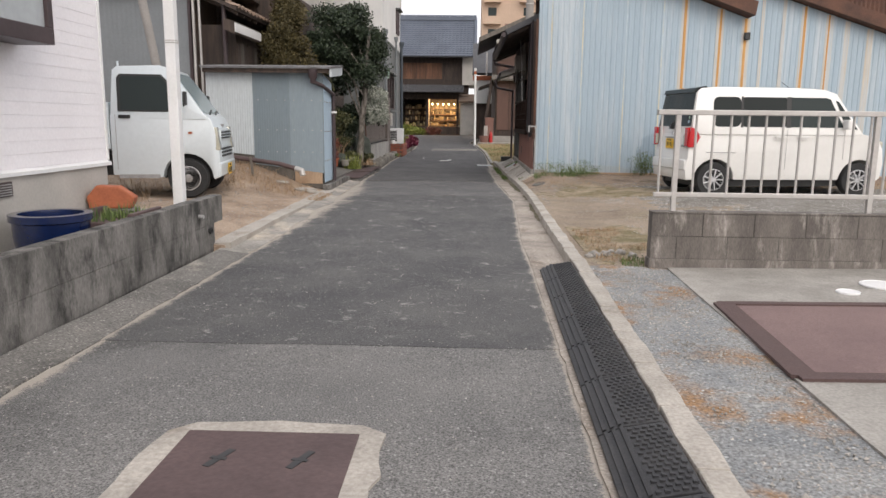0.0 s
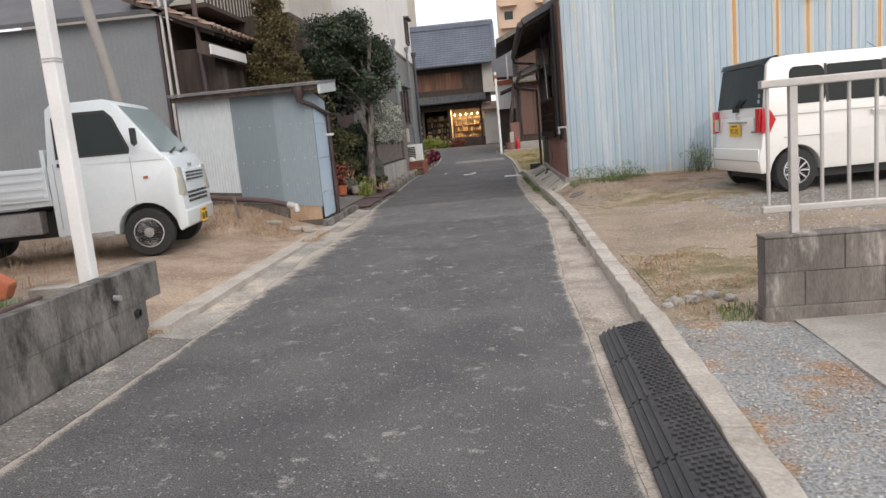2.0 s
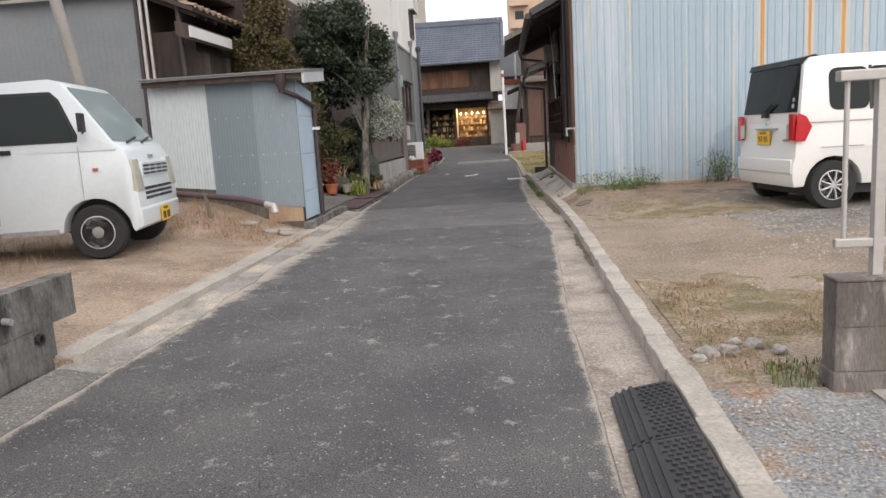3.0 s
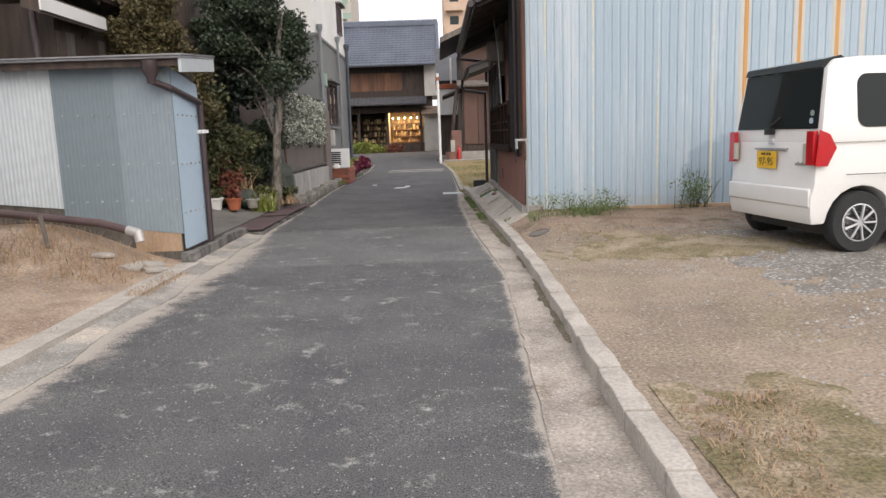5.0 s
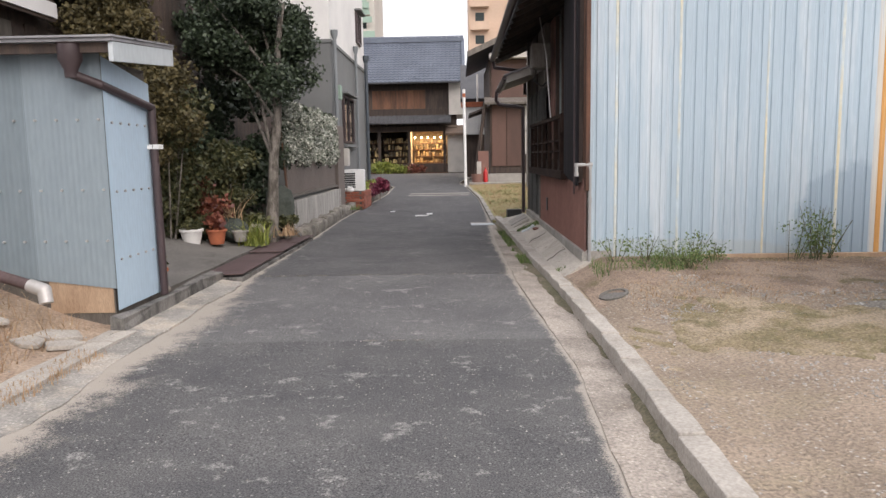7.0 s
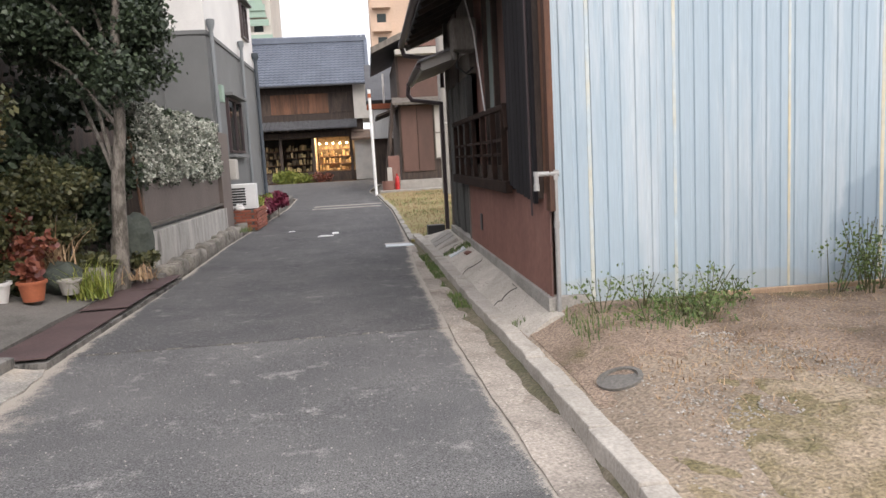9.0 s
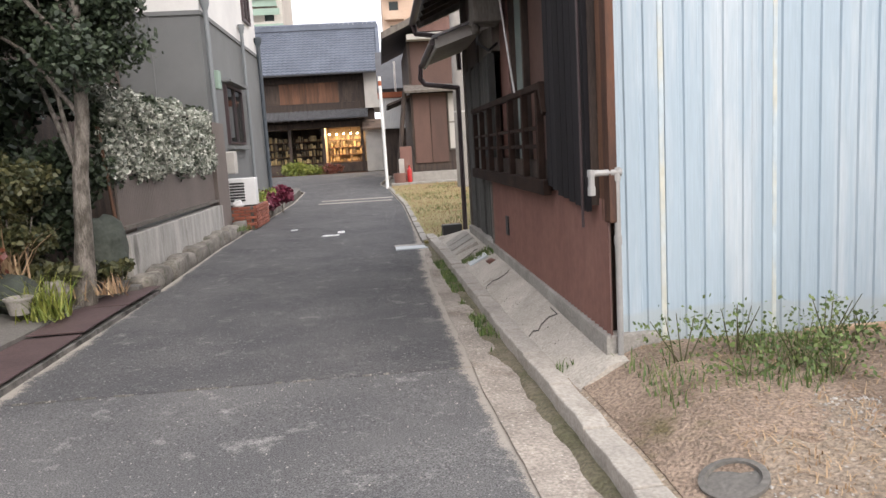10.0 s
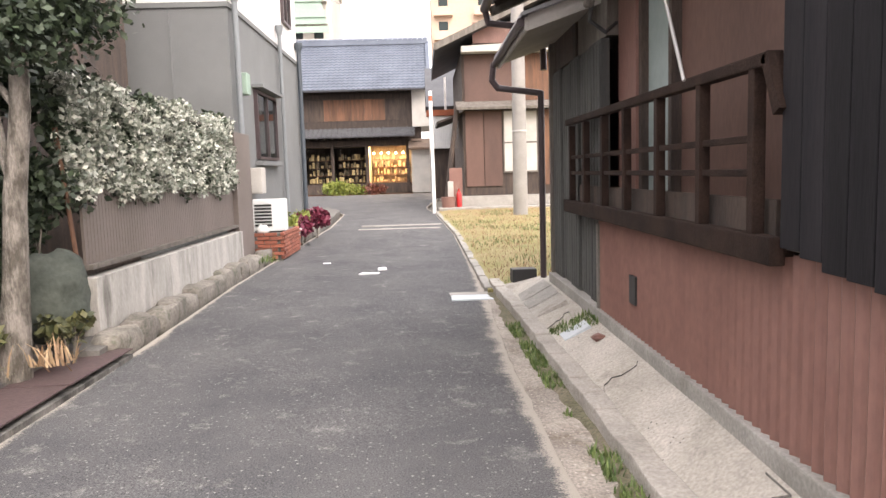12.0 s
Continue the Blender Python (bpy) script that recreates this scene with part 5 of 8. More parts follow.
# ---- the shop across the end ----
sp = thing("shop_house", pose(0, 0, 0), "two-storey timber shop with a grey tiled roof", "house")
Z0 = 0.45
bm = B()
box(bm, -10.5, -0.15, 54.9, 61, 3.2, 6.2)
box(bm, -10.5, -0.15, 58.4, 61, Z0, 3.2)
box(bm, -10.5, -9.9, 54.3, 61, Z0, 3.2)
box(bm, -0.72, -0.15, 54.1, 61, Z0, 3.2)
part("wall", bm, M_WOOD_DARK, sp)
for i in range(18):
    x = -6.9 + i * 0.37
    bm = B()
    box(bm, x, x + 0.362, 54.82, 54.9, 4.42, 5.55)
    part("board", bm, M_WOOD_BROWN if 3 < i < 13 else M_WOOD_DARK, sp)
bm = B()
box(bm, -7.2, -0.2, 54.78, 54.88, 3.95, 4.40)
box(bm, -7.2, -0.2, 54.78, 54.88, 5.57, 5.85)
part("beam", bm, M_WOOD_DARK, sp)
bm = B()
box(bm, -0.62, 0.32, 54.55, 60, 4.0, 6.4)
prism(bm, [(54.5, 6.3), (61.5, 6.3), (58, 9.0)], -0.2, 0.05, "x")
part("gable_wall", bm, M_PLASTER, sp, "pale plaster gable strip")
bm = B()
box(bm, -0.72, 0.36, 53.6, 58, Z0, 2.72)
part("side_wall", bm, M_PLASTER, sp, "pale stained plaster wall", bevel=0.02)
bm = B()
prism(bm, [(53.2, 2.70), (54.6, 3.25), (54.6, 3.35), (53.15, 2.82)], -0.85, 0.5, "x")
part("side_roof", bm, M_TILE_BROWN, sp)


def tiled(name, x0, x1, y0, z0, y1, z1, nx, ny, mat_, parent):
    """A roof slope of curved tiles, each row lapping the one below."""
    bm = B()
    for j in range(ny):
        ya, yb = y0 + (y1 - y0) * j / ny, y0 + (y1 - y0) * (j + 1.05) / ny
        za, zb = z0 + (z1 - z0) * j / ny + 0.05, z0 + (z1 - z0) * (j + 1.05) / ny
        lo, hi, ft = [], [], []
        for i in range(nx * 4 + 1):
            x = x0 + (x1 - x0) * i / (nx * 4)
            w = (0.0, 0.028, 0.05, 0.028)[i % 4]
            lo.append(bm.verts.new((x, ya, za + w)))
            hi.append(bm.verts.new((x, yb, zb + w - 0.01)))
            ft.append(bm.verts.new((x, ya, za + w - 0.055)))
        for i in range(nx * 4):
            bm.faces.new((lo[i], lo[i + 1], hi[i + 1], hi[i]))
            bm.faces.new((ft[i], ft[i + 1], lo[i + 1], lo[i]))
    return part(name, bm, mat_, parent, kind="stuff", smooth=True)


bm = B()
prism(bm, [(53.7, 5.86), (57.7, 8.85), (62, 5.86), (62, 5.95), (57.7, 8.93), (53.66, 5.92)], -11, 0.28, "x")
part("roof", bm, M_TILE_DARK, sp)
tiled("roof_tiles", -11, 0.22, 53.66, 5.93, 57.7, 8.93, 42, 17, M_TILE, sp)
bm = B()
box(bm, -11.1, 0.36, 57.5, 57.9, 8.9, 9.15)
for i in range(40):
    rod(bm, (-11.1 + i * 0.287, 57.7, 9.2), (-10.83 + i * 0.287, 57.7, 9.2), 0.10, 0.105, 8)
part("ridge", bm, M_TILE, sp, "tiled ridge")
bm = B()
prism(bm, [(53.66, 5.90), (57.7, 8.9), (57.7, 9.1), (53.62, 6.06)], 0.22, 0.42, "x")
part("verge_tiles", bm, M_TILE, sp)
bm = B()
prism(bm, [(53.2, 3.42), (54.9, 3.95), (54.9, 4.0), (53.18, 3.48)], -10.5, -0.5, "x")
part("lower_roof", bm, M_TILE_DARK, sp)
tiled("lower_tiles", -10.5, -0.5, 53.2, 3.46, 54.9, 4.0, 38, 6, M_TILE_DARK, sp)
for i in range(24):
    bm = B()
    beam(bm, (-10.3 + i * 0.42, 53.25, 3.36), (-10.3 + i * 0.42, 54.9, 3.88), 0.05, 0.07)
    part("rafter", bm, M_WOOD_DARK, sp)
# shop front: posts, sill, panes, the lit room behind
bm = B()
box(bm, -9.9, -0.72, 54.3, 58.4, Z0 - 0.1, Z0 + 0.05)
part("floor", bm, M_WOOD_BROWN, sp)
bm = B()
box(bm, -9.9, -0.72, 54.3, 58.4, 3.1, 3.2)
part("room_ceiling", bm, M_INTERIOR, sp)
bm = B()
box(bm, -3.05, -0.74, 57.2, 57.3, Z0, 3.1)
box(bm, -3.12, -3.04, 54.5, 57.3, Z0, 3.1)
part("room_wall", bm, M_INTERIOR, sp, "warm plaster of the lit room")
for x in (-9.0, -7.6, -6.6, -4.98, -3.12, -0.92):
    bm = B()
    box(bm, x - 0.08, x + 0.08, 54.22, 54.40, Z0, 3.3)
    part("front_post", bm, M_WOOD_DARK, sp)
bm = B()
box(bm, -9.9, -0.72, 54.24, 54.38, 2.98, 3.3)
box(bm, -9.9, -0.72, 54.24, 54.38, Z0, 1.0)
part("front_beam", bm, M_WOOD_DARK, sp)
bm = B()
box(bm, -9.9, -0.72, 54.30, 54.305, 1.0, 2.98)
pn = part("shop_pane", bm, clear_glass("shop_glass"), sp)
pn.visible_shadow = False
# shelves with goods, and the row of lamps
def shelf(x0, x1, y, label, seed):
    t = thing("display_shelf", pose(0, 0, 0), label, "shelf", "shelves in the shop")
    for k in range(4):
        bm = B()
        box(bm, x0, x1, y, y + 0.4, 1.02 + k * 0.42, 1.06 + k * 0.42)
        part("board", bm, M_WOOD_BROWN, t)
    rng = random.Random(seed)
    bm = B()
    for k in range(4):
        x = x0 + 0.03
        while x < x1 - 0.12:
            w, h = rng.uniform(0.06, 0.16), rng.uniform(0.10, 0.34)
            box(bm, x, x + w, y + 0.05, y + 0.3, 1.06 + k * 0.42, 1.06 + k * 0.42 + h)
            x += w + rng.uniform(0.01, 0.12)
    tagged(part("shelf_goods", bm, M_GOODS, kind="stuff"), "small mixed goods standing on the shop shelves", "goods", kind="stuff")


shelf(-2.95, -1.0, 56.2, "wooden shelf full of small wares under lamps", 1)
shelf(-4.85, -3.25, 55.6, "dim wooden shelf with wares behind glass", 2)
shelf(-6.5, -5.1, 55.6, "dim wooden shelf with wares behind glass", 3)
for i in range(5):
    x = -2.78 + i * 0.40
    lp = thing("pendant_lamp", pose(x, 54.75, 2.62), "small glowing pendant lamp in the shop window", "lamp", "lamps in the shop window")
    bm = B()
    rod(bm, (0, 0, 0.06), (0, 0, 0.48), 0.008, seg=6)
    part("cord", bm, M_BLACKPL, lp)
    bm = B()
    bmesh.ops.create_icosphere(bm, subdivisions=2, radius=0.06)
    part("bulb", bm, M_LAMP, lp, "warm glowing bulb", smooth=True)
lamp = new("shop_light", bpy.data.lights.new("shop_light", "AREA"))
lamp.data.shape, lamp.data.size, lamp.data.size_y = "RECTANGLE", 1.8, 0.5
lamp.data.energy, lamp.data.color = 90, (1.0, 0.71, 0.43)
lamp.matrix_world = pose(-2.0, 55.2, 3.05)
# flower bed before the shop
for nm, blobs, mt, lab, s in (("shrub", [((-4.6, 52.9, 0.78), (0.9, 0.35, 0.42), 900), ((-3.7, 52.9, 0.72), (0.7, 0.3, 0.3), 500)], M_YGREEN, "yellow-green low shrub before the shop", 11), ("shrub", [((-2.7, 52.9, 0.70), (0.65, 0.3, 0.26), 450)], M_SHRUB_RED, "reddish low shrub before the shop", 12)):
    o = tagged(new(nm, leaves(blobs, 0.10, mt, nm, seed=s)), lab, "shrub", "shrubs before the shop")

# ---- white-fronted annexe right of the shop, and its dark roof ----
an = thing("annexe", pose(0, 0, 0), "small annexe with a white corrugated front and dark roof", "house")
bm = B()
box(bm, 0.25, 6, 46.4, 50, 0.3, 4.1)
part("wall", bm, M_WOOD_DARK, an)
bm = B()
corrugated(bm, 1.6, 2.55, 3.85, 0.08, 0.016)
part("front_sheet", bm, M_WHITEPL, an, "white ribbed sheet front", m=pose(0.22, 46.0, 0))
bm = B()
box(bm, 0.2, 1.85, 46.0, 46.4, 2.5, 3.86)
part("front_box", bm, M_WHITEPL, an)
bm = B()
box(bm, 0.1, 1.95, 45.9, 46.5, 3.87, 4.12)
part("coping", bm, M_TERRA, an, "reddish tin coping")
bm = B()
prism(bm, [(47.5, 4.3), (50.5, 6.4), (53, 4.6), (53, 4.7), (50.5, 6.5), (47.4, 4.4)], 0.1, 7, "x")
part("roof", bm, M_TILE_DARK, an)
bm = B()
rod(bm, (0.95, 47.0, 4.0), (0.95, 47.0, 5.6), 0.05)
part("flue", bm, M_GALV, an)

# ---- far towers ----
def tower(name, x0, x1, y0, y1, h, mat_, floors, label, bays):
    t = thing(name, pose(0, 0, 0), label, "apartment building")
    bm = B()
    box(bm, x0, x1, y0, y1, 0.3, h)
    part("wall", bm, mat_, t)
    fh = h / floors
    bm = B()
    box(bm, -0.6, 0.6, -0.02, 0.02, 0, 1.5)
    pane = mesh_of(bm, M_CABGLASS, name="window")
    bm = B()
    box(bm, -1.2, 1.2, -1.1, 0, 0, 0.15)
    box(bm, -1.2, 1.2, -1.1, -1.0, 0.15, 1.1)
    balc = mesh_of(bm, mat_, name="balcony")
    for f in range(floors):
        for bx in bays:
            piece("window", pane, t, pose(bx, y0 - 0.03, f * fh + 1.2))
            piece("balcony", balc, t, pose(bx, y0, f * fh + 0.3))
    bm = B()
    box(bm, x0 - 0.3, x1 + 0.3, y0 - 0.3, y1 + 0.3, h, h + 0.6)
    part("roof", bm, mat_, t)
    return t


tower("apartment_tower", 1.6, 16, 110, 122, 42, M_TAN, 14, "tall tan apartment tower with balconies", (3.1, 8.2, 11.6, 14.4))
tw = tower("scaffolded_tower", -24, -11.2, 110, 122, 26, M_PALEBLD, 9, "pale apartment block under green scaffold netting", (-21.5, -18.5, -15.5, -12.9))
bm = B()
for i in range(6):
    box(bm, -24.2, -11.0 - 0.35 * i, 108.2, 108.3, 17.5 + i * 1.9, 18.3 + i * 1.9)
prism(bm, [(-24, 20.5), (-11.6, 20.5), (-13.5, 28.5), (-24, 28.5)], 108.4, 108.5)
part("netting", bm, M_NET, tw, "green scaffold netting")

# ---- grey and white house on the garden side ----
gh = thing("plaster_house", pose(0, 0, 0), "boxy house, grey plaster below and white above", "house")
bm = B()
box(bm, -9.5, -3.12, 26.6, 33.0, 0.1, 4.2)
part("lower_wall", bm, M_GREYPL, gh)
bm = B()
box(bm, -9.5, -3.12, 26.62, 33.0, 4.2, 7.6)
part("upper_wall", bm, M_WHITEPL, gh, "white plaster upper storey")
bm = B()
box(bm, -9.7, -2.95, 26.4, 33.2, 7.6, 7.75)
part("roof", bm, M_GREYPL, gh)
bm = B()
box(bm, -9.5, -3.10, 26.57, 26.60, 4.16, 4.24)
box(bm, -3.12, -3.09, 26.6, 33.0, 4.16, 4.24)
for x in (-4.05, -5.6):
    box(bm, x, x + 0.025, 26.575, 26.60, 0.1, 4.16)
part("trim", bm, M_GREYPL, gh)


M_SLATEPIPE = mat("slate_pipe", (0.055, 0.07, 0.085), 0.5, (0.045, 0.055, 0.068), 3, 30, 0.1, 0.05)


def house_window(y0, y1, z0, z1):
    bm = B()
    for a, b, c, d in ((y0, y1, z0 - 0.05, z0), (y0, y1, z1, z1 + 0.05), (y0 - 0.05, y0, z0 - 0.05, z1 + 0.05), (y1, y1 + 0.05, z0 - 0.05, z1 + 0.05), ((y0 + y1) / 2 - 0.02, (y0 + y1) / 2 + 0.02, z0, z1)):
        box(bm, -3.13, -3.05, a, b, c, d)
    w = part("window", bm, M_DOWNPIPE, gh, "dark aluminium window")
    bm = B()
    box(bm, -3.10, -3.09, y0, y1, z0, z1)
    part("pane", bm, M_DARKGLASS, w)
    bm = B()
    box(bm, -3.13, -2.92, y0 - 0.15, y1 + 0.15, z1 + 0.08, z1 + 0.13)
    part("hood", bm, M_GREYPL, w)


house_window(28.15, 29.8, 1.86, 3.0)
house_window(31.2, 32.0, 4.9, 5.7)
bm = B()
box(bm, -3.12, -2.98, 28.0, 29.95, 1.70, 1.78)
part("sill", bm, M_GREYPL, gh)
for y, z1, r in ((26.75, 4.25, 0.045), (30.4, 4.4, 0.04), (32.75, 4.45, 0.055)):
    bm = B()
    rod(bm, (-3.03, y, 0.15), (-3.03, y, z1), r, seg=10)
    lathe(bm, [(r, 0), (r * 1.9, 0.12), (r * 1.9, 0.22)], (-3.03, y, z1), 10)
    part("downpipe", bm, M_GREYWALL if y < 31 else M_SLATEPIPE, gh, smooth=True)
bm = B()
rod(bm, (-5.1, 26.53, 0.15), (-5.1, 26.53, 4.5), 0.05)
part("downpipe", bm, M_DOWNPIPE, gh, smooth=True)
bm = B()
box(bm, -3.12, -2.96, 27.0, 27.25, 2.85, 3.2)
part("wall_box", bm, M_NET, gh, "greenish box on the wall", bevel=0.02)
bm = B()
box(bm, -3.12, -2.9, 27.45, 27.75, 1.2, 1.65)
part("meter", bm, M_PLASTER, gh, "pale meter box", bevel=0.02)
# far house further back on the same side
fh_ = thing("rear_house", pose(0, 0, 0), "pale house standing behind the bend", "house")
bm = B()
box(bm, -14, -6.2, 36, 44, 0.2, 5.4)
part("wall", bm, M_PLASTER, fh_)
bm = B()
prism(bm, [(-14.4, 5.3), (-10, 7.2), (-5.8, 5.3), (-5.8, 5.45), (-10, 7.35), (-14.4, 5.45)], 35.6, 44.4)
part("roof", bm, M_TILE_DARK, fh_)

# ---- old house behind the shed ----
oh = thing("old_house", pose(0, 0, 0), "weathered timber house with beige roof tiles", "house")
bm = B()
box(bm, -11, -4.3, 19.4, 25.5, 0.2, 4.3)
part("wall", bm, M_WOOD_DARK, oh)
bm = B()
box(bm, -5.86, -5.02, 16.5, 19.4, 0.2, 3.3)
part("side_wall", bm, M_WOOD_DARK, oh)
for i in range(12):
    bm = B()
    box(bm, -5.02, -4.995, 16.52 + i * 0.24, 16.75 + i * 0.24, 0.3, 2.95 + rnd(-0.03, 0.03))
    part("board", bm, M_WOOD_GREY if i % 4 == 1 else M_WOOD_DARK, oh, bevel=0.004)
bm = B()
prism(bm, [(-4.86, 3.53), (-6.4, 4.18), (-6.4, 4.25), (-4.84, 3.60)], 16.1, 20.3)
part("pent_roof", bm, M_WOOD_DARK, oh)
tiled("pent_tiles", 16.1, 20.3, 4.82, 3.57, 6.4, 4.26, 16, 6, M_TILE_BROWN, oh).matrix_basis = pose(0, 0, 0, 0, 0, 90)
for i in range(9):
    bm = B()
    beam(bm, (-4.90, 16.3 + i * 0.46, 3.50), (-5.6, 16.3 + i * 0.46, 3.80), 0.05, 0.06)
    part("rafter", bm, M_WOOD_DARK, oh)
bm = B()
prism(bm, [(-4.80, 3.04), (-5.02, 3.12), (-5.02, 3.34), (-4.80, 3.28)], 15.75, 17.55)
lr = part("lower_eave", bm, M_WOOD_DARK, oh, "dark lower eave")
bm = B()
box(bm, -4.797, -4.775, 15.75, 17.55, 3.08, 3.25)
part("fascia", bm, M_WHITEPL, lr, "white painted fascia board")
bm = B()
box(bm, -5.02, -4.70, 17.7, 19.3, 2.42, 2.48)
part("ledge", bm, M_WOOD_GREY, oh, "weathered wooden ledge", bevel=0.006)
bm = B()
box(bm, -11, -4.5, 20.2, 25, 4.2, 6.4)
part("upper_wall", bm, M_PLASTER, oh)
bm = B()
prism(bm, [(19.2, 6.1), (22.6, 7.6), (26, 6.1), (26, 6.2), (22.6, 7.72), (19.15, 6.2)], -11.4, -4.0, "x")
part("roof", bm, M_TILE_BROWN, oh)
rl = part("balcony", (lambda b: (box(b, -6.4, -5.30, 17.2, 20.2, 4.16, 4.24), b)[-1])(B()), M_WOOD_DARK, oh)
for i in range(16):
    bm = B()
    box(bm, -5.36, -5.33, 17.25 + i * 0.19, 17.28 + i * 0.19, 4.24, 5.0)
    part("baluster", bm, M_WOOD_DARK, rl)
bm = B()
box(bm, -5.37, -5.32, 17.2, 20.2, 5.0, 5.05)
part("handrail", bm, M_WOOD_DARK, rl)
# pole stays and conduits by the grey building
for nm, p, q, r, mt, lab in (("stay_pole", (-6.22, 13.9, 5.8), (-5.28, 13.9, 0.30), 0.075, M_UPOLE, "leaning pale stay pole behind the truck"), ("conduit_pipe", (-5.78, 16.2, 0.5), (-5.78, 16.2, 4.6), 0.03, M_GALV, "thin grey conduit pipe by the metal wall"), ("conduit_pipe", (-5.6, 16.1, 0.5), (-5.63, 16.1, 4.7), 0.025, M_GALV, "thin grey conduit pipe by the metal wall"), ("iron_post", (-5.15, 16.3, 0.3), (-5.2, 16.3, 5.0), 0.045, M_DOWNPIPE, "rusty iron post behind the shed")):
    bm = B()
    rod(bm, p, q, r, seg=12)
    tagged(part(nm, bm, mt, smooth=True), lab, "pole")

# ---- vehicles ----
def wheel(t, x, y, r, w, side, spokes, rim_mat, cap):
    """One wheel with its outer face to side (-1 or 1)."""
    bm = B()
    prof = [(r * 0.62, -w / 2), (r * 0.93, -w / 2), (r, -w * 0.32), (r, w * 0.32), (r * 0.93, w / 2), (r * 0.62, w / 2), (r * 0.60, w * 0.2), (r * 0.60, -w * 0.2), (r * 0.62, -w / 2)]
    lathe(bm, prof, (0, 0, 0), 32, "y")
    tyre = part("tyre", bm, M_RUBBER, t, "black rubber tyre", smooth=True, m=pose(x, y, r))
    bm = B()
    f = side * w * 0.5
    lathe(bm, [(r * 0.61, f), (r * 0.575, f * 1.02), (r * 0.55, f * 0.75), (r * 0.2, f * 0.72), (0.001, f * 0.72)], (0, 0, 0), 32, "y")
    rim = part("rim", bm, M_STEEL, tyre, smooth=True)
    if spokes:
        for i in range(spokes):
            a = 2 * math.pi * i / spokes
            bm = B()
            beam(bm, (math.cos(a) * r * 0.1, f * 0.96, math.sin(a) * r * 0.1), (math.cos(a) * r * 0.56, f * 0.92, math.sin(a) * r * 0.56), r * 0.17, 0.016, 0)
            part("spoke", bm, rim_mat, tyre, bevel=0.004)
    bm = B()
    lathe(bm, [(r * cap, f * 0.75), (r * cap, f * 0.98), (r * cap * 0.8, f * 1.04), (0.001, f * 1.05)], (0, 0, 0), 20, "y")
    part("hub_cap", bm, rim_mat, tyre, smooth=True)
    if not spokes:
        bm = B()
        for i in range(8):
            a = 2 * math.pi * i / 8
            rod(bm, (math.cos(a) * r * 0.40, f * 0.70, math.sin(a) * r * 0.40), (math.cos(a) * r * 0.40, f * 0.80, math.sin(a) * r * 0.40), r * 0.07, seg=8)
        part("wheel_holes", bm, M_BLACKPL, tyre)


def arch_outline(lower, axles, r, zc):
    """Runs along the underside from front to rear and cuts round wheel arches into it."""
    pts = []
    for ax in sorted(axles, reverse=True):
        for k in range(11):
            a = math.pi * k / 10
            pts.append((ax + r * math.cos(a), max(lower, zc + r * math.sin(a))))
    return pts


def skin(bm, outline, at, out=0.004):
    """A thin pane laid on a curved side: outline points (u, v) placed by at(u, v, lift)."""
    a = [bm.verts.new(at(u, v, 0.0)) for u, v in outline]
    b = [bm.verts.new(at(u, v, out)) for u, v in outline]
    n = len(outline)
    bm.faces.new(b)
    for i in range(n):
        bm.faces.new((a[i], a[(i + 1) % n], b[(i + 1) % n], b[i]))
    bmesh.ops.recalc_face_normals(bm, faces=bm.faces)


def rounded(x0, x1, z0, z1, r=0.06, n=4):
    pts = []
    for cx, cz, a0 in ((x1 - r, z1 - r, 0), (x0 + r, z1 - r, 90), (x0 + r, z0 + r, 180), (x1 - r, z0 + r, 270)):
        for k in range(n + 1):
            a = radians(a0 + 90 * k / n)
            pts.append((cx + r * math.cos(a), cz + r * math.sin(a)))
    return pts


def plate(t, m, text, label):
    bm = B()
    box(bm, -0.006, 0, -0.165, 0.165, -0.0825, 0.0825)
    p = part("number_plate", bm, M_YELLOW, t, label, bevel=0.004, m=m)
    if text:
        cu = bpy.data.curves.new("plate_number", "FONT")
        cu.body, cu.size, cu.align_x, cu.align_y, cu.extrude = text, 0.105, "CENTER", "CENTER", 0.001
        cu.materials.append(M_BLACKPL)
        o = new("plate_number", cu)
        o.parent = p
        o.matrix_basis = pose(-0.008, 0, -0.02, 90, 0, -90)
    else:
        bm = B()
        for y in (-0.11, -0.05, 0.04, 0.10):
            box(bm, -0.009, -0.004, y - 0.02, y + 0.02, -0.06, 0.02)
        part("plate_mark", bm, M_BLACKPL, p)
    bm = B()
    for y in (-0.06, -0.02, 0.03, 0.07):
        box(bm, -0.009, -0.004, y - 0.013, y + 0.013, 0.045, 0.068)
    part("plate_mark", bm, M_BLACKPL, p)


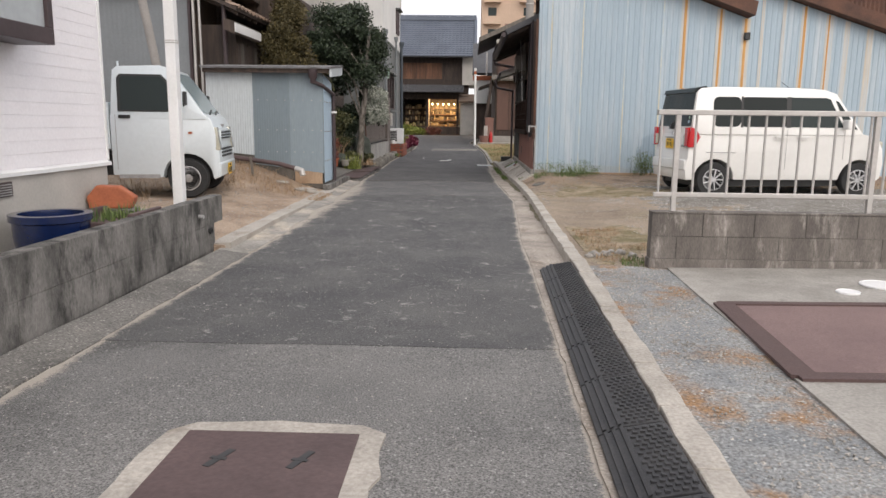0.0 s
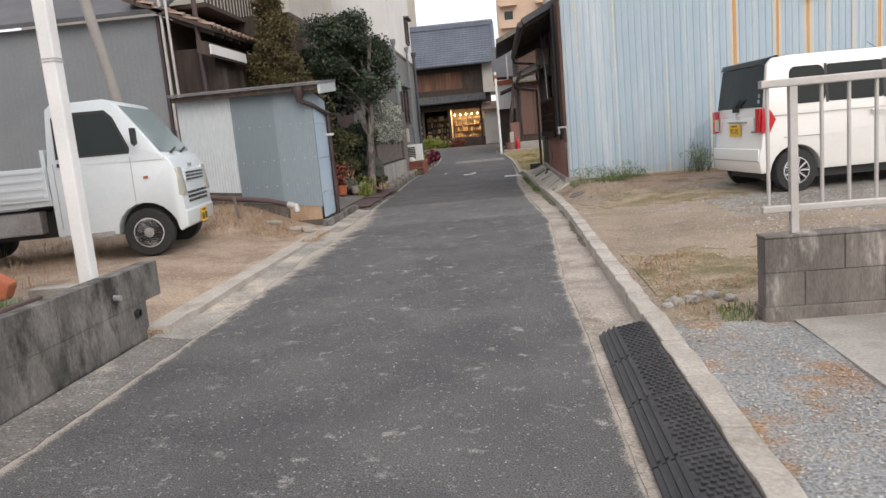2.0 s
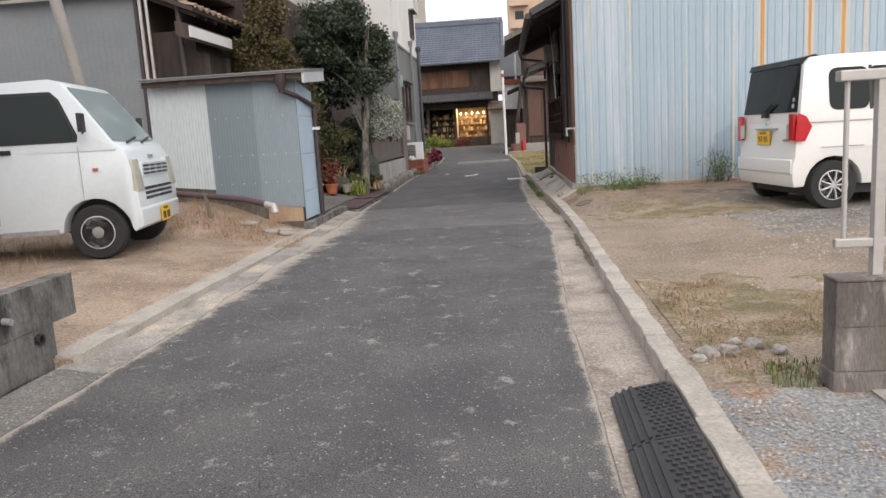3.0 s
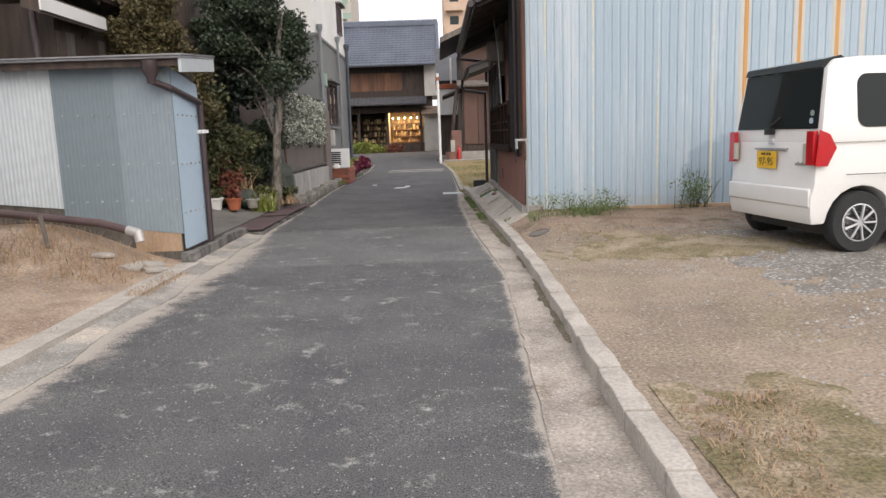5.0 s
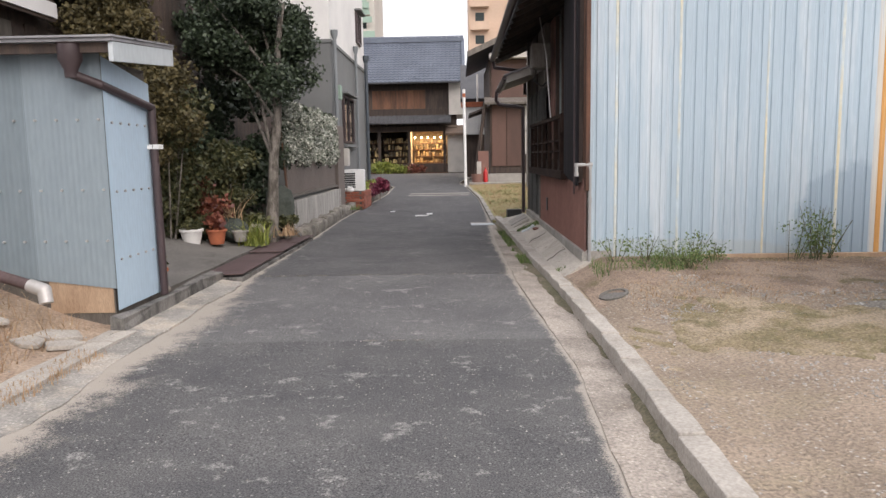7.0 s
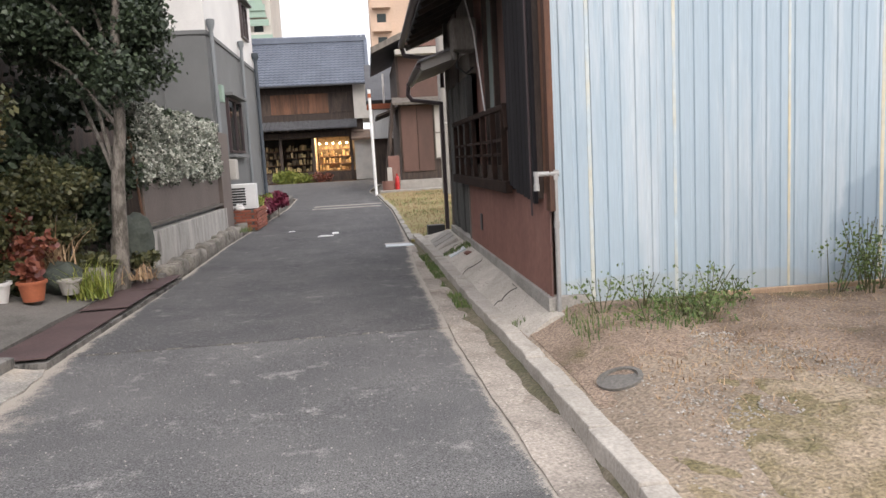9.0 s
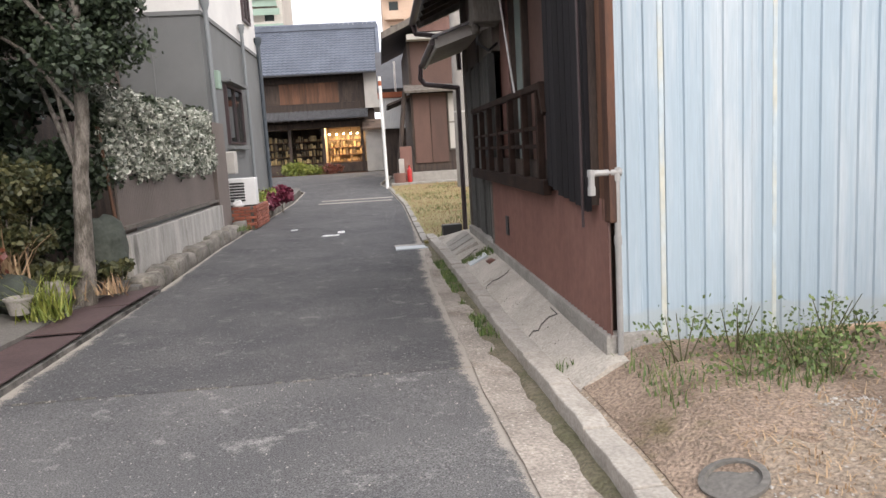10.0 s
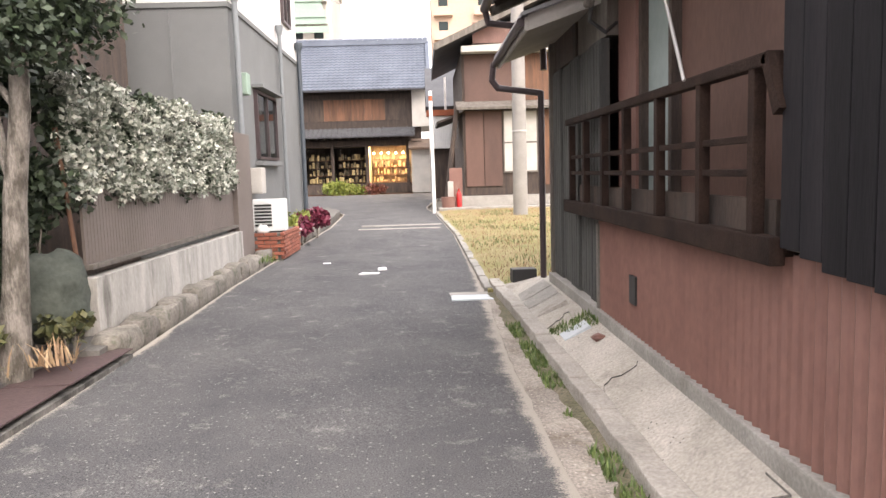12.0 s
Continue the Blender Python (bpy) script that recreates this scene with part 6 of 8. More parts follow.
def kei_van(m):
    t = thing("minivan", m, "small white boxy minivan parked on gravel", "car")
    W = 0.7375
    low = [(0.02, 0.27), (0.0, 0.36), (-0.01, 0.52), (0.02, 0.62), (0.035, 0.85), (0.05, 1.02)]
    low += [(2.90, 1.04), (3.10, 1.00), (3.27, 0.93), (3.36, 0.78), (3.395, 0.55), (3.37, 0.30), (3.25, 0.24)]
    low += arch_outline(0.22, (0.46, 2.92), 0.335, 0.28)
    bm = B()
    prism(bm, low, -W, W)
    for v in bm.verts:
        f = 1.0 - 0.035 * ease((0.45 - v.co.z) / 0.25)
        if v.co.x > 3.0:
            f -= 0.12 * ease((v.co.x - 3.0) / 0.4)
        if v.co.x < 0.08:
            f -= 0.05
        v.co.y *= f
    part("body", bm, M_CARWHITE, t, "glossy white lower body", smooth=True, bevel=0.022)

    def hw(z):
        return W - 0.004 - 0.085 * max(0.0, (z - 1.0) / 0.755)

    bm = B()
    prism(bm, [(0.045, 1.0), (0.09, 1.35), (0.13, 1.66), (0.20, 1.735), (0.45, 1.755), (1.8, 1.755), (2.25, 1.735), (2.47, 1.67), (2.70, 1.36), (2.97, 1.0)], -W, W)
    for v in bm.verts:
        v.co.y *= hw(v.co.z) / W
    part("cabin", bm, M_CARWHITE, t, "white roof and pillars", smooth=True, bevel=0.03)
    for s in (-1, 1):
        def side(u, v, o):
            return (u, s * (hw(v) + 0.002 + o), v)
        bm = B()
        skin(bm, rounded(0.40, 0.86, 1.13, 1.60, 0.09), side)
        part("rear_side_glass", bm, M_DARKGLASS, t, "dark privacy glass")
        bm = B()
        skin(bm, rounded(0.90, 1.62, 1.13, 1.60, 0.03), side)
        part("slide_door_glass", bm, M_DARKGLASS, t, "dark privacy glass")
        bm = B()
        skin(bm, [(1.70, 1.13), (2.60, 1.13), (2.36, 1.58), (2.28, 1.60), (1.70, 1.60)], side)
        part("front_door_glass", bm, M_CABGLASS, t, "clear greenish glass")
        bm = B()
        skin(bm, [(2.64, 1.12), (2.84, 1.10), (2.50, 1.54), (2.45, 1.56)], side)
        part("quarter_glass", bm, M_CABGLASS, t)
        bm = B()
        skin(bm, [(0.86, 1.12), (0.90, 1.12), (0.90, 1.61), (0.86, 1.61)], side, 0.003)
        skin(bm, [(1.62, 1.12), (1.70, 1.12), (1.70, 1.61), (1.62, 1.61)], side, 0.003)
        part("pillar_trim", bm, M_BLACKPL, t)
        for x0, x1 in ((0.90, 1.64), (1.68, 2.62)):
            bm = B()
            box(bm, x1, x1 + 0.005, s * (W - 0.004), s * (W + 0.001), 0.36 if x1 < 2 else 0.62, 1.10)
            part("door_gap", bm, M_STEEL_DULL, t)
        for x in (1.44, 1.82):
            bm = B()
            box(bm, x, x + 0.19, s * (W - 0.004), s * (W + 0.03), 0.96, 0.99)
            box(bm, x + 0.02, x + 0.17, s * (W - 0.004), s * (W + 0.004), 0.925, 0.96)
            part("door_handle", bm, M_CARWHITE, t, bevel=0.008)
        # thin black strip drawn for the shade line of the body crease
        bm = B()
        box(bm, 0.30, 0.80, s * (W - 0.003), s * (W + 0.0015), 0.715, 0.722)
        part("crease_shade_line", bm, M_BLACKPL, t)
        bm = B()
        box(bm, 2.56, 2.64, s * W, s * (W + 0.16), 1.10, 1.26)
        part("mirror", bm, M_CARWHITE, t, "white wing mirror", bevel=0.03)

        def tail(u, v, o):
            return (u, s * (W + 0.0 + o - 0.012 * ease((0.1 - u) / 0.1)), v)
        bm = B()
        skin(bm, [(0.0, 0.80), (0.11, 0.80), (0.19, 0.96), (0.12, 1.08), (0.03, 1.12)], tail, 0.008)
        box(bm, -0.012, 0.03, s * (W - 0.13) if s > 0 else -W + 0.03, s * (W - 0.03) if s > 0 else -W + 0.13, 0.81, 1.11)
        part("tail_light", bm, M_RED, t, "red tail light")
        bm = B()
        box(bm, -0.016, 0.02, s * (W - 0.17) if s > 0 else -W + 0.13, s * (W - 0.13) if s > 0 else -W + 0.17, 0.83, 1.0)
        part("reversing_light", bm, M_LENS, t)
        bm = B()
        box(bm, 3.18, 3.36, s * (W - 0.26) if s > 0 else -W + 0.08, s * (W - 0.08) if s > 0 else -W + 0.26, 0.72, 0.92)
        part("headlight", bm, M_LENS, t, bevel=0.04)

    def rear(u, v, o):
        x = 0.045 + (v - 1.0) * 0.125
        return (x - 0.003 - o, u, v)
    bm = B()
    skin(bm, [(-0.66, 1.13), (0.66, 1.13), (0.61, 1.66), (-0.61, 1.66)], rear, 0.006)
    part("rear_glass", bm, M_DARKGLASS, t, "dark rear window")
    bm = B()
    prism(bm, [(0.09, 1.67), (0.14, 1.66), (0.32, 1.745), (0.28, 1.768), (0.12, 1.735)], -0.61, 0.61)
    part("spoiler", bm, M_DARKGLASS, t, "dark roof spoiler", smooth=True)
    bm = B()
    beam(bm, (0.02, 0.05, 1.14), (0.035, -0.14, 1.24), 0.025, 0.02)
    box(bm, 0.0, 0.05, -0.02, 0.08, 1.08, 1.15)
    part("rear_wiper", bm, M_BLACKPL, t)
    bm = B()
    box(bm, 0.012, 0.05, -0.26, 0.26, 0.935, 0.955)
    part("tailgate_garnish", bm, M_STEEL_DULL, t)
    bm = B()
    box(bm, 0.015, 0.05, -0.035, 0.035, 0.99, 1.04)
    part("badge", bm, M_STEEL, t, bevel=0.008)
    bm = B()
    for i in range(5):
        box(bm, 0.022, 0.05, -0.42 - i * 0.032, -0.40 - i * 0.032, 0.80, 0.82 + 0.012 * (i % 2))
    part("name_badge", bm, M_STEEL_DULL, t)
    for z in (1.20, 1.27):
        bm = B()
        lathe(bm, [(0.028, 0), (0.028, -0.003), (0.001, -0.003)], (0.045 + (z - 1.0) * 0.125 - 0.009, -0.56, z), 14, "x")
        part("sticker", bm, M_NET if z > 1.22 else M_SHED_SIDE, t)
    bm = B()
    prism(bm, [(0.0, 0.42), (-0.022, 0.44), (-0.022, 0.585), (0.0, 0.60)], -0.68, 0.68)
    part("bumper", bm, M_CARWHITE, t, smooth=True, bevel=0.006)
    plate(t, pose(0.012, 0.04, 0.84), "97-95", "yellow number plate")

    def front(u, v, o):
        x = 2.97 - (v - 1.0) * 0.75
        return (x + 0.004 + o, u, v + 0.004)
    bm = B()
    skin(bm, [(-0.66, 1.06), (0.66, 1.06), (0.58, 1.60), (-0.58, 1.60)], front, 0.004)
    part("windscreen", bm, M_CABGLASS, t)
    bm = B()
    rod(bm, (2.3, 0.3, 1.74), (2.05, 0.3, 1.90), 0.004, seg=6)
    part("aerial", bm, M_BLACKPL, t)
    bm = B()
    box(bm, 0.2, 3.2, -0.6, 0.6, 0.17, 0.34)
    part("underbody", bm, M_BLACKPL, t)
    for x in (0.46, 2.92):
        for s in (-1, 1):
            wheel(t, x, s * (W - 0.085), 0.282, 0.155, s, 9, M_STEEL, 0.16)
    return t


def kei_truck(m):
    t = thing("pickup_truck", m, "small white cab-over pickup truck parked on earth", "truck")
    W = 0.7375
    nose = [(3.235, 1.13), (3.29, 1.06), (3.345, 0.90), (3.372, 0.62), (3.378, 0.45), (3.36, 0.30), (3.30, 0.25)]
    def hw(z):
        return W - 0.003 - 0.095 * max(0.0, (z - 1.10) / 0.70)

    low = [(1.96, 0.32), (1.96, 1.13)] + nose + arch_outline(0.28, (2.95,), 0.33, 0.285)
    bm = B()
    prism(bm, low, -W, W)
    for v in bm.verts:
        v.co.y *= 1 - (0.07 * ease((v.co.x - 3.2) / 0.15)) - 0.02 * ease((0.5 - v.co.z) / 0.2)
    part("lower_cab", bm, M_TRUCKWHITE, t, "white lower cab", smooth=True, bevel=0.02)
    bm = B()
    prism(bm, [(1.965, 1.08), (2.0, 1.73), (2.06, 1.785), (2.62, 1.805), (2.74, 1.765), (2.97, 1.46), (3.18, 1.165), (3.225, 1.12), (3.225, 1.08)], -W, W)
    for v in bm.verts:
        v.co.y *= hw(v.co.z) / W
    part("cab", bm, M_TRUCKWHITE, t, "white cab roof and pillars", smooth=True, bevel=0.028)
    for s in (-1, 1):
        def side(u, v, o):
            return (u, s * (hw(v) + 0.002 + o), v)
        bm = B()
        skin(bm, [(2.07, 1.18), (2.86, 1.18), (2.87, 1.24), (2.72, 1.60), (2.64, 1.68), (2.10, 1.68), (2.06, 1.63)], side)
        part("door_glass", bm, M_BLACKPL, t, "black window seal")
        bm = B()
        skin(bm, [(2.11, 1.205), (2.82, 1.205), (2.83, 1.25), (2.69, 1.58), (2.62, 1.65), (2.13, 1.65), (2.10, 1.62)], side, 0.007)
        part("side_window", bm, M_CABGLASS, t, "clear side window")
        bm = B()
        box(bm, 2.08, 2.23, s * (W - 0.01), s * (W + 0.022), 1.09, 1.135)
        part("door_handle", bm, M_BLACKPL, t, bevel=0.008)
        bm = B()
        box(bm, 2.98, 3.03, s * (W - 0.01), s * (W + 0.008), 0.885, 0.915)
        part("side_repeater", bm, M_TERRA, t)
        bm = B()
        box(bm, 2.030, 2.035, s * (W - 0.004), s * (W + 0.0012), 0.40, 1.14)
        part("door_gap", bm, M_STEEL_DULL, t)
        bm = B()
        box(bm, 2.86, 2.865, s * (W - 0.004), s * (W + 0.0012), 0.62, 1.14)
        part("door_gap", bm, M_STEEL_DULL, t)
        bm = B()
        box(bm, 2.04, 2.58, s * (W - 0.02), s * (W - 0.004), 0.275, 0.33)
        part("sill_panel", bm, M_STEEL_DULL, t, bevel=0.006)
        bm = B()
        beam(bm, (2.93, s * (W + 0.01), 1.26), (2.99, s * (W + 0.09), 1.30), 0.02, 0.02)
        box(bm, 2.96, 3.0, s * (W + 0.08), s * (W + 0.20), 1.27, 1.45)
        part("mirror", bm, M_BLACKPL, t, "black door mirror", bevel=0.012)
        a, b = (W - 0.26, W - 0.045) if s > 0 else (-W + 0.045, -W + 0.26)
        bm = B()
        prism(bm, [(3.20, 0.66), (3.385, 0.66), (3.345, 0.98), (3.20, 0.98)], a, b)
        part("headlight", bm, M_LENS, t, "yellowed headlight", smooth=True, bevel=0.015)
        bm = B()
        box(bm, 0.0, 1.93, s * (W - 0.035), s * W, 0.74, 1.11)
        for z in (0.78, 0.87, 0.96, 1.05):
            box(bm, 0.03, 1.90, s * (W - 0.03), s * (W + 0.012), z, z + 0.035)
        part("side_gate", bm, M_TRUCKWHITE, t, "white ribbed drop side", bevel=0.005)
        bm = B()
        box(bm, 1.15, 1.75, s * 0.42, s * 0.62, 0.36, 0.62)
        part("fuel_box", bm, M_STEEL_DULL, t, "dull grey fuel tank box", bevel=0.02)
    bm = B()
    box(bm, 0.0, 1.95, -W + 0.03, W - 0.03, 0.68, 0.75)
    part("bed", bm, M_TRUCKWHITE, t)
    bm = B()
    box(bm, -0.03, 0.0, -W, W, 0.74, 1.11)
    part("tail_gate", bm, M_TRUCKWHITE, t, bevel=0.006)
    bm = B()
    box(bm, 1.90, 1.945, -W + 0.03, W - 0.03, 0.75, 1.30)
    part("headboard", bm, M_TRUCKWHITE, t)
    for s in (-1, 1):
        bm = B()
        rod(bm, (2.03, s * 0.45, 1.74), (2.03, s * 0.45, 1.86), 0.014, seg=8)
        part("roof_hook", bm, M_TRUCKWHITE, t)
    bm = B()
    box(bm, 2.60, 3.29, -0.56, 0.56, 0.27, 0.60)
    part("wheel_well", bm, M_BLACKPL, t)

    def front(u, v, o):
        x = lerp([(1.12, 3.225), (1.165, 3.18), (1.46, 2.97), (1.765, 2.74)], v)
        return (x + 0.006 + o, u, v)
    bm = B()
    skin(bm, [(-0.65, 1.175), (0.65, 1.175), (0.615, 1.46), (0.575, 1.725), (-0.575, 1.725), (-0.615, 1.46)], front, 0.006)
    part("windscreen", bm, M_WINDSCREEN_SKY, t, "sloping windscreen", smooth=True)
    for y in (-0.35, 0.12):
        bm = B()
        beam(bm, (3.215, y, 1.155), (3.165, y + 0.42, 1.215), 0.02, 0.015)
        part("wiper", bm, M_BLACKPL, t)
    g = part("grille", (lambda b: (box(b, 3.33, 3.367, -0.45, 0.45, 0.80, 0.94), b)[-1])(B()), M_TRUCKWHITE, t)
    for z in (0.815, 0.855, 0.895):
        bm = B()
        for y in (-0.42, -0.2, 0.02, 0.24):
            box(bm, 3.36, 3.372, y, y + 0.18, z, z + 0.022)
        part("grille_slot", bm, M_BLACKPL, g)
    for z in (0.56, 0.61, 0.66):
        bm = B()
        for y in (-0.45, -0.21, 0.03, 0.27):
            box(bm, 3.37, 3.382, y, y + 0.2, z, z + 0.028)
        part("intake_slot", bm, M_BLACKPL, t)
    bm = B()
    box(bm, 3.29, 3.335, -0.06, 0.06, 0.985, 1.02)
    part("badge", bm, M_STEEL_DULL, t, bevel=0.006)
    bm = B()
    prism(bm, [(3.30, 0.27), (3.385, 0.30), (3.392, 0.47), (3.37, 0.50), (3.30, 0.50)], -0.68, 0.68)
    part("bumper", bm, M_TRUCKWHITE, t, smooth=True, bevel=0.012)
    plate(t, pose(3.398, 0.08, 0.37, 0, 0, 180), "", "yellow number plate")
    bm = B()
    box(bm, 0.1, 3.1, -0.45, 0.45, 0.30, 0.60)
    part("chassis", bm, M_BLACKPL, t)
    for x in (0.60, 2.95):
        for s in (-1, 1):
            wheel(t, x, s * (W - 0.08), 0.275, 0.15, s, 0, M_STEEL_DULL, 0.22)
    return t


kei_van(pose(3.28, 13.55, 0.20, 0, 0, 7))
kei_truck(pose(-7.394, 11.707, 0.22, 0, 0, 10) @ Matrix.Scale(1.05, 4))

# ---- garden side ----
def tree(x, y, z0, h, r, blobs, mat_, size, label, seed, lean=(0, 0), limbs=7):
    t = thing("tree", pose(x, y, z0), label, "tree")
    rng = random.Random(seed)
    bm = B()
    pts = [Vector((lean[0] * k / 6 + rng.uniform(-0.03, 0.03), lean[1] * k / 6 + rng.uniform(-0.03, 0.03), h * k / 6)) for k in range(7)]
    pts[0] = Vector((0, 0, -0.1))
    for k in range(6):
        rod(bm, pts[k], pts[k + 1] + (pts[k + 1] - pts[k]) * 0.05, r * (1.25 if k == 0 else 1 - 0.10 * k), r * (1 - 0.10 * (k + 1)), 12)
    for k in range(limbs):
        b = pts[2 + k % 4]
        c, rad, _ = blobs[k % len(blobs)]
        e = Vector(c) - Vector((x, y, z0)) + Vector((rng.uniform(-0.3, 0.3), rng.uniform(-0.3, 0.3), rng.uniform(-0.1, 0.3)))
        mid = b.lerp(e, 0.5) + Vector((rng.uniform(-0.1, 0.1), rng.uniform(-0.1, 0.1), 0.08))
        rod(bm, b, mid, r * 0.30, r * 0.20, 8)
        rod(bm, mid, e, r * 0.20, r * 0.07, 8)
    part("trunk", bm, M_BARK, t, "mottled grey-brown trunk with limbs", smooth=True)
    ob = new("crown", leaves([((c[0] - x, c[1] - y, c[2] - z0), rr, n) for c, rr, n in blobs], size, mat_, "crown", seed=seed))
    ob.parent = t
    return t


rg = random.Random(4)
def clumps(c, R, k, r, n):
    """Smaller blobs scattered in a larger one, for an uneven outline."""
    out = []
    for _ in range(k):
        d = Vector((rg.gauss(0, 1), rg.gauss(0, 1), rg.gauss(0, 1))).normalized() * (rg.random() ** 0.5)
        s = rg.uniform(0.6, 1.3)
        out.append(((c[0] + d.x * R[0], c[1] + d.y * R[1], c[2] + d.z * R[2]), (r * s, r * s, r * s * 0.75), int(n * s)))
    return out


tree(-2.95, 19.73, 0.25, 3.4, 0.092, clumps((-3.30, 19.9, 3.35), (0.85, 0.95, 0.85), 38, 0.36, 1500) + clumps((-2.75, 19.9, 2.55), (0.55, 0.5, 0.3), 10, 0.32, 420), M_LEAF, 0.040, "broadleaf evergreen garden tree with a slim pale trunk", 21, (0.30, 0.1))
tree(-4.35, 18.2, 0.4, 4.2, 0.10, clumps((-4.35, 18.2, 2.9), (0.50, 0.48, 0.55), 16, 0.30, 1000) + clumps((-4.35, 18.2, 3.6), (0.40, 0.38, 0.5), 14, 0.27, 1000) + clumps((-4.35, 18.2, 4.4), (0.20, 0.20, 0.5), 9, 0.22, 700) + clumps((-4.0, 18.2, 1.9), (0.42, 0.4, 0.9), 22, 0.26, 700), M_CYPRESS, 0.036, "brownish green conifer behind the shed", 22, limbs=9)
tree(-5.0, 21.5, 0.3, 2.6, 0.09, clumps((-4.9, 21.6, 2.3), (1.2, 0.9, 0.9), 30, 0.45, 620), M_LEAF, 0.07, "dark evergreen tree deeper in the garden", 23)

for c, R, k, r, n, mt, lab, s, sz in (
        ((-4.2, 18.9, 1.0), (0.55, 0.45, 0.65), 24, 0.26, 520, M_SHRUB, "dark green garden shrub beside the shed", 31, 0.042),
        ((-3.55, 19.6, 1.05), (0.45, 0.4, 0.55), 24, 0.24, 520, M_SHRUB, "green and bronze nandina shrub under the tree", 32, 0.038),
        ((-3.8, 19.2, 0.8), (0.35, 0.3, 0.35), 8, 0.2, 200, M_SHRUB_RED, "reddish nandina shrub among green ones", 33, 0.042),
        ((-4.6, 19.8, 1.6), (0.7, 0.6, 0.7), 26, 0.34, 420, M_LEAF, "dense dark shrub against the old house", 34, 0.06),
        ((-3.15, 19.6, 0.5), (0.3, 0.25, 0.12), 8, 0.14, 120, M_SHRUB, "low leafy plants round the tree foot", 36, 0.05),
        ((-4.0, 18.5, 1.9), (0.5, 0.4, 0.4), 14, 0.3, 420, M_SHRUB, "dark leafy boughs behind the shed corner", 37, 0.045),
        ((-3.95, 18.9, 0.5), (0.5, 0.2, 0.22), 18, 0.17, 320, M_SHRUB, "low bronze-green plants along the garden's edge", 39, 0.04),
        ((-4.15, 18.6, 0.9), (0.3, 0.25, 0.5), 12, 0.22, 380, M_SHRUB, "feathery bronze shrub beside the shed", 40, 0.035),
        ((-2.78, 20.12, 0.42), (0.12, 0.2, 0.1), 6, 0.12, 90, M_SHRUB, "low leafy plant before the garden rock", 38, 0.045),
        ((-3.3, 20.5, 1.3), (0.4, 0.3, 0.6), 16, 0.24, 380, M_LEAF, "dark shrub behind the garden rock", 35, 0.045)):
    me = leaves(clumps(c, R, k, r, n), sz, mt, "shrub", seed=s)
    o = tagged(new("shrub", me), lab, "shrub", "garden shrubs")
    for i in range(6):
        a = i * 1.05
        bm = B()
        rod(bm, (c[0] + 0.05 * math.cos(a), c[1] + 0.05 * math.sin(a), 0.15), (c[0] + R[0] * 0.6 * math.cos(a), c[1] + R[1] * 0.6 * math.sin(a), c[2]), 0.014, 0.006, 6)
        part("stem", bm, M_BARK, o)
# spiky plants
def tuft(name, x, y, z, n, h, w, spread, mt, label, seed):
    rng = random.Random(seed)
    sp_ = [(x + rng.gauss(0, spread), y + rng.gauss(0, spread), z, rng.uniform(0.6, 1.2)) for _ in range(n)]
    return tagged(new(name, blades(sp_, h, w, mt, name, seed, 1.3)), label, "plant", kind="stuff")


tuft("leafy_clump", -2.98, 19.0, 0.2, 150, 0.34, 0.016, 0.09, M_YGREEN, "bright green strappy clump by the gutter cover", 41)
tuft("leafy_clump", -3.45, 19.35, 0.5, 60, 0.5, 0.02, 0.08, M_STRAW, "pale variegated strappy leaves in the garden", 42)
tuft("leafy_clump", -2.75, 19.75, 0.25, 50, 0.18, 0.02, 0.12, M_STRAW, "pale leafy plant at the tree foot", 43)


def pot(name, x, y, z, r, h, mt, label, plant=None, rim=True):
    t = thing(name, pose(x, y, z), label, "flower pot")
    bm = B()
    prof = [(0.0, 0), (r * 0.72, 0), (r * 0.96, h * 0.85)] + ([(r * 1.08, h * 0.86), (r * 1.08, h)] if rim else [(r, h)]) + [(r * 0.9, h), (r * 0.86, h * 0.86), (0.0, h * 0.84)]
    lathe(bm, prof, (0, 0, 0), 24)
    part("pot", bm, mt, t, smooth=True)
    if plant:
        pm, sz, n, ph = plant
        o = new("foliage", leaves([((0, 0, h + ph * 0.45), (r * 0.95, r * 0.95, ph * 0.5), n)], sz, pm, "foliage", seed=int(x * 100) % 97 + 3))
        o.parent = t
    return t


pot("flower_pot", -3.70, 18.50, 0.26, 0.15, 0.22, M_WHITEPL, "white round plant pot on the concrete", (M_SHRUB, 0.05, 120, 0.12))
pot("flower_pot", -3.40, 18.62, 0.26, 0.13, 0.20, M_TERRA, "terracotta pot with reddish leaves", (M_SHRUB_RED, 0.06, 160, 0.22))
pot("flower_pot", -3.74, 19.02, 0.34, 0.22, 0.20, M_TERRA, "wide terracotta pot behind the white one", (M_SHRUB, 0.05, 80, 0.12))
pot("flower_pot", -3.16, 18.9, 0.26, 0.11, 0.15, M_CONC, "small grey pot beside the terracotta pot")
pot("flower_pot", -2.98, 15.60, 0.18, 0.11, 0.2, M_TERRA, "small terracotta pot by the shed downpipe", (M_SHRUB, 0.05, 90, 0.16))


def rock(x, y, z, r, label, seed, mt=M_ROCK, flat=0.9):
    bm = B()
    bmesh.ops.create_icosphere(bm, subdivisions=3, radius=r)
    for v in bm.verts:
        n_ = v.co.normalized()
        v.co *= 1 + 0.45 * noise.noise(n_ * 1.7 + Vector((seed, 0, 0))) + 0.08 * noise.noise(n_ * 6 + Vector((seed, 3, 0)))
        v.co.z *= flat
    o = part("rock", bm, mt, None, smooth="all", m=pose(x, y, z))
    return tagged(o, label, "rock")


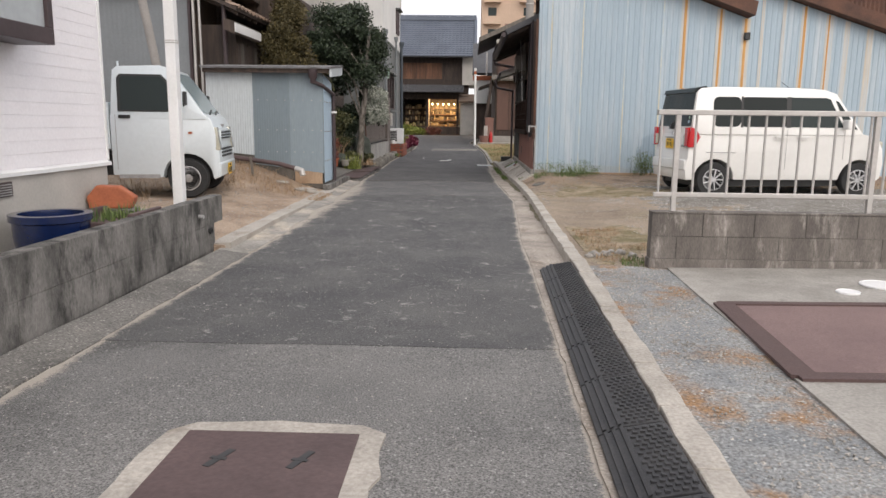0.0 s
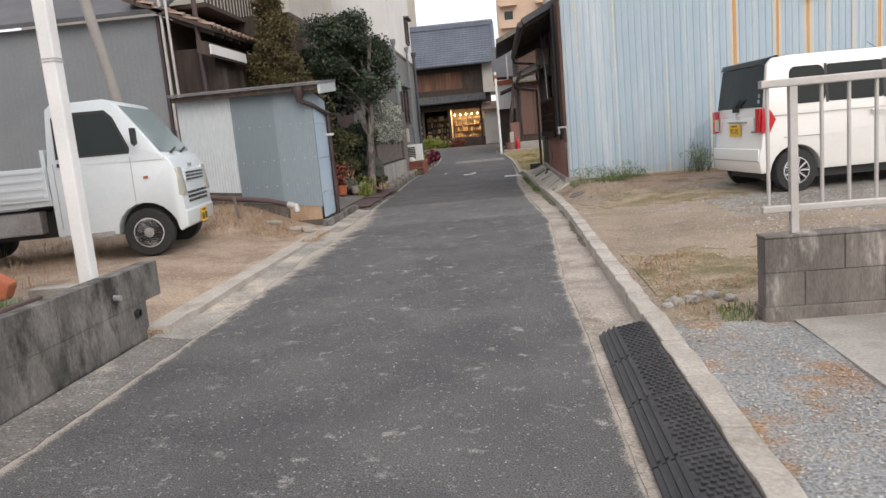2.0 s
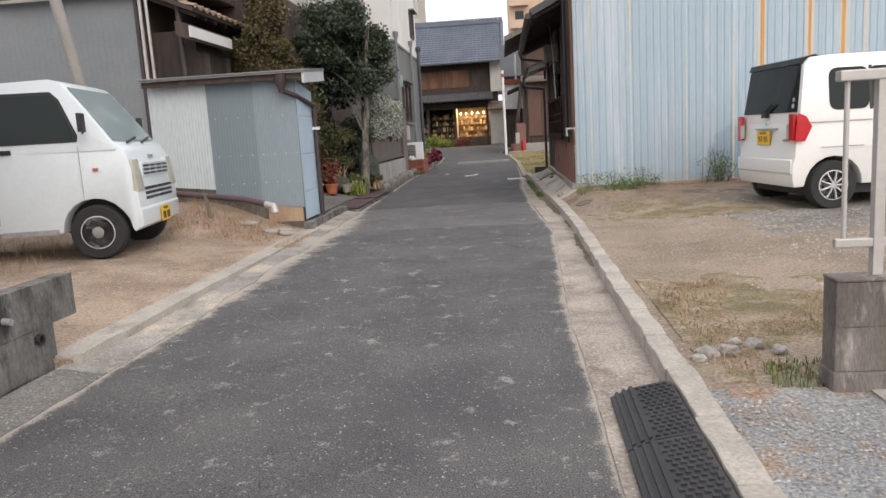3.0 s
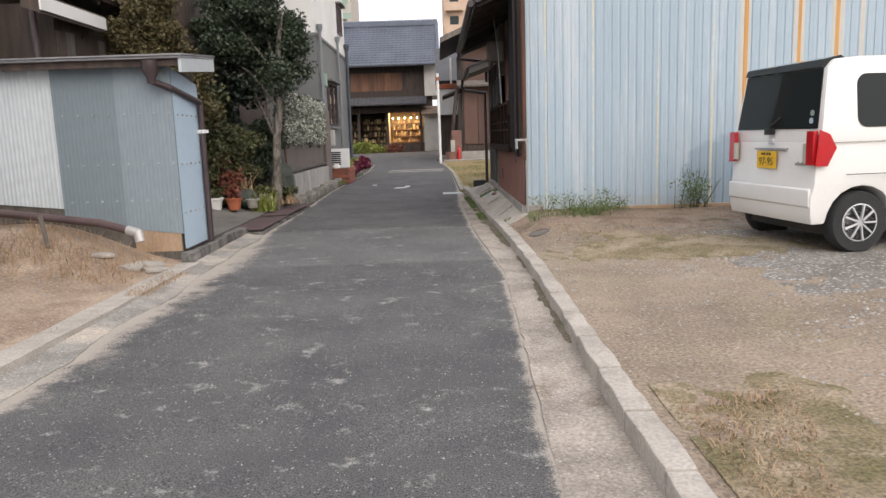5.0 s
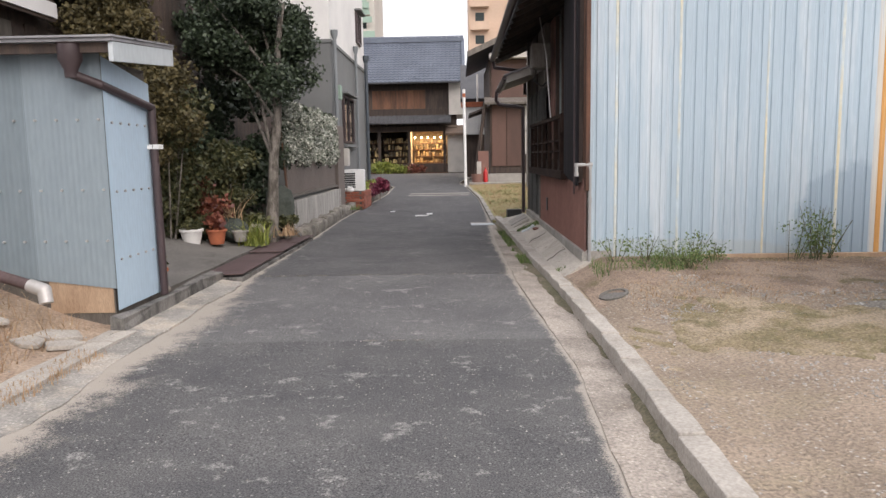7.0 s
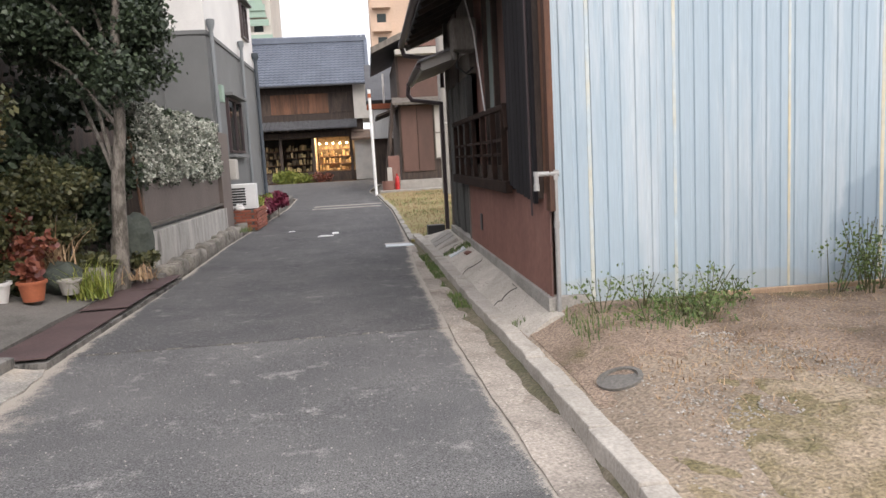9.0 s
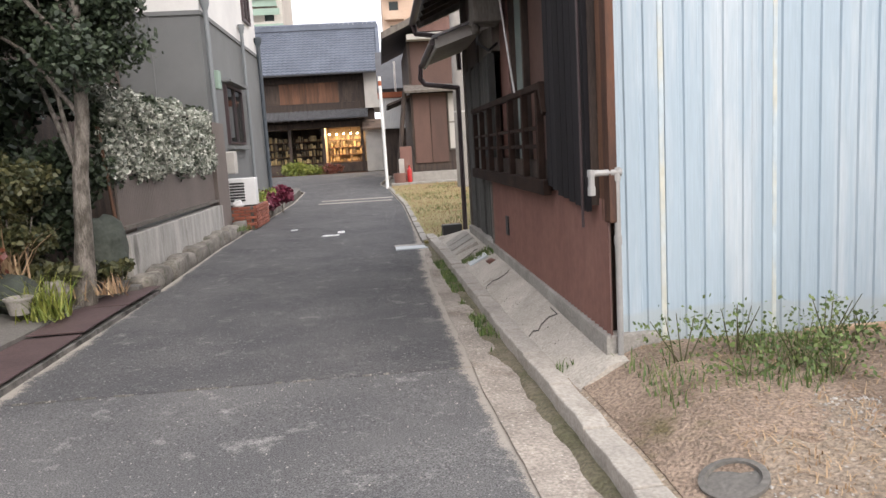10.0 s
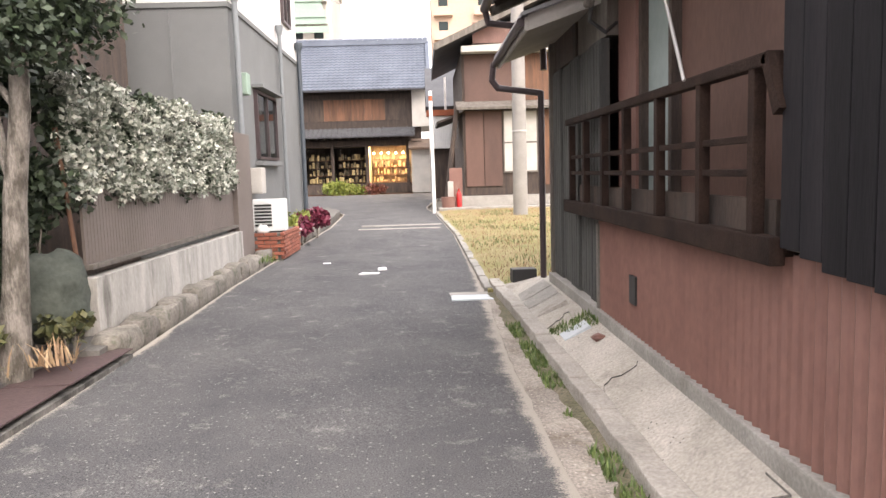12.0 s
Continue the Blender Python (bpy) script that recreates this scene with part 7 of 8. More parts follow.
rock(-2.98, 20.38, 0.62, 0.27, "large dark green garden rock at the wall end", 3, flat=1.2)
rock(-3.35, 19.2, 0.38, 0.2, "grey garden rock under the shrubs", 5)
rock(-3.05, 19.35, 0.34, 0.13, "small pale garden rock under the tree", 8, M_KERBSTONE)
rock(-3.05, 15.75, 0.17, 0.12, "pale rubble stone by the shed corner", 9, M_CONC_PALE, 0.6)

# low concrete wall, fence and pale-leaved hedge
M_GWALL = mat("streaked_wall", (0.46, 0.44, 0.41), 0.92, (0.31, 0.30, 0.275), 2.4, 55, 0.18, 0.4, stretch=(1.5, 1.8, 0.35), contrast=(0.40, 0.62), blot=(0.13, 0.125, 0.11), blot_scale=2.0, blot_at=(0.56, 0.72))
gw = thing("garden_wall", pose(0, 0, 0), "low stained concrete wall below a brown garden fence", "wall", kind="structure")
for i in range(4):
    bm = B()
    y0 = 20.75 + i * 1.2
    box(bm, -2.95, -2.81, y0, y0 + 1.197, 0.05, 0.70)
    part("wall_panel", bm, M_GWALL, gw, bevel=0.008)
M_FENCE = mat("fence_brown", (0.17, 0.14, 0.125), 0.7, (0.14, 0.115, 0.10), 1, 40, 0.08, 0.05)
fc = thing("garden_fence", pose(0, 0, 0), "brown slatted metal fence under the hedge", "fence")
for x0, z0 in ((-2.93, 0.76), (-2.95, 2.14)):
    bm = B()
    box(bm, x0, x0 + 0.08, 20.8, 25.55, z0, z0 + 0.04)
    part("rail", bm, M_WOOD_GREY, fc)
bm = B()
box(bm, -0.012, 0.012, 0, 0.055, 0.72, 2.15)
slat = mesh_of(bm, M_FENCE, name="slat")
for i in range(76):
    piece("slat", slat, fc, pose(-2.925, 20.82 + i * 0.0622, 0.03))
bm = B()
box(bm, -3.02, -2.84, 25.5, 26.4, 0.2, 2.15)
part("end_panel", bm, M_FENCE, fc, "plain brown end panel", bevel=0.01)
rng = np.random.default_rng(77)
hb = [((-2.90 + rng.normal() * 0.05, 20.55 + 4.85 * rng.random(), 1.33 + 0.95 * rng.random()), (0.085, 0.13, 0.10), 75) for _ in range(460)]
o = tagged(new("hedge", leaves(hb, 0.036, M_VARIEG, "hedge", seed=51, long=1.5)), "clipped hedge of pale variegated leaves on the fence", "hedge")
# dark leaves inside the pale hedge colour in the shade of its gaps
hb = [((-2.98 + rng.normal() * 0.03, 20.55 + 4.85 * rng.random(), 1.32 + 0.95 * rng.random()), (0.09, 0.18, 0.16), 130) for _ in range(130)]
o2 = new("inner_shade_leaves", leaves(hb, 0.05, M_LEAF, "inner_shade_leaves", seed=52))
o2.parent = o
bm = B()
rod(bm, (-2.86, 20.62, 0.5), (-2.92, 20.5, 1.9), 0.018)
tagged(part("garden_cane", bm, M_WOOD_BROWN), "reddish brown cane leaning at the hedge end", "cane")
# edging stones
es = thing("stone_edging", pose(0, 0, 0), "rough natural stone edging along the lane", "edging", kind="structure")
var = []
for k in range(7):
    bm = B()
    box(bm, -0.12, 0.12, -0.21, 0.21, -0.12, 0.13)
    bmesh.ops.subdivide_edges(bm, edges=bm.edges[:], cuts=3, use_grid_fill=True)
    for v in bm.verts:
        r_ = (abs(v.co.x / 0.12) ** 5 + abs(v.co.y / 0.21) ** 5 + abs(v.co.z / 0.13) ** 5) ** 0.2
        v.co *= (1.06 / max(1.0, r_)) * (1 + 0.22 * noise.noise(v.co * 7 + Vector((k * 5, 0, 0))) + 0.10 * noise.noise(v.co * 19 + Vector((k * 5, 4, 0))))
    var.append(mesh_of(bm, M_KERBSTONE, smooth=True, name="edging_stone"))
y = 20.5
while y < 31.5:
    f = rnd(0.8, 1.35)
    piece("edging_stone", random.choice(var), es, pose(left_edge(y) - 0.16 + rnd(-0.02, 0.02), y + 0.2 * f, road_z(y) + 0.055 + rnd(-0.015, 0.02), rnd(-3, 3), rnd(-4, 8), rnd(-6, 6) + 180 * random.randint(0, 1)) @ Matrix.Diagonal((rnd(0.85, 1.05), f, rnd(0.8, 1.1), 1)))
    y += 0.395 * f
# brick planter, air conditioner, purple plants
bp_ = thing("brick_planter", pose(0, 0, 0), "low red brick planter beside the house", "planter")
bm = B()
box(bm, -2.93, -2.46, 26.66, 28.2, 0.12, 0.56)
part("core", bm, M_CONC_DARK, bp_)
bm = B()
box(bm, 0, 0.20, 0, 0.06, 0.004, 0.056)
br = mesh_of(bm, M_BRICK, name="brick", bevel=0.004)
for r in range(7):
    for i in range(2):
        piece("brick", br, bp_, pose(-2.95 + i * 0.215 + 0.1 * (r % 2), 26.62, 0.14 + r * 0.063))
    for i in range(7):
        piece("brick", br, bp_, pose(-2.42, 26.64 + i * 0.215 + 0.1 * (r % 2), 0.14 + r * 0.063, 0, 0, 90))
ac = thing("air_conditioner", pose(-2.68, 27.05, 0.565), "white outdoor air conditioner unit on the planter", "air conditioner")
bm = B()
box(bm, -0.30, 0.24, -0.13, 0.13, 0.02, 0.55)
part("case", bm, M_WHITE, ac, bevel=0.015)
bm = B()
for i in range(7):
    box(bm, -0.26, 0.02, -0.14, -0.128, 0.10 + i * 0.055, 0.135 + i * 0.055)
part("grille", bm, M_BLACKPL, ac, "dark grille slots")
bm = B()
box(bm, -0.28, -0.22, -0.12, 0.12, 0.0, 0.02)
box(bm, 0.16, 0.22, -0.12, 0.12, 0.0, 0.02)
part("foot", bm, M_BLACKPL, ac)
rock(-2.78, 26.75, 0.62, 0.10, "white plastic bag lump on the planter", 12, M_WHITEPL, 0.8)
for x, y, s in ((-2.52, 28.9, 1), (-2.42, 30.3, 2)):
    o = tagged(new("purple_shrub", leaves(clumps((x, y, 0.55), (0.16, 0.2, 0.2), 6, 0.17, 110), 0.075, M_PURPLE, "purple_shrub", seed=60 + s)), "small purple-leaved shrub at the lane edge", "shrub", "purple shrubs")
    bm = B()
    rod(bm, (x, y, 0.1), (x, y, 0.5), 0.02, 0.01, 6)
    part("stem", bm, M_BARK, o)
for x, y in ((-2.66, 28.6), (-2.62, 29.6)):
    pot("trough", x, y, 0.3, 0.2, 0.2, M_WHITEPL if y < 29 else M_BRICK, "planter with bright green leaves beside the house", (M_YGREEN, 0.06, 160, 0.3))
tuft("grass_patch", -2.68, 25.9, 0.2, 260, 0.09, 0.008, 0.14, M_WEED, "bright green grass patch at the fence end", 71)
# rusty gutter covers
for i, (y0, y1) in enumerate(((16.65, 18.45), (18.47, 19.5), (19.52, 20.5))):
    bm = B()
    box(bm, -0.23, 0.23, 0, y1 - y0, 0, 0.012)
    o = part("gutter_cover", bm, M_PLATE, None, bevel=0.003, m=pose(-2.70, y0, road_z(y0) + 0.065 + 0.008 * (i % 2), rnd(-0.3, 0.3), rnd(-2, 0), rnd(-1, 1)))
    tagged(o, "rusty brown steel plate covering the gutter", "gutter cover", "gutter covers")
bm = B()
box(bm, -2.97, -2.46, 16.62, 20.5, -0.1, road_z(18) + 0.04)
tagged(part("gutter_left", bm, M_CONC_DARK), "dark concrete gutter under the steel plates", "gutter", kind="structure")
bm = B()
box(bm, -2.80, -2.68, 14.3, 16.6, -0.05, 0.19)
bmesh.ops.subdivide_edges(bm, edges=bm.edges[:], cuts=3)
for v in bm.verts:
    v.co += Vector((rnd(-0.02, 0.02), 0, rnd(-0.02, 0.02)))
tagged(part("shed_footing", bm, M_CONC_DARK, bevel=0.008), "crumbling concrete footing beside the shed", "kerb", kind="structure")

# ---- small things along the lane ----
# railing on the block wall
rl = thing("railing", pose(1.52, 7.535, 0), "pale painted steel railing on the block wall", "railing")
for x in (0.17, 1.88, 3.59, 5.30):
    bm = B()
    box(bm, x - 0.022, x + 0.022, -0.022, 0.022, 0.60, 1.475)
    part("post", bm, M_GALV, rl, bevel=0.004)
bm = B()
box(bm, -0.01, 6.6, -0.028, 0.028, 1.44, 1.485)
part("top_rail", bm, M_GALV, rl, bevel=0.006)
bm = B()
box(bm, -0.01, 6.6, -0.017, 0.017, 0.725, 0.765)
part("bottom_rail", bm, M_GALV, rl, bevel=0.006)
bm = B()
rod(bm, (0, 0, 0.76), (0, 0, 1.445), 0.011, seg=10)
bal_me = mesh_of(bm, M_GALV, smooth=True, name="baluster")
for i in range(44):
    if abs((0.03 + i * 0.15 - 0.17) % 1.71) > 0.04:
        piece("baluster", bal_me, rl, pose(0.03 + i * 0.15, 0, 0))

# white square post behind the low wall, with its footing block
wpo = thing("white_post", pose(-2.985, 8.10, 0.12), "tall white square steel post behind the low wall", "post")
bm = B()
box(bm, -0.05, 0.05, -0.05, 0.05, 0.0, 5.6)
part("shaft", bm, M_WHITE, wpo, bevel=0.012)
bm = B()
for z in (1.95, 1.97):
    box(bm, -0.053, 0.053, -0.053, 0.053, z, z + 0.008)
part("clamp", bm, M_GALV, wpo)
bm = B()
box(bm, -4.15, -3.36, 9.06, 9.22, 0.1, 0.34)
tagged(part("footing_block", bm, M_CONC, bevel=0.012), "grey concrete kerb block lying behind the white post", "block")
bm = B()
tube(bm, [(-4.3, 8.25, 0.28), (-3.15, 8.42, 0.28)], 0.06, 12)
tagged(part("grey_pipe", bm, M_GALV, smooth=True), "grey drain pipe lying behind the low wall", "pipe")

# cobalt pot, brown trough, orange tile
t = thing("glazed_pot", pose(-3.20, 6.24, 0.13), "large cobalt blue glazed pot behind the low wall", "flower pot")
bm = B()
lathe(bm, [(0, 0), (0.17, 0), (0.225, 0.15), (0.258, 0.38), (0.262, 0.48), (0.282, 0.49), (0.282, 0.54), (0.22, 0.54), (0.215, 0.47), (0, 0.46)], (0, 0, 0), 32)
part("bowl", bm, M_BLUEPOT, t, smooth=True)
bm = B()
lathe(bm, [(0, 0.475), (0.21, 0.476)], (0, 0, 0), 24)
part("soil", bm, M_BLACKPL, t, "dark soil")
t = thing("trough", pose(-3.14, 7.12, 0.13), "dull reddish brown planter trough with grass", "planter")
bm = B()
prism(bm, [(-0.24, 0), (0.24, 0), (0.27, 0.46), (0.22, 0.46), (0.21, 0.38), (-0.21, 0.38), (-0.22, 0.46), (-0.27, 0.46)], -0.28, 0.28)
part("box", bm, M_PLATE, t, bevel=0.01)
rng_ = random.Random(8)
o = new("grass", blades([(rng_.uniform(-0.19, 0.19), rng_.uniform(-0.24, 0.24), 0.37, rng_.uniform(0.5, 1.2)) for _ in range(160)], 0.13, 0.012, M_WEED, "grass", 9))
o.parent = t
bm = B()
prism(bm, [(-0.20, 0.0), (0.16, 0.0), (0.20, 0.10), (0.06, 0.20), (-0.13, 0.21), (-0.22, 0.10)], -0.07, 0.07)
tagged(part("clay_tile", bm, M_TERRA, None, bevel=0.02, m=pose(-3.36, 7.52, 0.555, 0, 0, 12)), "broken orange clay tile lying on the trough", "tile")
bm = B()
box(bm, -3.54, -3.16, 7.42, 7.62, 0.1, 0.553)
tagged(part("footing_block", bm, M_CONC_DARK, bevel=0.012), "dark concrete block under the clay tile", "block")

# manhole cover in its pale frame
mh = thing("manhole_cover", pose(-0.97, 3.66, 0.0), "square brown steel access cover in pale mortar", "manhole cover")
bm = B()
pts = []
for a in range(28):
    an_ = 2 * math.pi * a / 28
    u, v = math.cos(an_), math.sin(an_)
    q = max(abs(u), abs(v))
    k = 0.50 * (0.86 + 0.14 * (1 / max(abs(u) + abs(v), 1))) + rnd(-0.012, 0.012)
    pts.append((u / q * k, v / q * k * 0.96))
prism(bm, pts, -0.05, 0.010, "z")
part("mortar", bm, M_CONC_PALE, mh, "cracked pale mortar surround")
bm = B()
box(bm, -0.375, 0.375, -0.355, 0.355, -0.04, 0.016)
part("cover", bm, M_PLATE, mh, bevel=0.004)
for x in (-0.16, 0.17):
    bm = B()
    beam(bm, (x - 0.025, 0.02, 0.016), (x + 0.035, 0.17, 0.016), 0.032, 0.006)
    beam(bm, (x - 0.03, 0.10, 0.016), (x + 0.035, 0.085, 0.016), 0.02, 0.007)
    part("key_slot", bm, M_BLACKPL, mh)

# rubber kerb ramps in the gutter
ru = B()
prism(ru, [(0, 0), (0.285, 0), (0.285, 0.085), (0.26, 0.092), (0.10, 0.060), (0, 0.014)], 0.004, 0.596)
ramp_me = mesh_of(ru, M_RAMP, bevel=0.003, name="wedge")
bm = B()
for x in (0.020, 0.052, 0.084):
    prism(bm, [(x, 0.018 + x * 0.44), (x + 0.014, 0.025 + x * 0.46), (x + 0.014, 0.034 + x * 0.46), (x, 0.028 + x * 0.44)], 0.01, 0.59)
rib_me = mesh_of(bm, M_RAMP, name="rib")
bm = B()
for i in range(5):
    for j in range(15):
        x, y = 0.122 + i * 0.031 + (0.015 if j % 2 else 0), 0.03 + j * 0.038
        box(bm, x - 0.010, x + 0.010, y - 0.008, y + 0.008, 0.060 + (x - 0.1) * 0.2 - 0.004, 0.060 + (x - 0.1) * 0.2 + 0.008)
stud_me = mesh_of(bm, M_RAMP, name="stud")
y = 1.62
while y < 7.6:
    x = lerp([(1.6, 0.425), (3.5, 0.425), (7.7, 0.545)], y)
    t = thing("kerb_ramp", pose(x, y, 0.012, 0, 0, -1.6), "black rubber kerb ramp laid in the gutter", "kerb ramp", "rubber kerb ramps")
    piece("wedge", ramp_me, t, pose(0, 0, 0))
    piece("rib", rib_me, t, pose(0, 0, 0))
    tagged(piece("stud", stud_me, t, pose(0, 0, 0)), kind="stuff")
    y += 0.602
# round covers on the forecourt
for x, y, r in ((2.77, 6.53, 0.085), (3.16, 6.78, 0.16), (3.0, 5.75, 0.13)):
    bm = B()
    lathe(bm, [(r, 0), (r, 0.012), (r * 0.92, 0.016), (r * 0.9, 0.012), (0.001, 0.013)], (x, y, 0.095 + 0.01 * (x - 1.5)), 28)
    tagged(part("round_cover", bm, M_WHITE, smooth=True), "small round white cover set in the forecourt", "cover", "round covers")
bm = B()
lathe(bm, [(0.125, 0), (0.125, 0.02), (0.10, 0.024), (0.095, 0.008), (0.001, 0.017)], (0, 0, 0), 28)
tagged(part("round_cover", bm, M_DAMP, smooth=True, m=pose(1.22, 14.90, lot_z(1.22, 14.90) - 0.004, math.degrees(math.atan2(lot_z(1.3, 15.2) - lot_z(1.3, 14.9), 0.3)), -math.degrees(math.atan2(lot_z(1.45, 15.05) - lot_z(1.15, 15.05), 0.3)), 0)), "round grey stop valve cover in the lot edge", "cover")
# road marks and steel grate
bm = B()
box(bm, 0.15, 0.60, 22.50, 22.80, 0.02, road_z(22.6) + 0.016)
tagged(part("drain_grate", bm, M_SHED_PALE, bevel=0.004), "pale painted steel drain grate across the gutter", "grate")
bm = B()
box(bm, 0.14, 0.62, 22.83, 23.0, 0.02, road_z(22.9) + 0.012)
tagged(part("concrete_strip", bm, M_CONC), "worn concrete strip beside the drain grate", "strip", kind="structure")
for y0, y1, x0, x1 in ((31.9, 32.15, -1.7, 0.25), (32.9, 33.2, -1.7, 0.3)):
    bm = B()
    box(bm, x0, x1, y0, y1, 0.02, road_z(y0) + 0.014)
    tagged(part("trench_patch", bm, M_CONC, bevel=0.004), "narrow pale repaired trench across the lane", "road patch", kind="structure")
for pts in ([(-1.05, 24.7), (-0.78, 24.72), (-0.76, 24.80), (-1.0, 24.84)], [(-0.80, 25.05), (-0.68, 25.08), (-0.70, 25.35), (-0.82, 25.3)], [(-1.72, 26.0), (-1.60, 26.0), (-1.60, 26.1), (-1.72, 26.1)]):
    bm = B()
    prism(bm, pts, 0.0, road_z(25) + 0.013, "z")
    tagged(part("road_mark", bm, M_WHITE), "worn white paint mark on the asphalt", "road mark", kind="structure")
bm = B()
box(bm, -0.23, -0.18, 10.30, 10.33, 0.0, 0.010)
tagged(part("paper_scrap", bm, M_WHITE, None), "small white paper scrap on the asphalt", "litter")

# pale worn bits along the asphalt seams
rs_ = random.Random(44)
bm = B()
for yy, x0, x1, n_ in ((16.95, -2.3, 0.4, 16), (14.05, -1.0, 0.4, 4)):
    for k in range(n_):
        x = rs_.uniform(x0, x1)
        w, l = rs_.uniform(0.002, 0.007), rs_.uniform(0.02, 0.13)
        yy += rs_.uniform(-0.004, 0.004)
        z = road_z(yy) + 0.008
        prism(bm, [(x - l / 2, yy - w * 0.3), (x, yy - w), (x + l / 2, yy - w * 0.2), (x + l * 0.4, yy + w), (x - l * 0.3, yy + w * 0.8)], z - 0.012, z, "z")
tagged(part("seam", bm, M_APRON_GREY), "broken pale mortar along the asphalt seams", "seam", kind="stuff")
# leaf litter and soil crumbs on the concrete apron
tagged(new("litter", stones([(rs_.uniform(0.86, 1.16), y_, 0, rs_.uniform(0.002, 0.007)) for y_ in [rs_.uniform(16.4, 22.2) for _ in range(90)]], M_DAMP, "litter")), "dark soil crumbs on the concrete apron", "litter", kind="stuff")
for v in bpy.data.objects["litter"].data.vertices:
    v.co.z += slab_z(v.co.x, v.co.y)

# brown pipe and rubble before the shed
bm = B()
tube(bm, [(-5.3, 14.20, 0.80), (-3.55, 14.10, 0.58), (-3.22, 14.02, 0.50)], 0.042, 12)
t = thing("ground_pipe", pose(0, 0, 0), "rusty brown pipe lying before the shed", "pipe")
part("tube", bm, M_PLATE, t, smooth=True)
bm = B()
tube(bm, [(-3.24, 14.025, 0.505), (-3.12, 14.0, 0.47), (-3.10, 13.98, 0.38)], 0.05, 12)
part("elbow", bm, M_GALV, t, "grey plastic elbow", smooth=True)
bm = B()
box(bm, -0.02, 0.02, -0.012, 0.012, -0.1, 0.30)
tagged(part("wooden_stake", bm, M_WOOD_GREY, None, m=pose(-3.92, 13.7, 0.42, 4, -6, 10)), "short pale wooden stake in the earth", "stake")
for x, y, a, s in ((-3.02, 13.95, 10, 1.0), (-2.90, 13.80, 50, 0.8), (-3.10, 13.72, -20, 0.7), (-3.45, 13.85, 30, 0.7)):
    bm = B()
    prism(bm, [(-0.17 * s, -0.06), (0.02, -0.11 * s), (0.18 * s, -0.03), (0.10 * s, 0.11 * s), (-0.12 * s, 0.09)], 0, 0.035, "z")
    tagged(part("stone_slab", bm, M_CONC_PALE, None, bevel=0.008, m=pose(x, y, yard_z(x, y) + 0.005, 4, 6, a)), "flat pale broken slab beside the shed", "stone", "broken slabs")
for x, y, s, k in ((1.10, 8.02, 0.06, 1), (1.22, 8.06, 0.055, 2), (1.38, 8.16, 0.05, 4), (1.04, 7.95, 0.035, 7), (1.48, 8.05, 0.045, 9), (1.30, 8.22, 0.035, 11)):
    rock(x, y, 0.10, s, "pale rough stone at the lot's edge", k, M_STONE, 0.65)
# things by the timber house
bm = B()
box(bm, -0.14, 0.14, -0.09, 0.09, 0, 0.16)
tagged(part("black_crate", bm, M_BLACKPL, None, bevel=0.012, m=pose(1.0, 23.05, 0.19, 0, 0, 4)), "small black plastic box on the grass edge", "box")
for i in range(3):
    bm = B()
    box(bm, -0.17, 0.17, -0.19, 0.19, -0.03, 0.018)
    tagged(part("paving_slab", bm, M_CONC if i else M_CONC_PALE, None, bevel=0.008, m=pose(0.97, 21.25 + i * 0.41, slab_z(0.97, 21.25 + i * 0.41) + 0.006, 0, -29, rnd(-3, 3))), "worn tilted paving slab before the old door", "slab", "paving slabs at the door")
bm = B()
box(bm, -0.11, 0.11, -0.10, 0.10, -0.02, 0.012)
tagged(part("meter_lid", bm, M_SHED_PALE, None, bevel=0.004, m=pose(1.0, 20.2, slab_z(1.0, 20.2) + 0.006, 0, -29, 0)), "pale square meter lid in the concrete apron", "lid")
rock(1.08, 19.8, slab_z(1.08, 19.8) + 0.01, 0.05, "small dark red stone on the apron", 15, M_RUSTWALL, 0.5)
# cracks across the concrete apron
rc_ = random.Random(12)
for y0, n_ in ((17.2, 9), (18.9, 7), (20.6, 6)):
    bm = B()
    x, y = kerb_x(y0) + 0.14, y0
    for k in range(n_):
        x2, y2 = min(1.15, x + rc_.uniform(0.02, 0.06)), y + rc_.uniform(-0.05, 0.09)
        beam(bm, (x, y, slab_z(x, y) + 0.004), (x2, y2, slab_z(x2, y2) + 0.004), rc_.uniform(0.0015, 0.0035), 0.010)
        x, y = x2, y2
    tagged(part("crack", bm, M_DAMP), "thin dark crack across the concrete apron", "crack", kind="structure")
# overhead cables
for p, q, sag in (((-6.2, 13.9, 4.6), (-2.98, 8.1, 3.1), 0.35), ((-6.2, 13.9, 4.9), (-9.5, 12.0, 4.4), 0.3), ((-11.5, 110, 24), (1.7, 110, 21), 1.2)):
    bm = B()
    pp = [Vector(p).lerp(Vector(q), k / 10) - Vector((0, 0, sag * 4 * (k / 10) * (1 - k / 10))) for k in range(11)]
    for a, b in zip(pp, pp[1:]):
        rod(bm, a, b, 0.012, seg=6)
    tagged(part("cable", bm, M_BLACKPL), "thin dark sagging overhead cable", "cable")

# ---- loose ground cover ----
R = random.Random(101)
def scatter(n, fx, fy, fz, size, ok=lambda x, y: True):
    out = []
    while len(out) < n:
        x, y = R.uniform(*fx), R.uniform(*fy)
        if ok(x, y):
            out.append((x, y, fz(x, y), R.uniform(*size)))
    return out


def n2(x, y, s, k):
    return noise.noise((x * s, y * s, k))


def strip(x, y):
    return 0.96 < x < lerp([(-8, 1.4), (3.8, 1.47), (7.6, 1.62)], y)


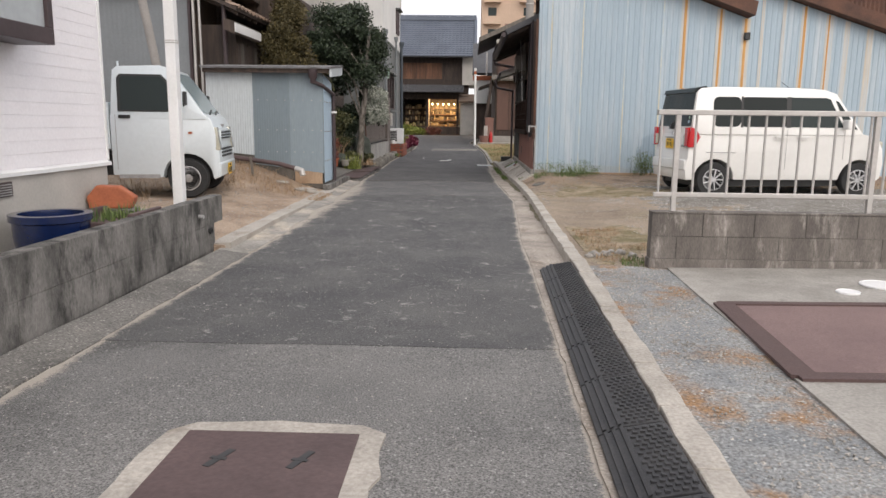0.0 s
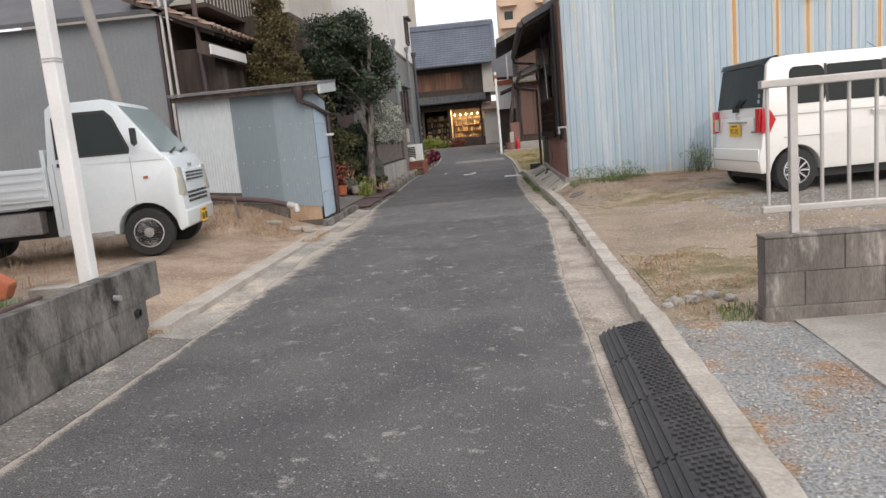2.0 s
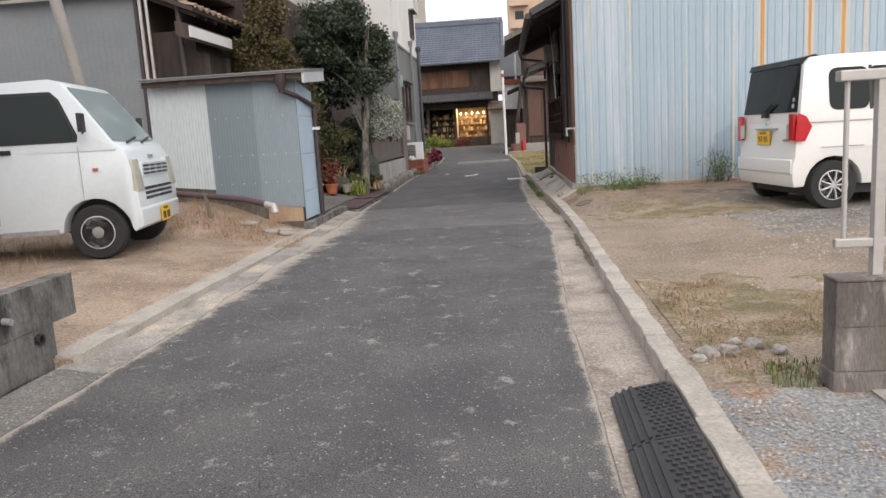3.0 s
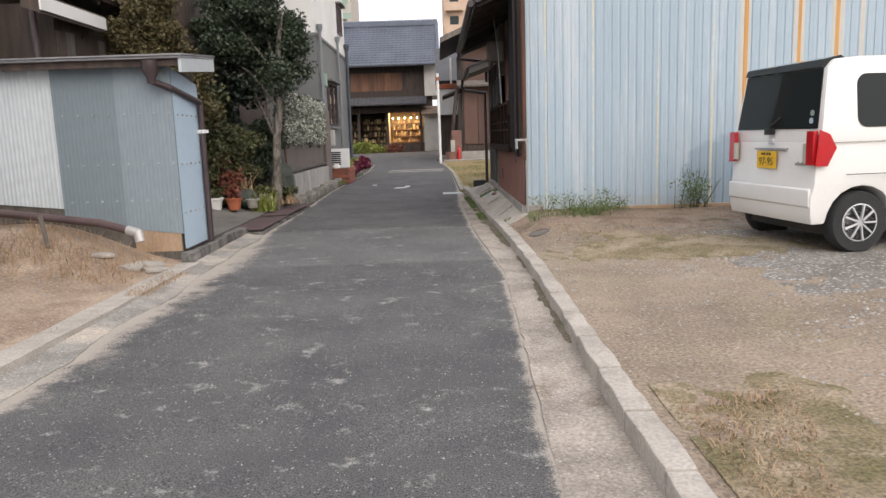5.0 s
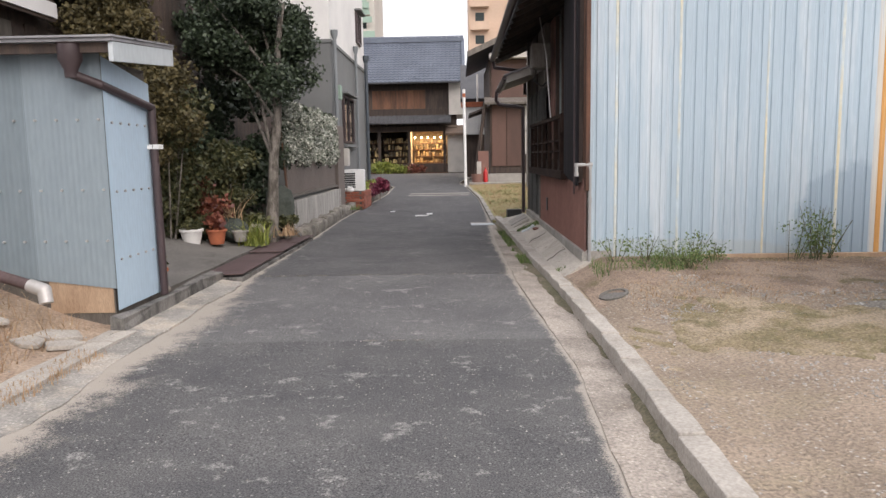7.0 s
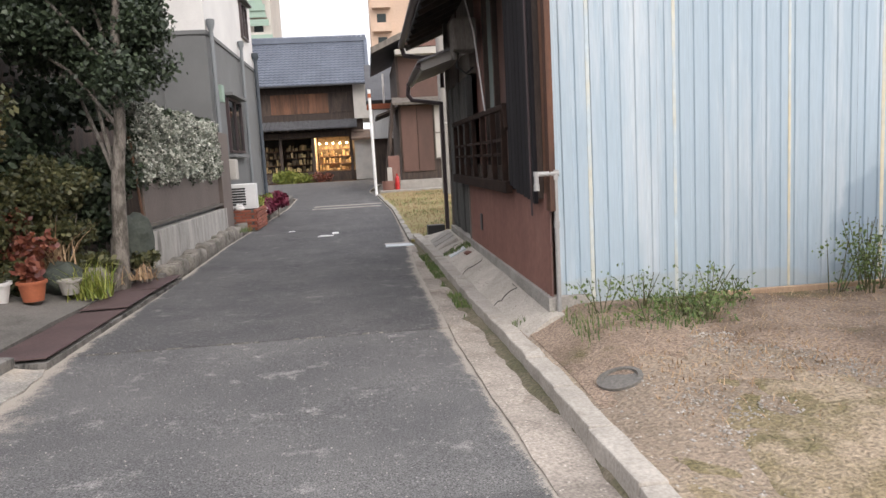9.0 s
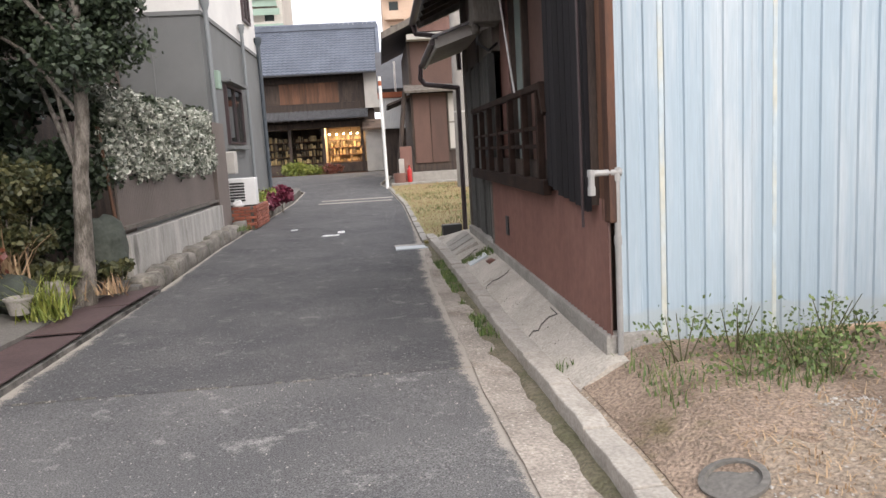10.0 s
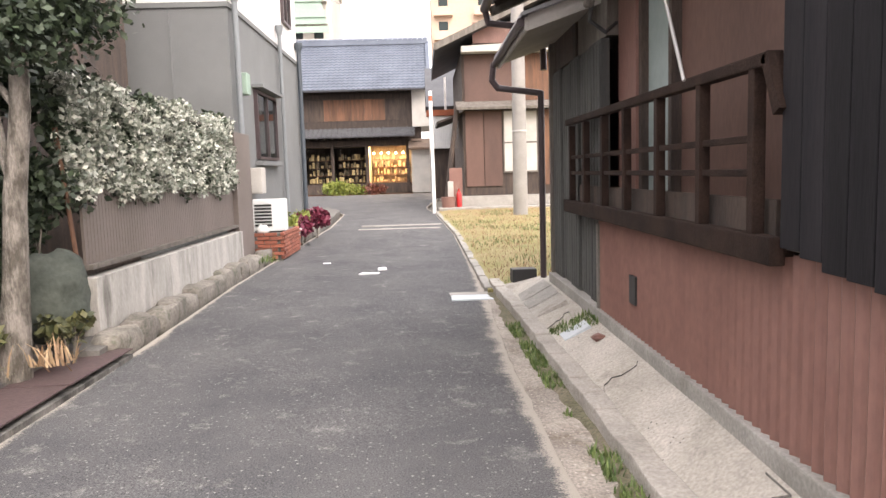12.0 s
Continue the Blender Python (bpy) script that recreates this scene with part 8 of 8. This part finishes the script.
tagged(new("gravel", stones(scatter(3000, (0.9, 1.65), (1.5, 7.5), lambda x, y: 0.086, (0.003, 0.012), lambda x, y: strip(x, y) and n2(x, y, 1.1, 61) > -0.25), M_STONE, "gravel")), "loose grey gravel along the kerb", "gravel", kind="stuff")
tagged(new("gravel", stones(scatter(13000, (1.3, 7.0), (8.0, 16.0), lambda x, y: lot_z(x, y), (0.005, 0.021), lambda x, y: x > kerb_x(y) + 0.25 and n2(x, y, 0.7, 3) + 0.5 * n2(x, y, 2.4, 8) + 0.40 * (x - 2.5) > R.uniform(-0.2, 0.9)), M_STONE, "gravel")), "loose pale gravel scattered over the lot", "gravel", kind="stuff")
tagged(new("grit", stones(scatter(2400, (-2.4, 0.6), (3.0, 17.0), lambda x, y: road_z(y) + 0.002, (0.0025, 0.007)), M_STONE, "grit")), "small pale grit on the asphalt", "grit", kind="stuff")
tagged(new("grit", stones(scatter(1500, (-6.5, -2.62), (8.6, 14.2), lambda x, y: yard_z(x, y), (0.005, 0.018)), M_STONE, "grit")), "small stones on the dirt yard", "grit", kind="stuff")


def grass(name, n, fx, fy, fz, h, w, mt, label, ok, seed, lean=0.9):
    tagged(new(name, blades(scatter(n, fx, fy, fz, (0.4, 1.3), ok), h, w, mt, name, seed, lean)), label, "grass", kind="stuff")


tagged(new("gravel", stones(scatter(5200, (1.05, 4.2), (9.5, 16.0), lambda x, y: lot_z(x, y) + 0.002, (0.003, 0.012), lambda x, y: x > kerb_x(y) + 0.2 and n2(x, y, 1.6, 43) + 0.5 * n2(x, y, 5.0, 44) + 0.12 * (y - 14) > R.uniform(0.0, 0.9)), M_STONE, "gravel")), "patches of pale gravel in the lot's earth", "gravel", kind="stuff")
grass("dry_grass", 11000, (1.3, 8.0), (13.2, 16.2), lot_z, 0.030, 0.007, M_STRAW, "short dry straw before the blue wall", lambda x, y: x > kerb_x(y) + 0.4 and R.random() < ease((y - 13.0) / 2.4) * (0.6 + 1.2 * n2(x, y, 0.9, 31)), 81, 4.5)
grass("dry_grass", 2600, (1.05, 2.4), (7.7, 9.8), lot_z, 0.042, 0.006, M_STRAW, "short dry straw beside the block wall", lambda x, y: n2(x, y, 1.3, 9) > -0.05 and x > kerb_x(y) + 0.25, 82, 2.6)
grass("weeds", 260, (1.28, 1.75), (7.5, 7.95), lot_z, 0.06, 0.008, M_WEED, "green weeds at the wall's corner", lambda x, y: (x - 1.5) ** 2 + (y - 7.65) ** 2 < 0.06, 83)
grass("weeds", 800, (1.2, 2.5), (15.35, 16.2), lot_z, 0.075, 0.009, M_WEED, "green weeds along the blue wall's foot", lambda x, y: y > 15.5 + 0.35 * n2(x, 0, 2.0, 4) and R.random() < 0.4 + n2(x, y, 2.2, 6), 84)
grass("weeds", 1000, (0.5, 0.93), (11.5, 22.6), lambda x, y: road_z(y) + 0.0, 0.055, 0.012, M_WEED, "small weeds growing in the gutter", lambda x, y: kerb_x(y) - 0.12 < x < kerb_x(y) and n2(x, y, 0.9, 5) + 0.9 * n2(x, y, 4, 5) > 0.32, 85)
grass("weeds", 420, (0.8, 1.17), (16.4, 22.4), lambda x, y: slab_z(x, y), 0.05, 0.009, M_WEED, "weeds in cracks of the concrete apron", lambda x, y: x > kerb_x(y) + 0.12 and n2(x, y, 1.6, 15) > 0.28, 86)
grass("dry_grass", 2600, (-8.5, -3.2), (9.5, 14.3), yard_z, 0.13, 0.006, M_STRAW, "dry weeds on the dirt yard", lambda x, y: (y > 13.3 or x < -4.6) and n2(x, y, 1.0, 2) > -0.1, 87)
grass("dry_grass", 1500, (-5.0, -2.95), (13.0, 14.35), yard_z, 0.10, 0.006, M_STRAW, "flattened dry weeds before the shed", lambda x, y: n2(x, y, 1.4, 52) > -0.2, 92, 2.4)
grass("lawn", 6500, (0.35, 3.6), (23.1, 37.2), lambda x, y: road_z(y) + 0.05 + 0.04 * ease((x - right_edge(y)) / 1.0), 0.06, 0.012, M_STRAW, "short yellowed grass of the plot", lambda x, y: x > right_edge(y) + 0.12, 88)
grass("lawn", 2200, (0.35, 3.6), (23.1, 37.2), lambda x, y: road_z(y) + 0.05 + 0.04 * ease((x - right_edge(y)) / 1.0), 0.06, 0.012, M_WEED, "green patches in the yellowed grass", lambda x, y: x > right_edge(y) + 0.12 and n2(x, y, 0.7, 12) > 0.1, 89)
grass("weeds", 420, (-2.75, -2.5), (8.6, 14.0), lambda x, y: 0.09, 0.035, 0.006, M_STRAW, "small dry weeds along the yard's edge", lambda x, y: n2(x, y, 0.8, 22) > 0.12, 90)
# leafy weeds against the blue wall
for x, y, s, hh in ((3.42, 16.05, 1, 0.36), (3.60, 16.08, 2, 0.26), (2.2, 15.9, 3, 0.2), (1.75, 15.95, 4, 0.17), (3.28, 16.08, 5, 0.26), (3.45, 15.98, 11, 0.20), (3.52, 16.1, 12, 0.34), (1.98, 15.75, 6, 0.14), (1.45, 15.9, 7, 0.16), (2.45, 16.0, 8, 0.12), (2.05, 15.6, 9, 0.10), (1.7, 15.65, 10, 0.08)):
    z = lot_z(x, y) if y < 16.2 else slab_z(x, y)
    me = leaves([((x + R.gauss(0, 0.1), y + R.gauss(0, 0.05), z + hh * R.uniform(0.3, 1.4)), (0.09, 0.06, 0.11), 13) for _ in range(13)], 0.017, M_WEED, "weed_bush", seed=200 + s)
    o = tagged(new("weed_bush", me), "leafy green weed growing at the wall's foot", "weed", "weeds at the blue wall")
    for k in range(5):
        bm = B()
        rod(bm, (x + R.gauss(0, 0.03), y, z - 0.02), (x + R.gauss(0, 0.12), y + R.gauss(0, 0.05), z + hh * 1.5), 0.005, 0.002, 5)
        part("stem", bm, M_SHRUB, o)
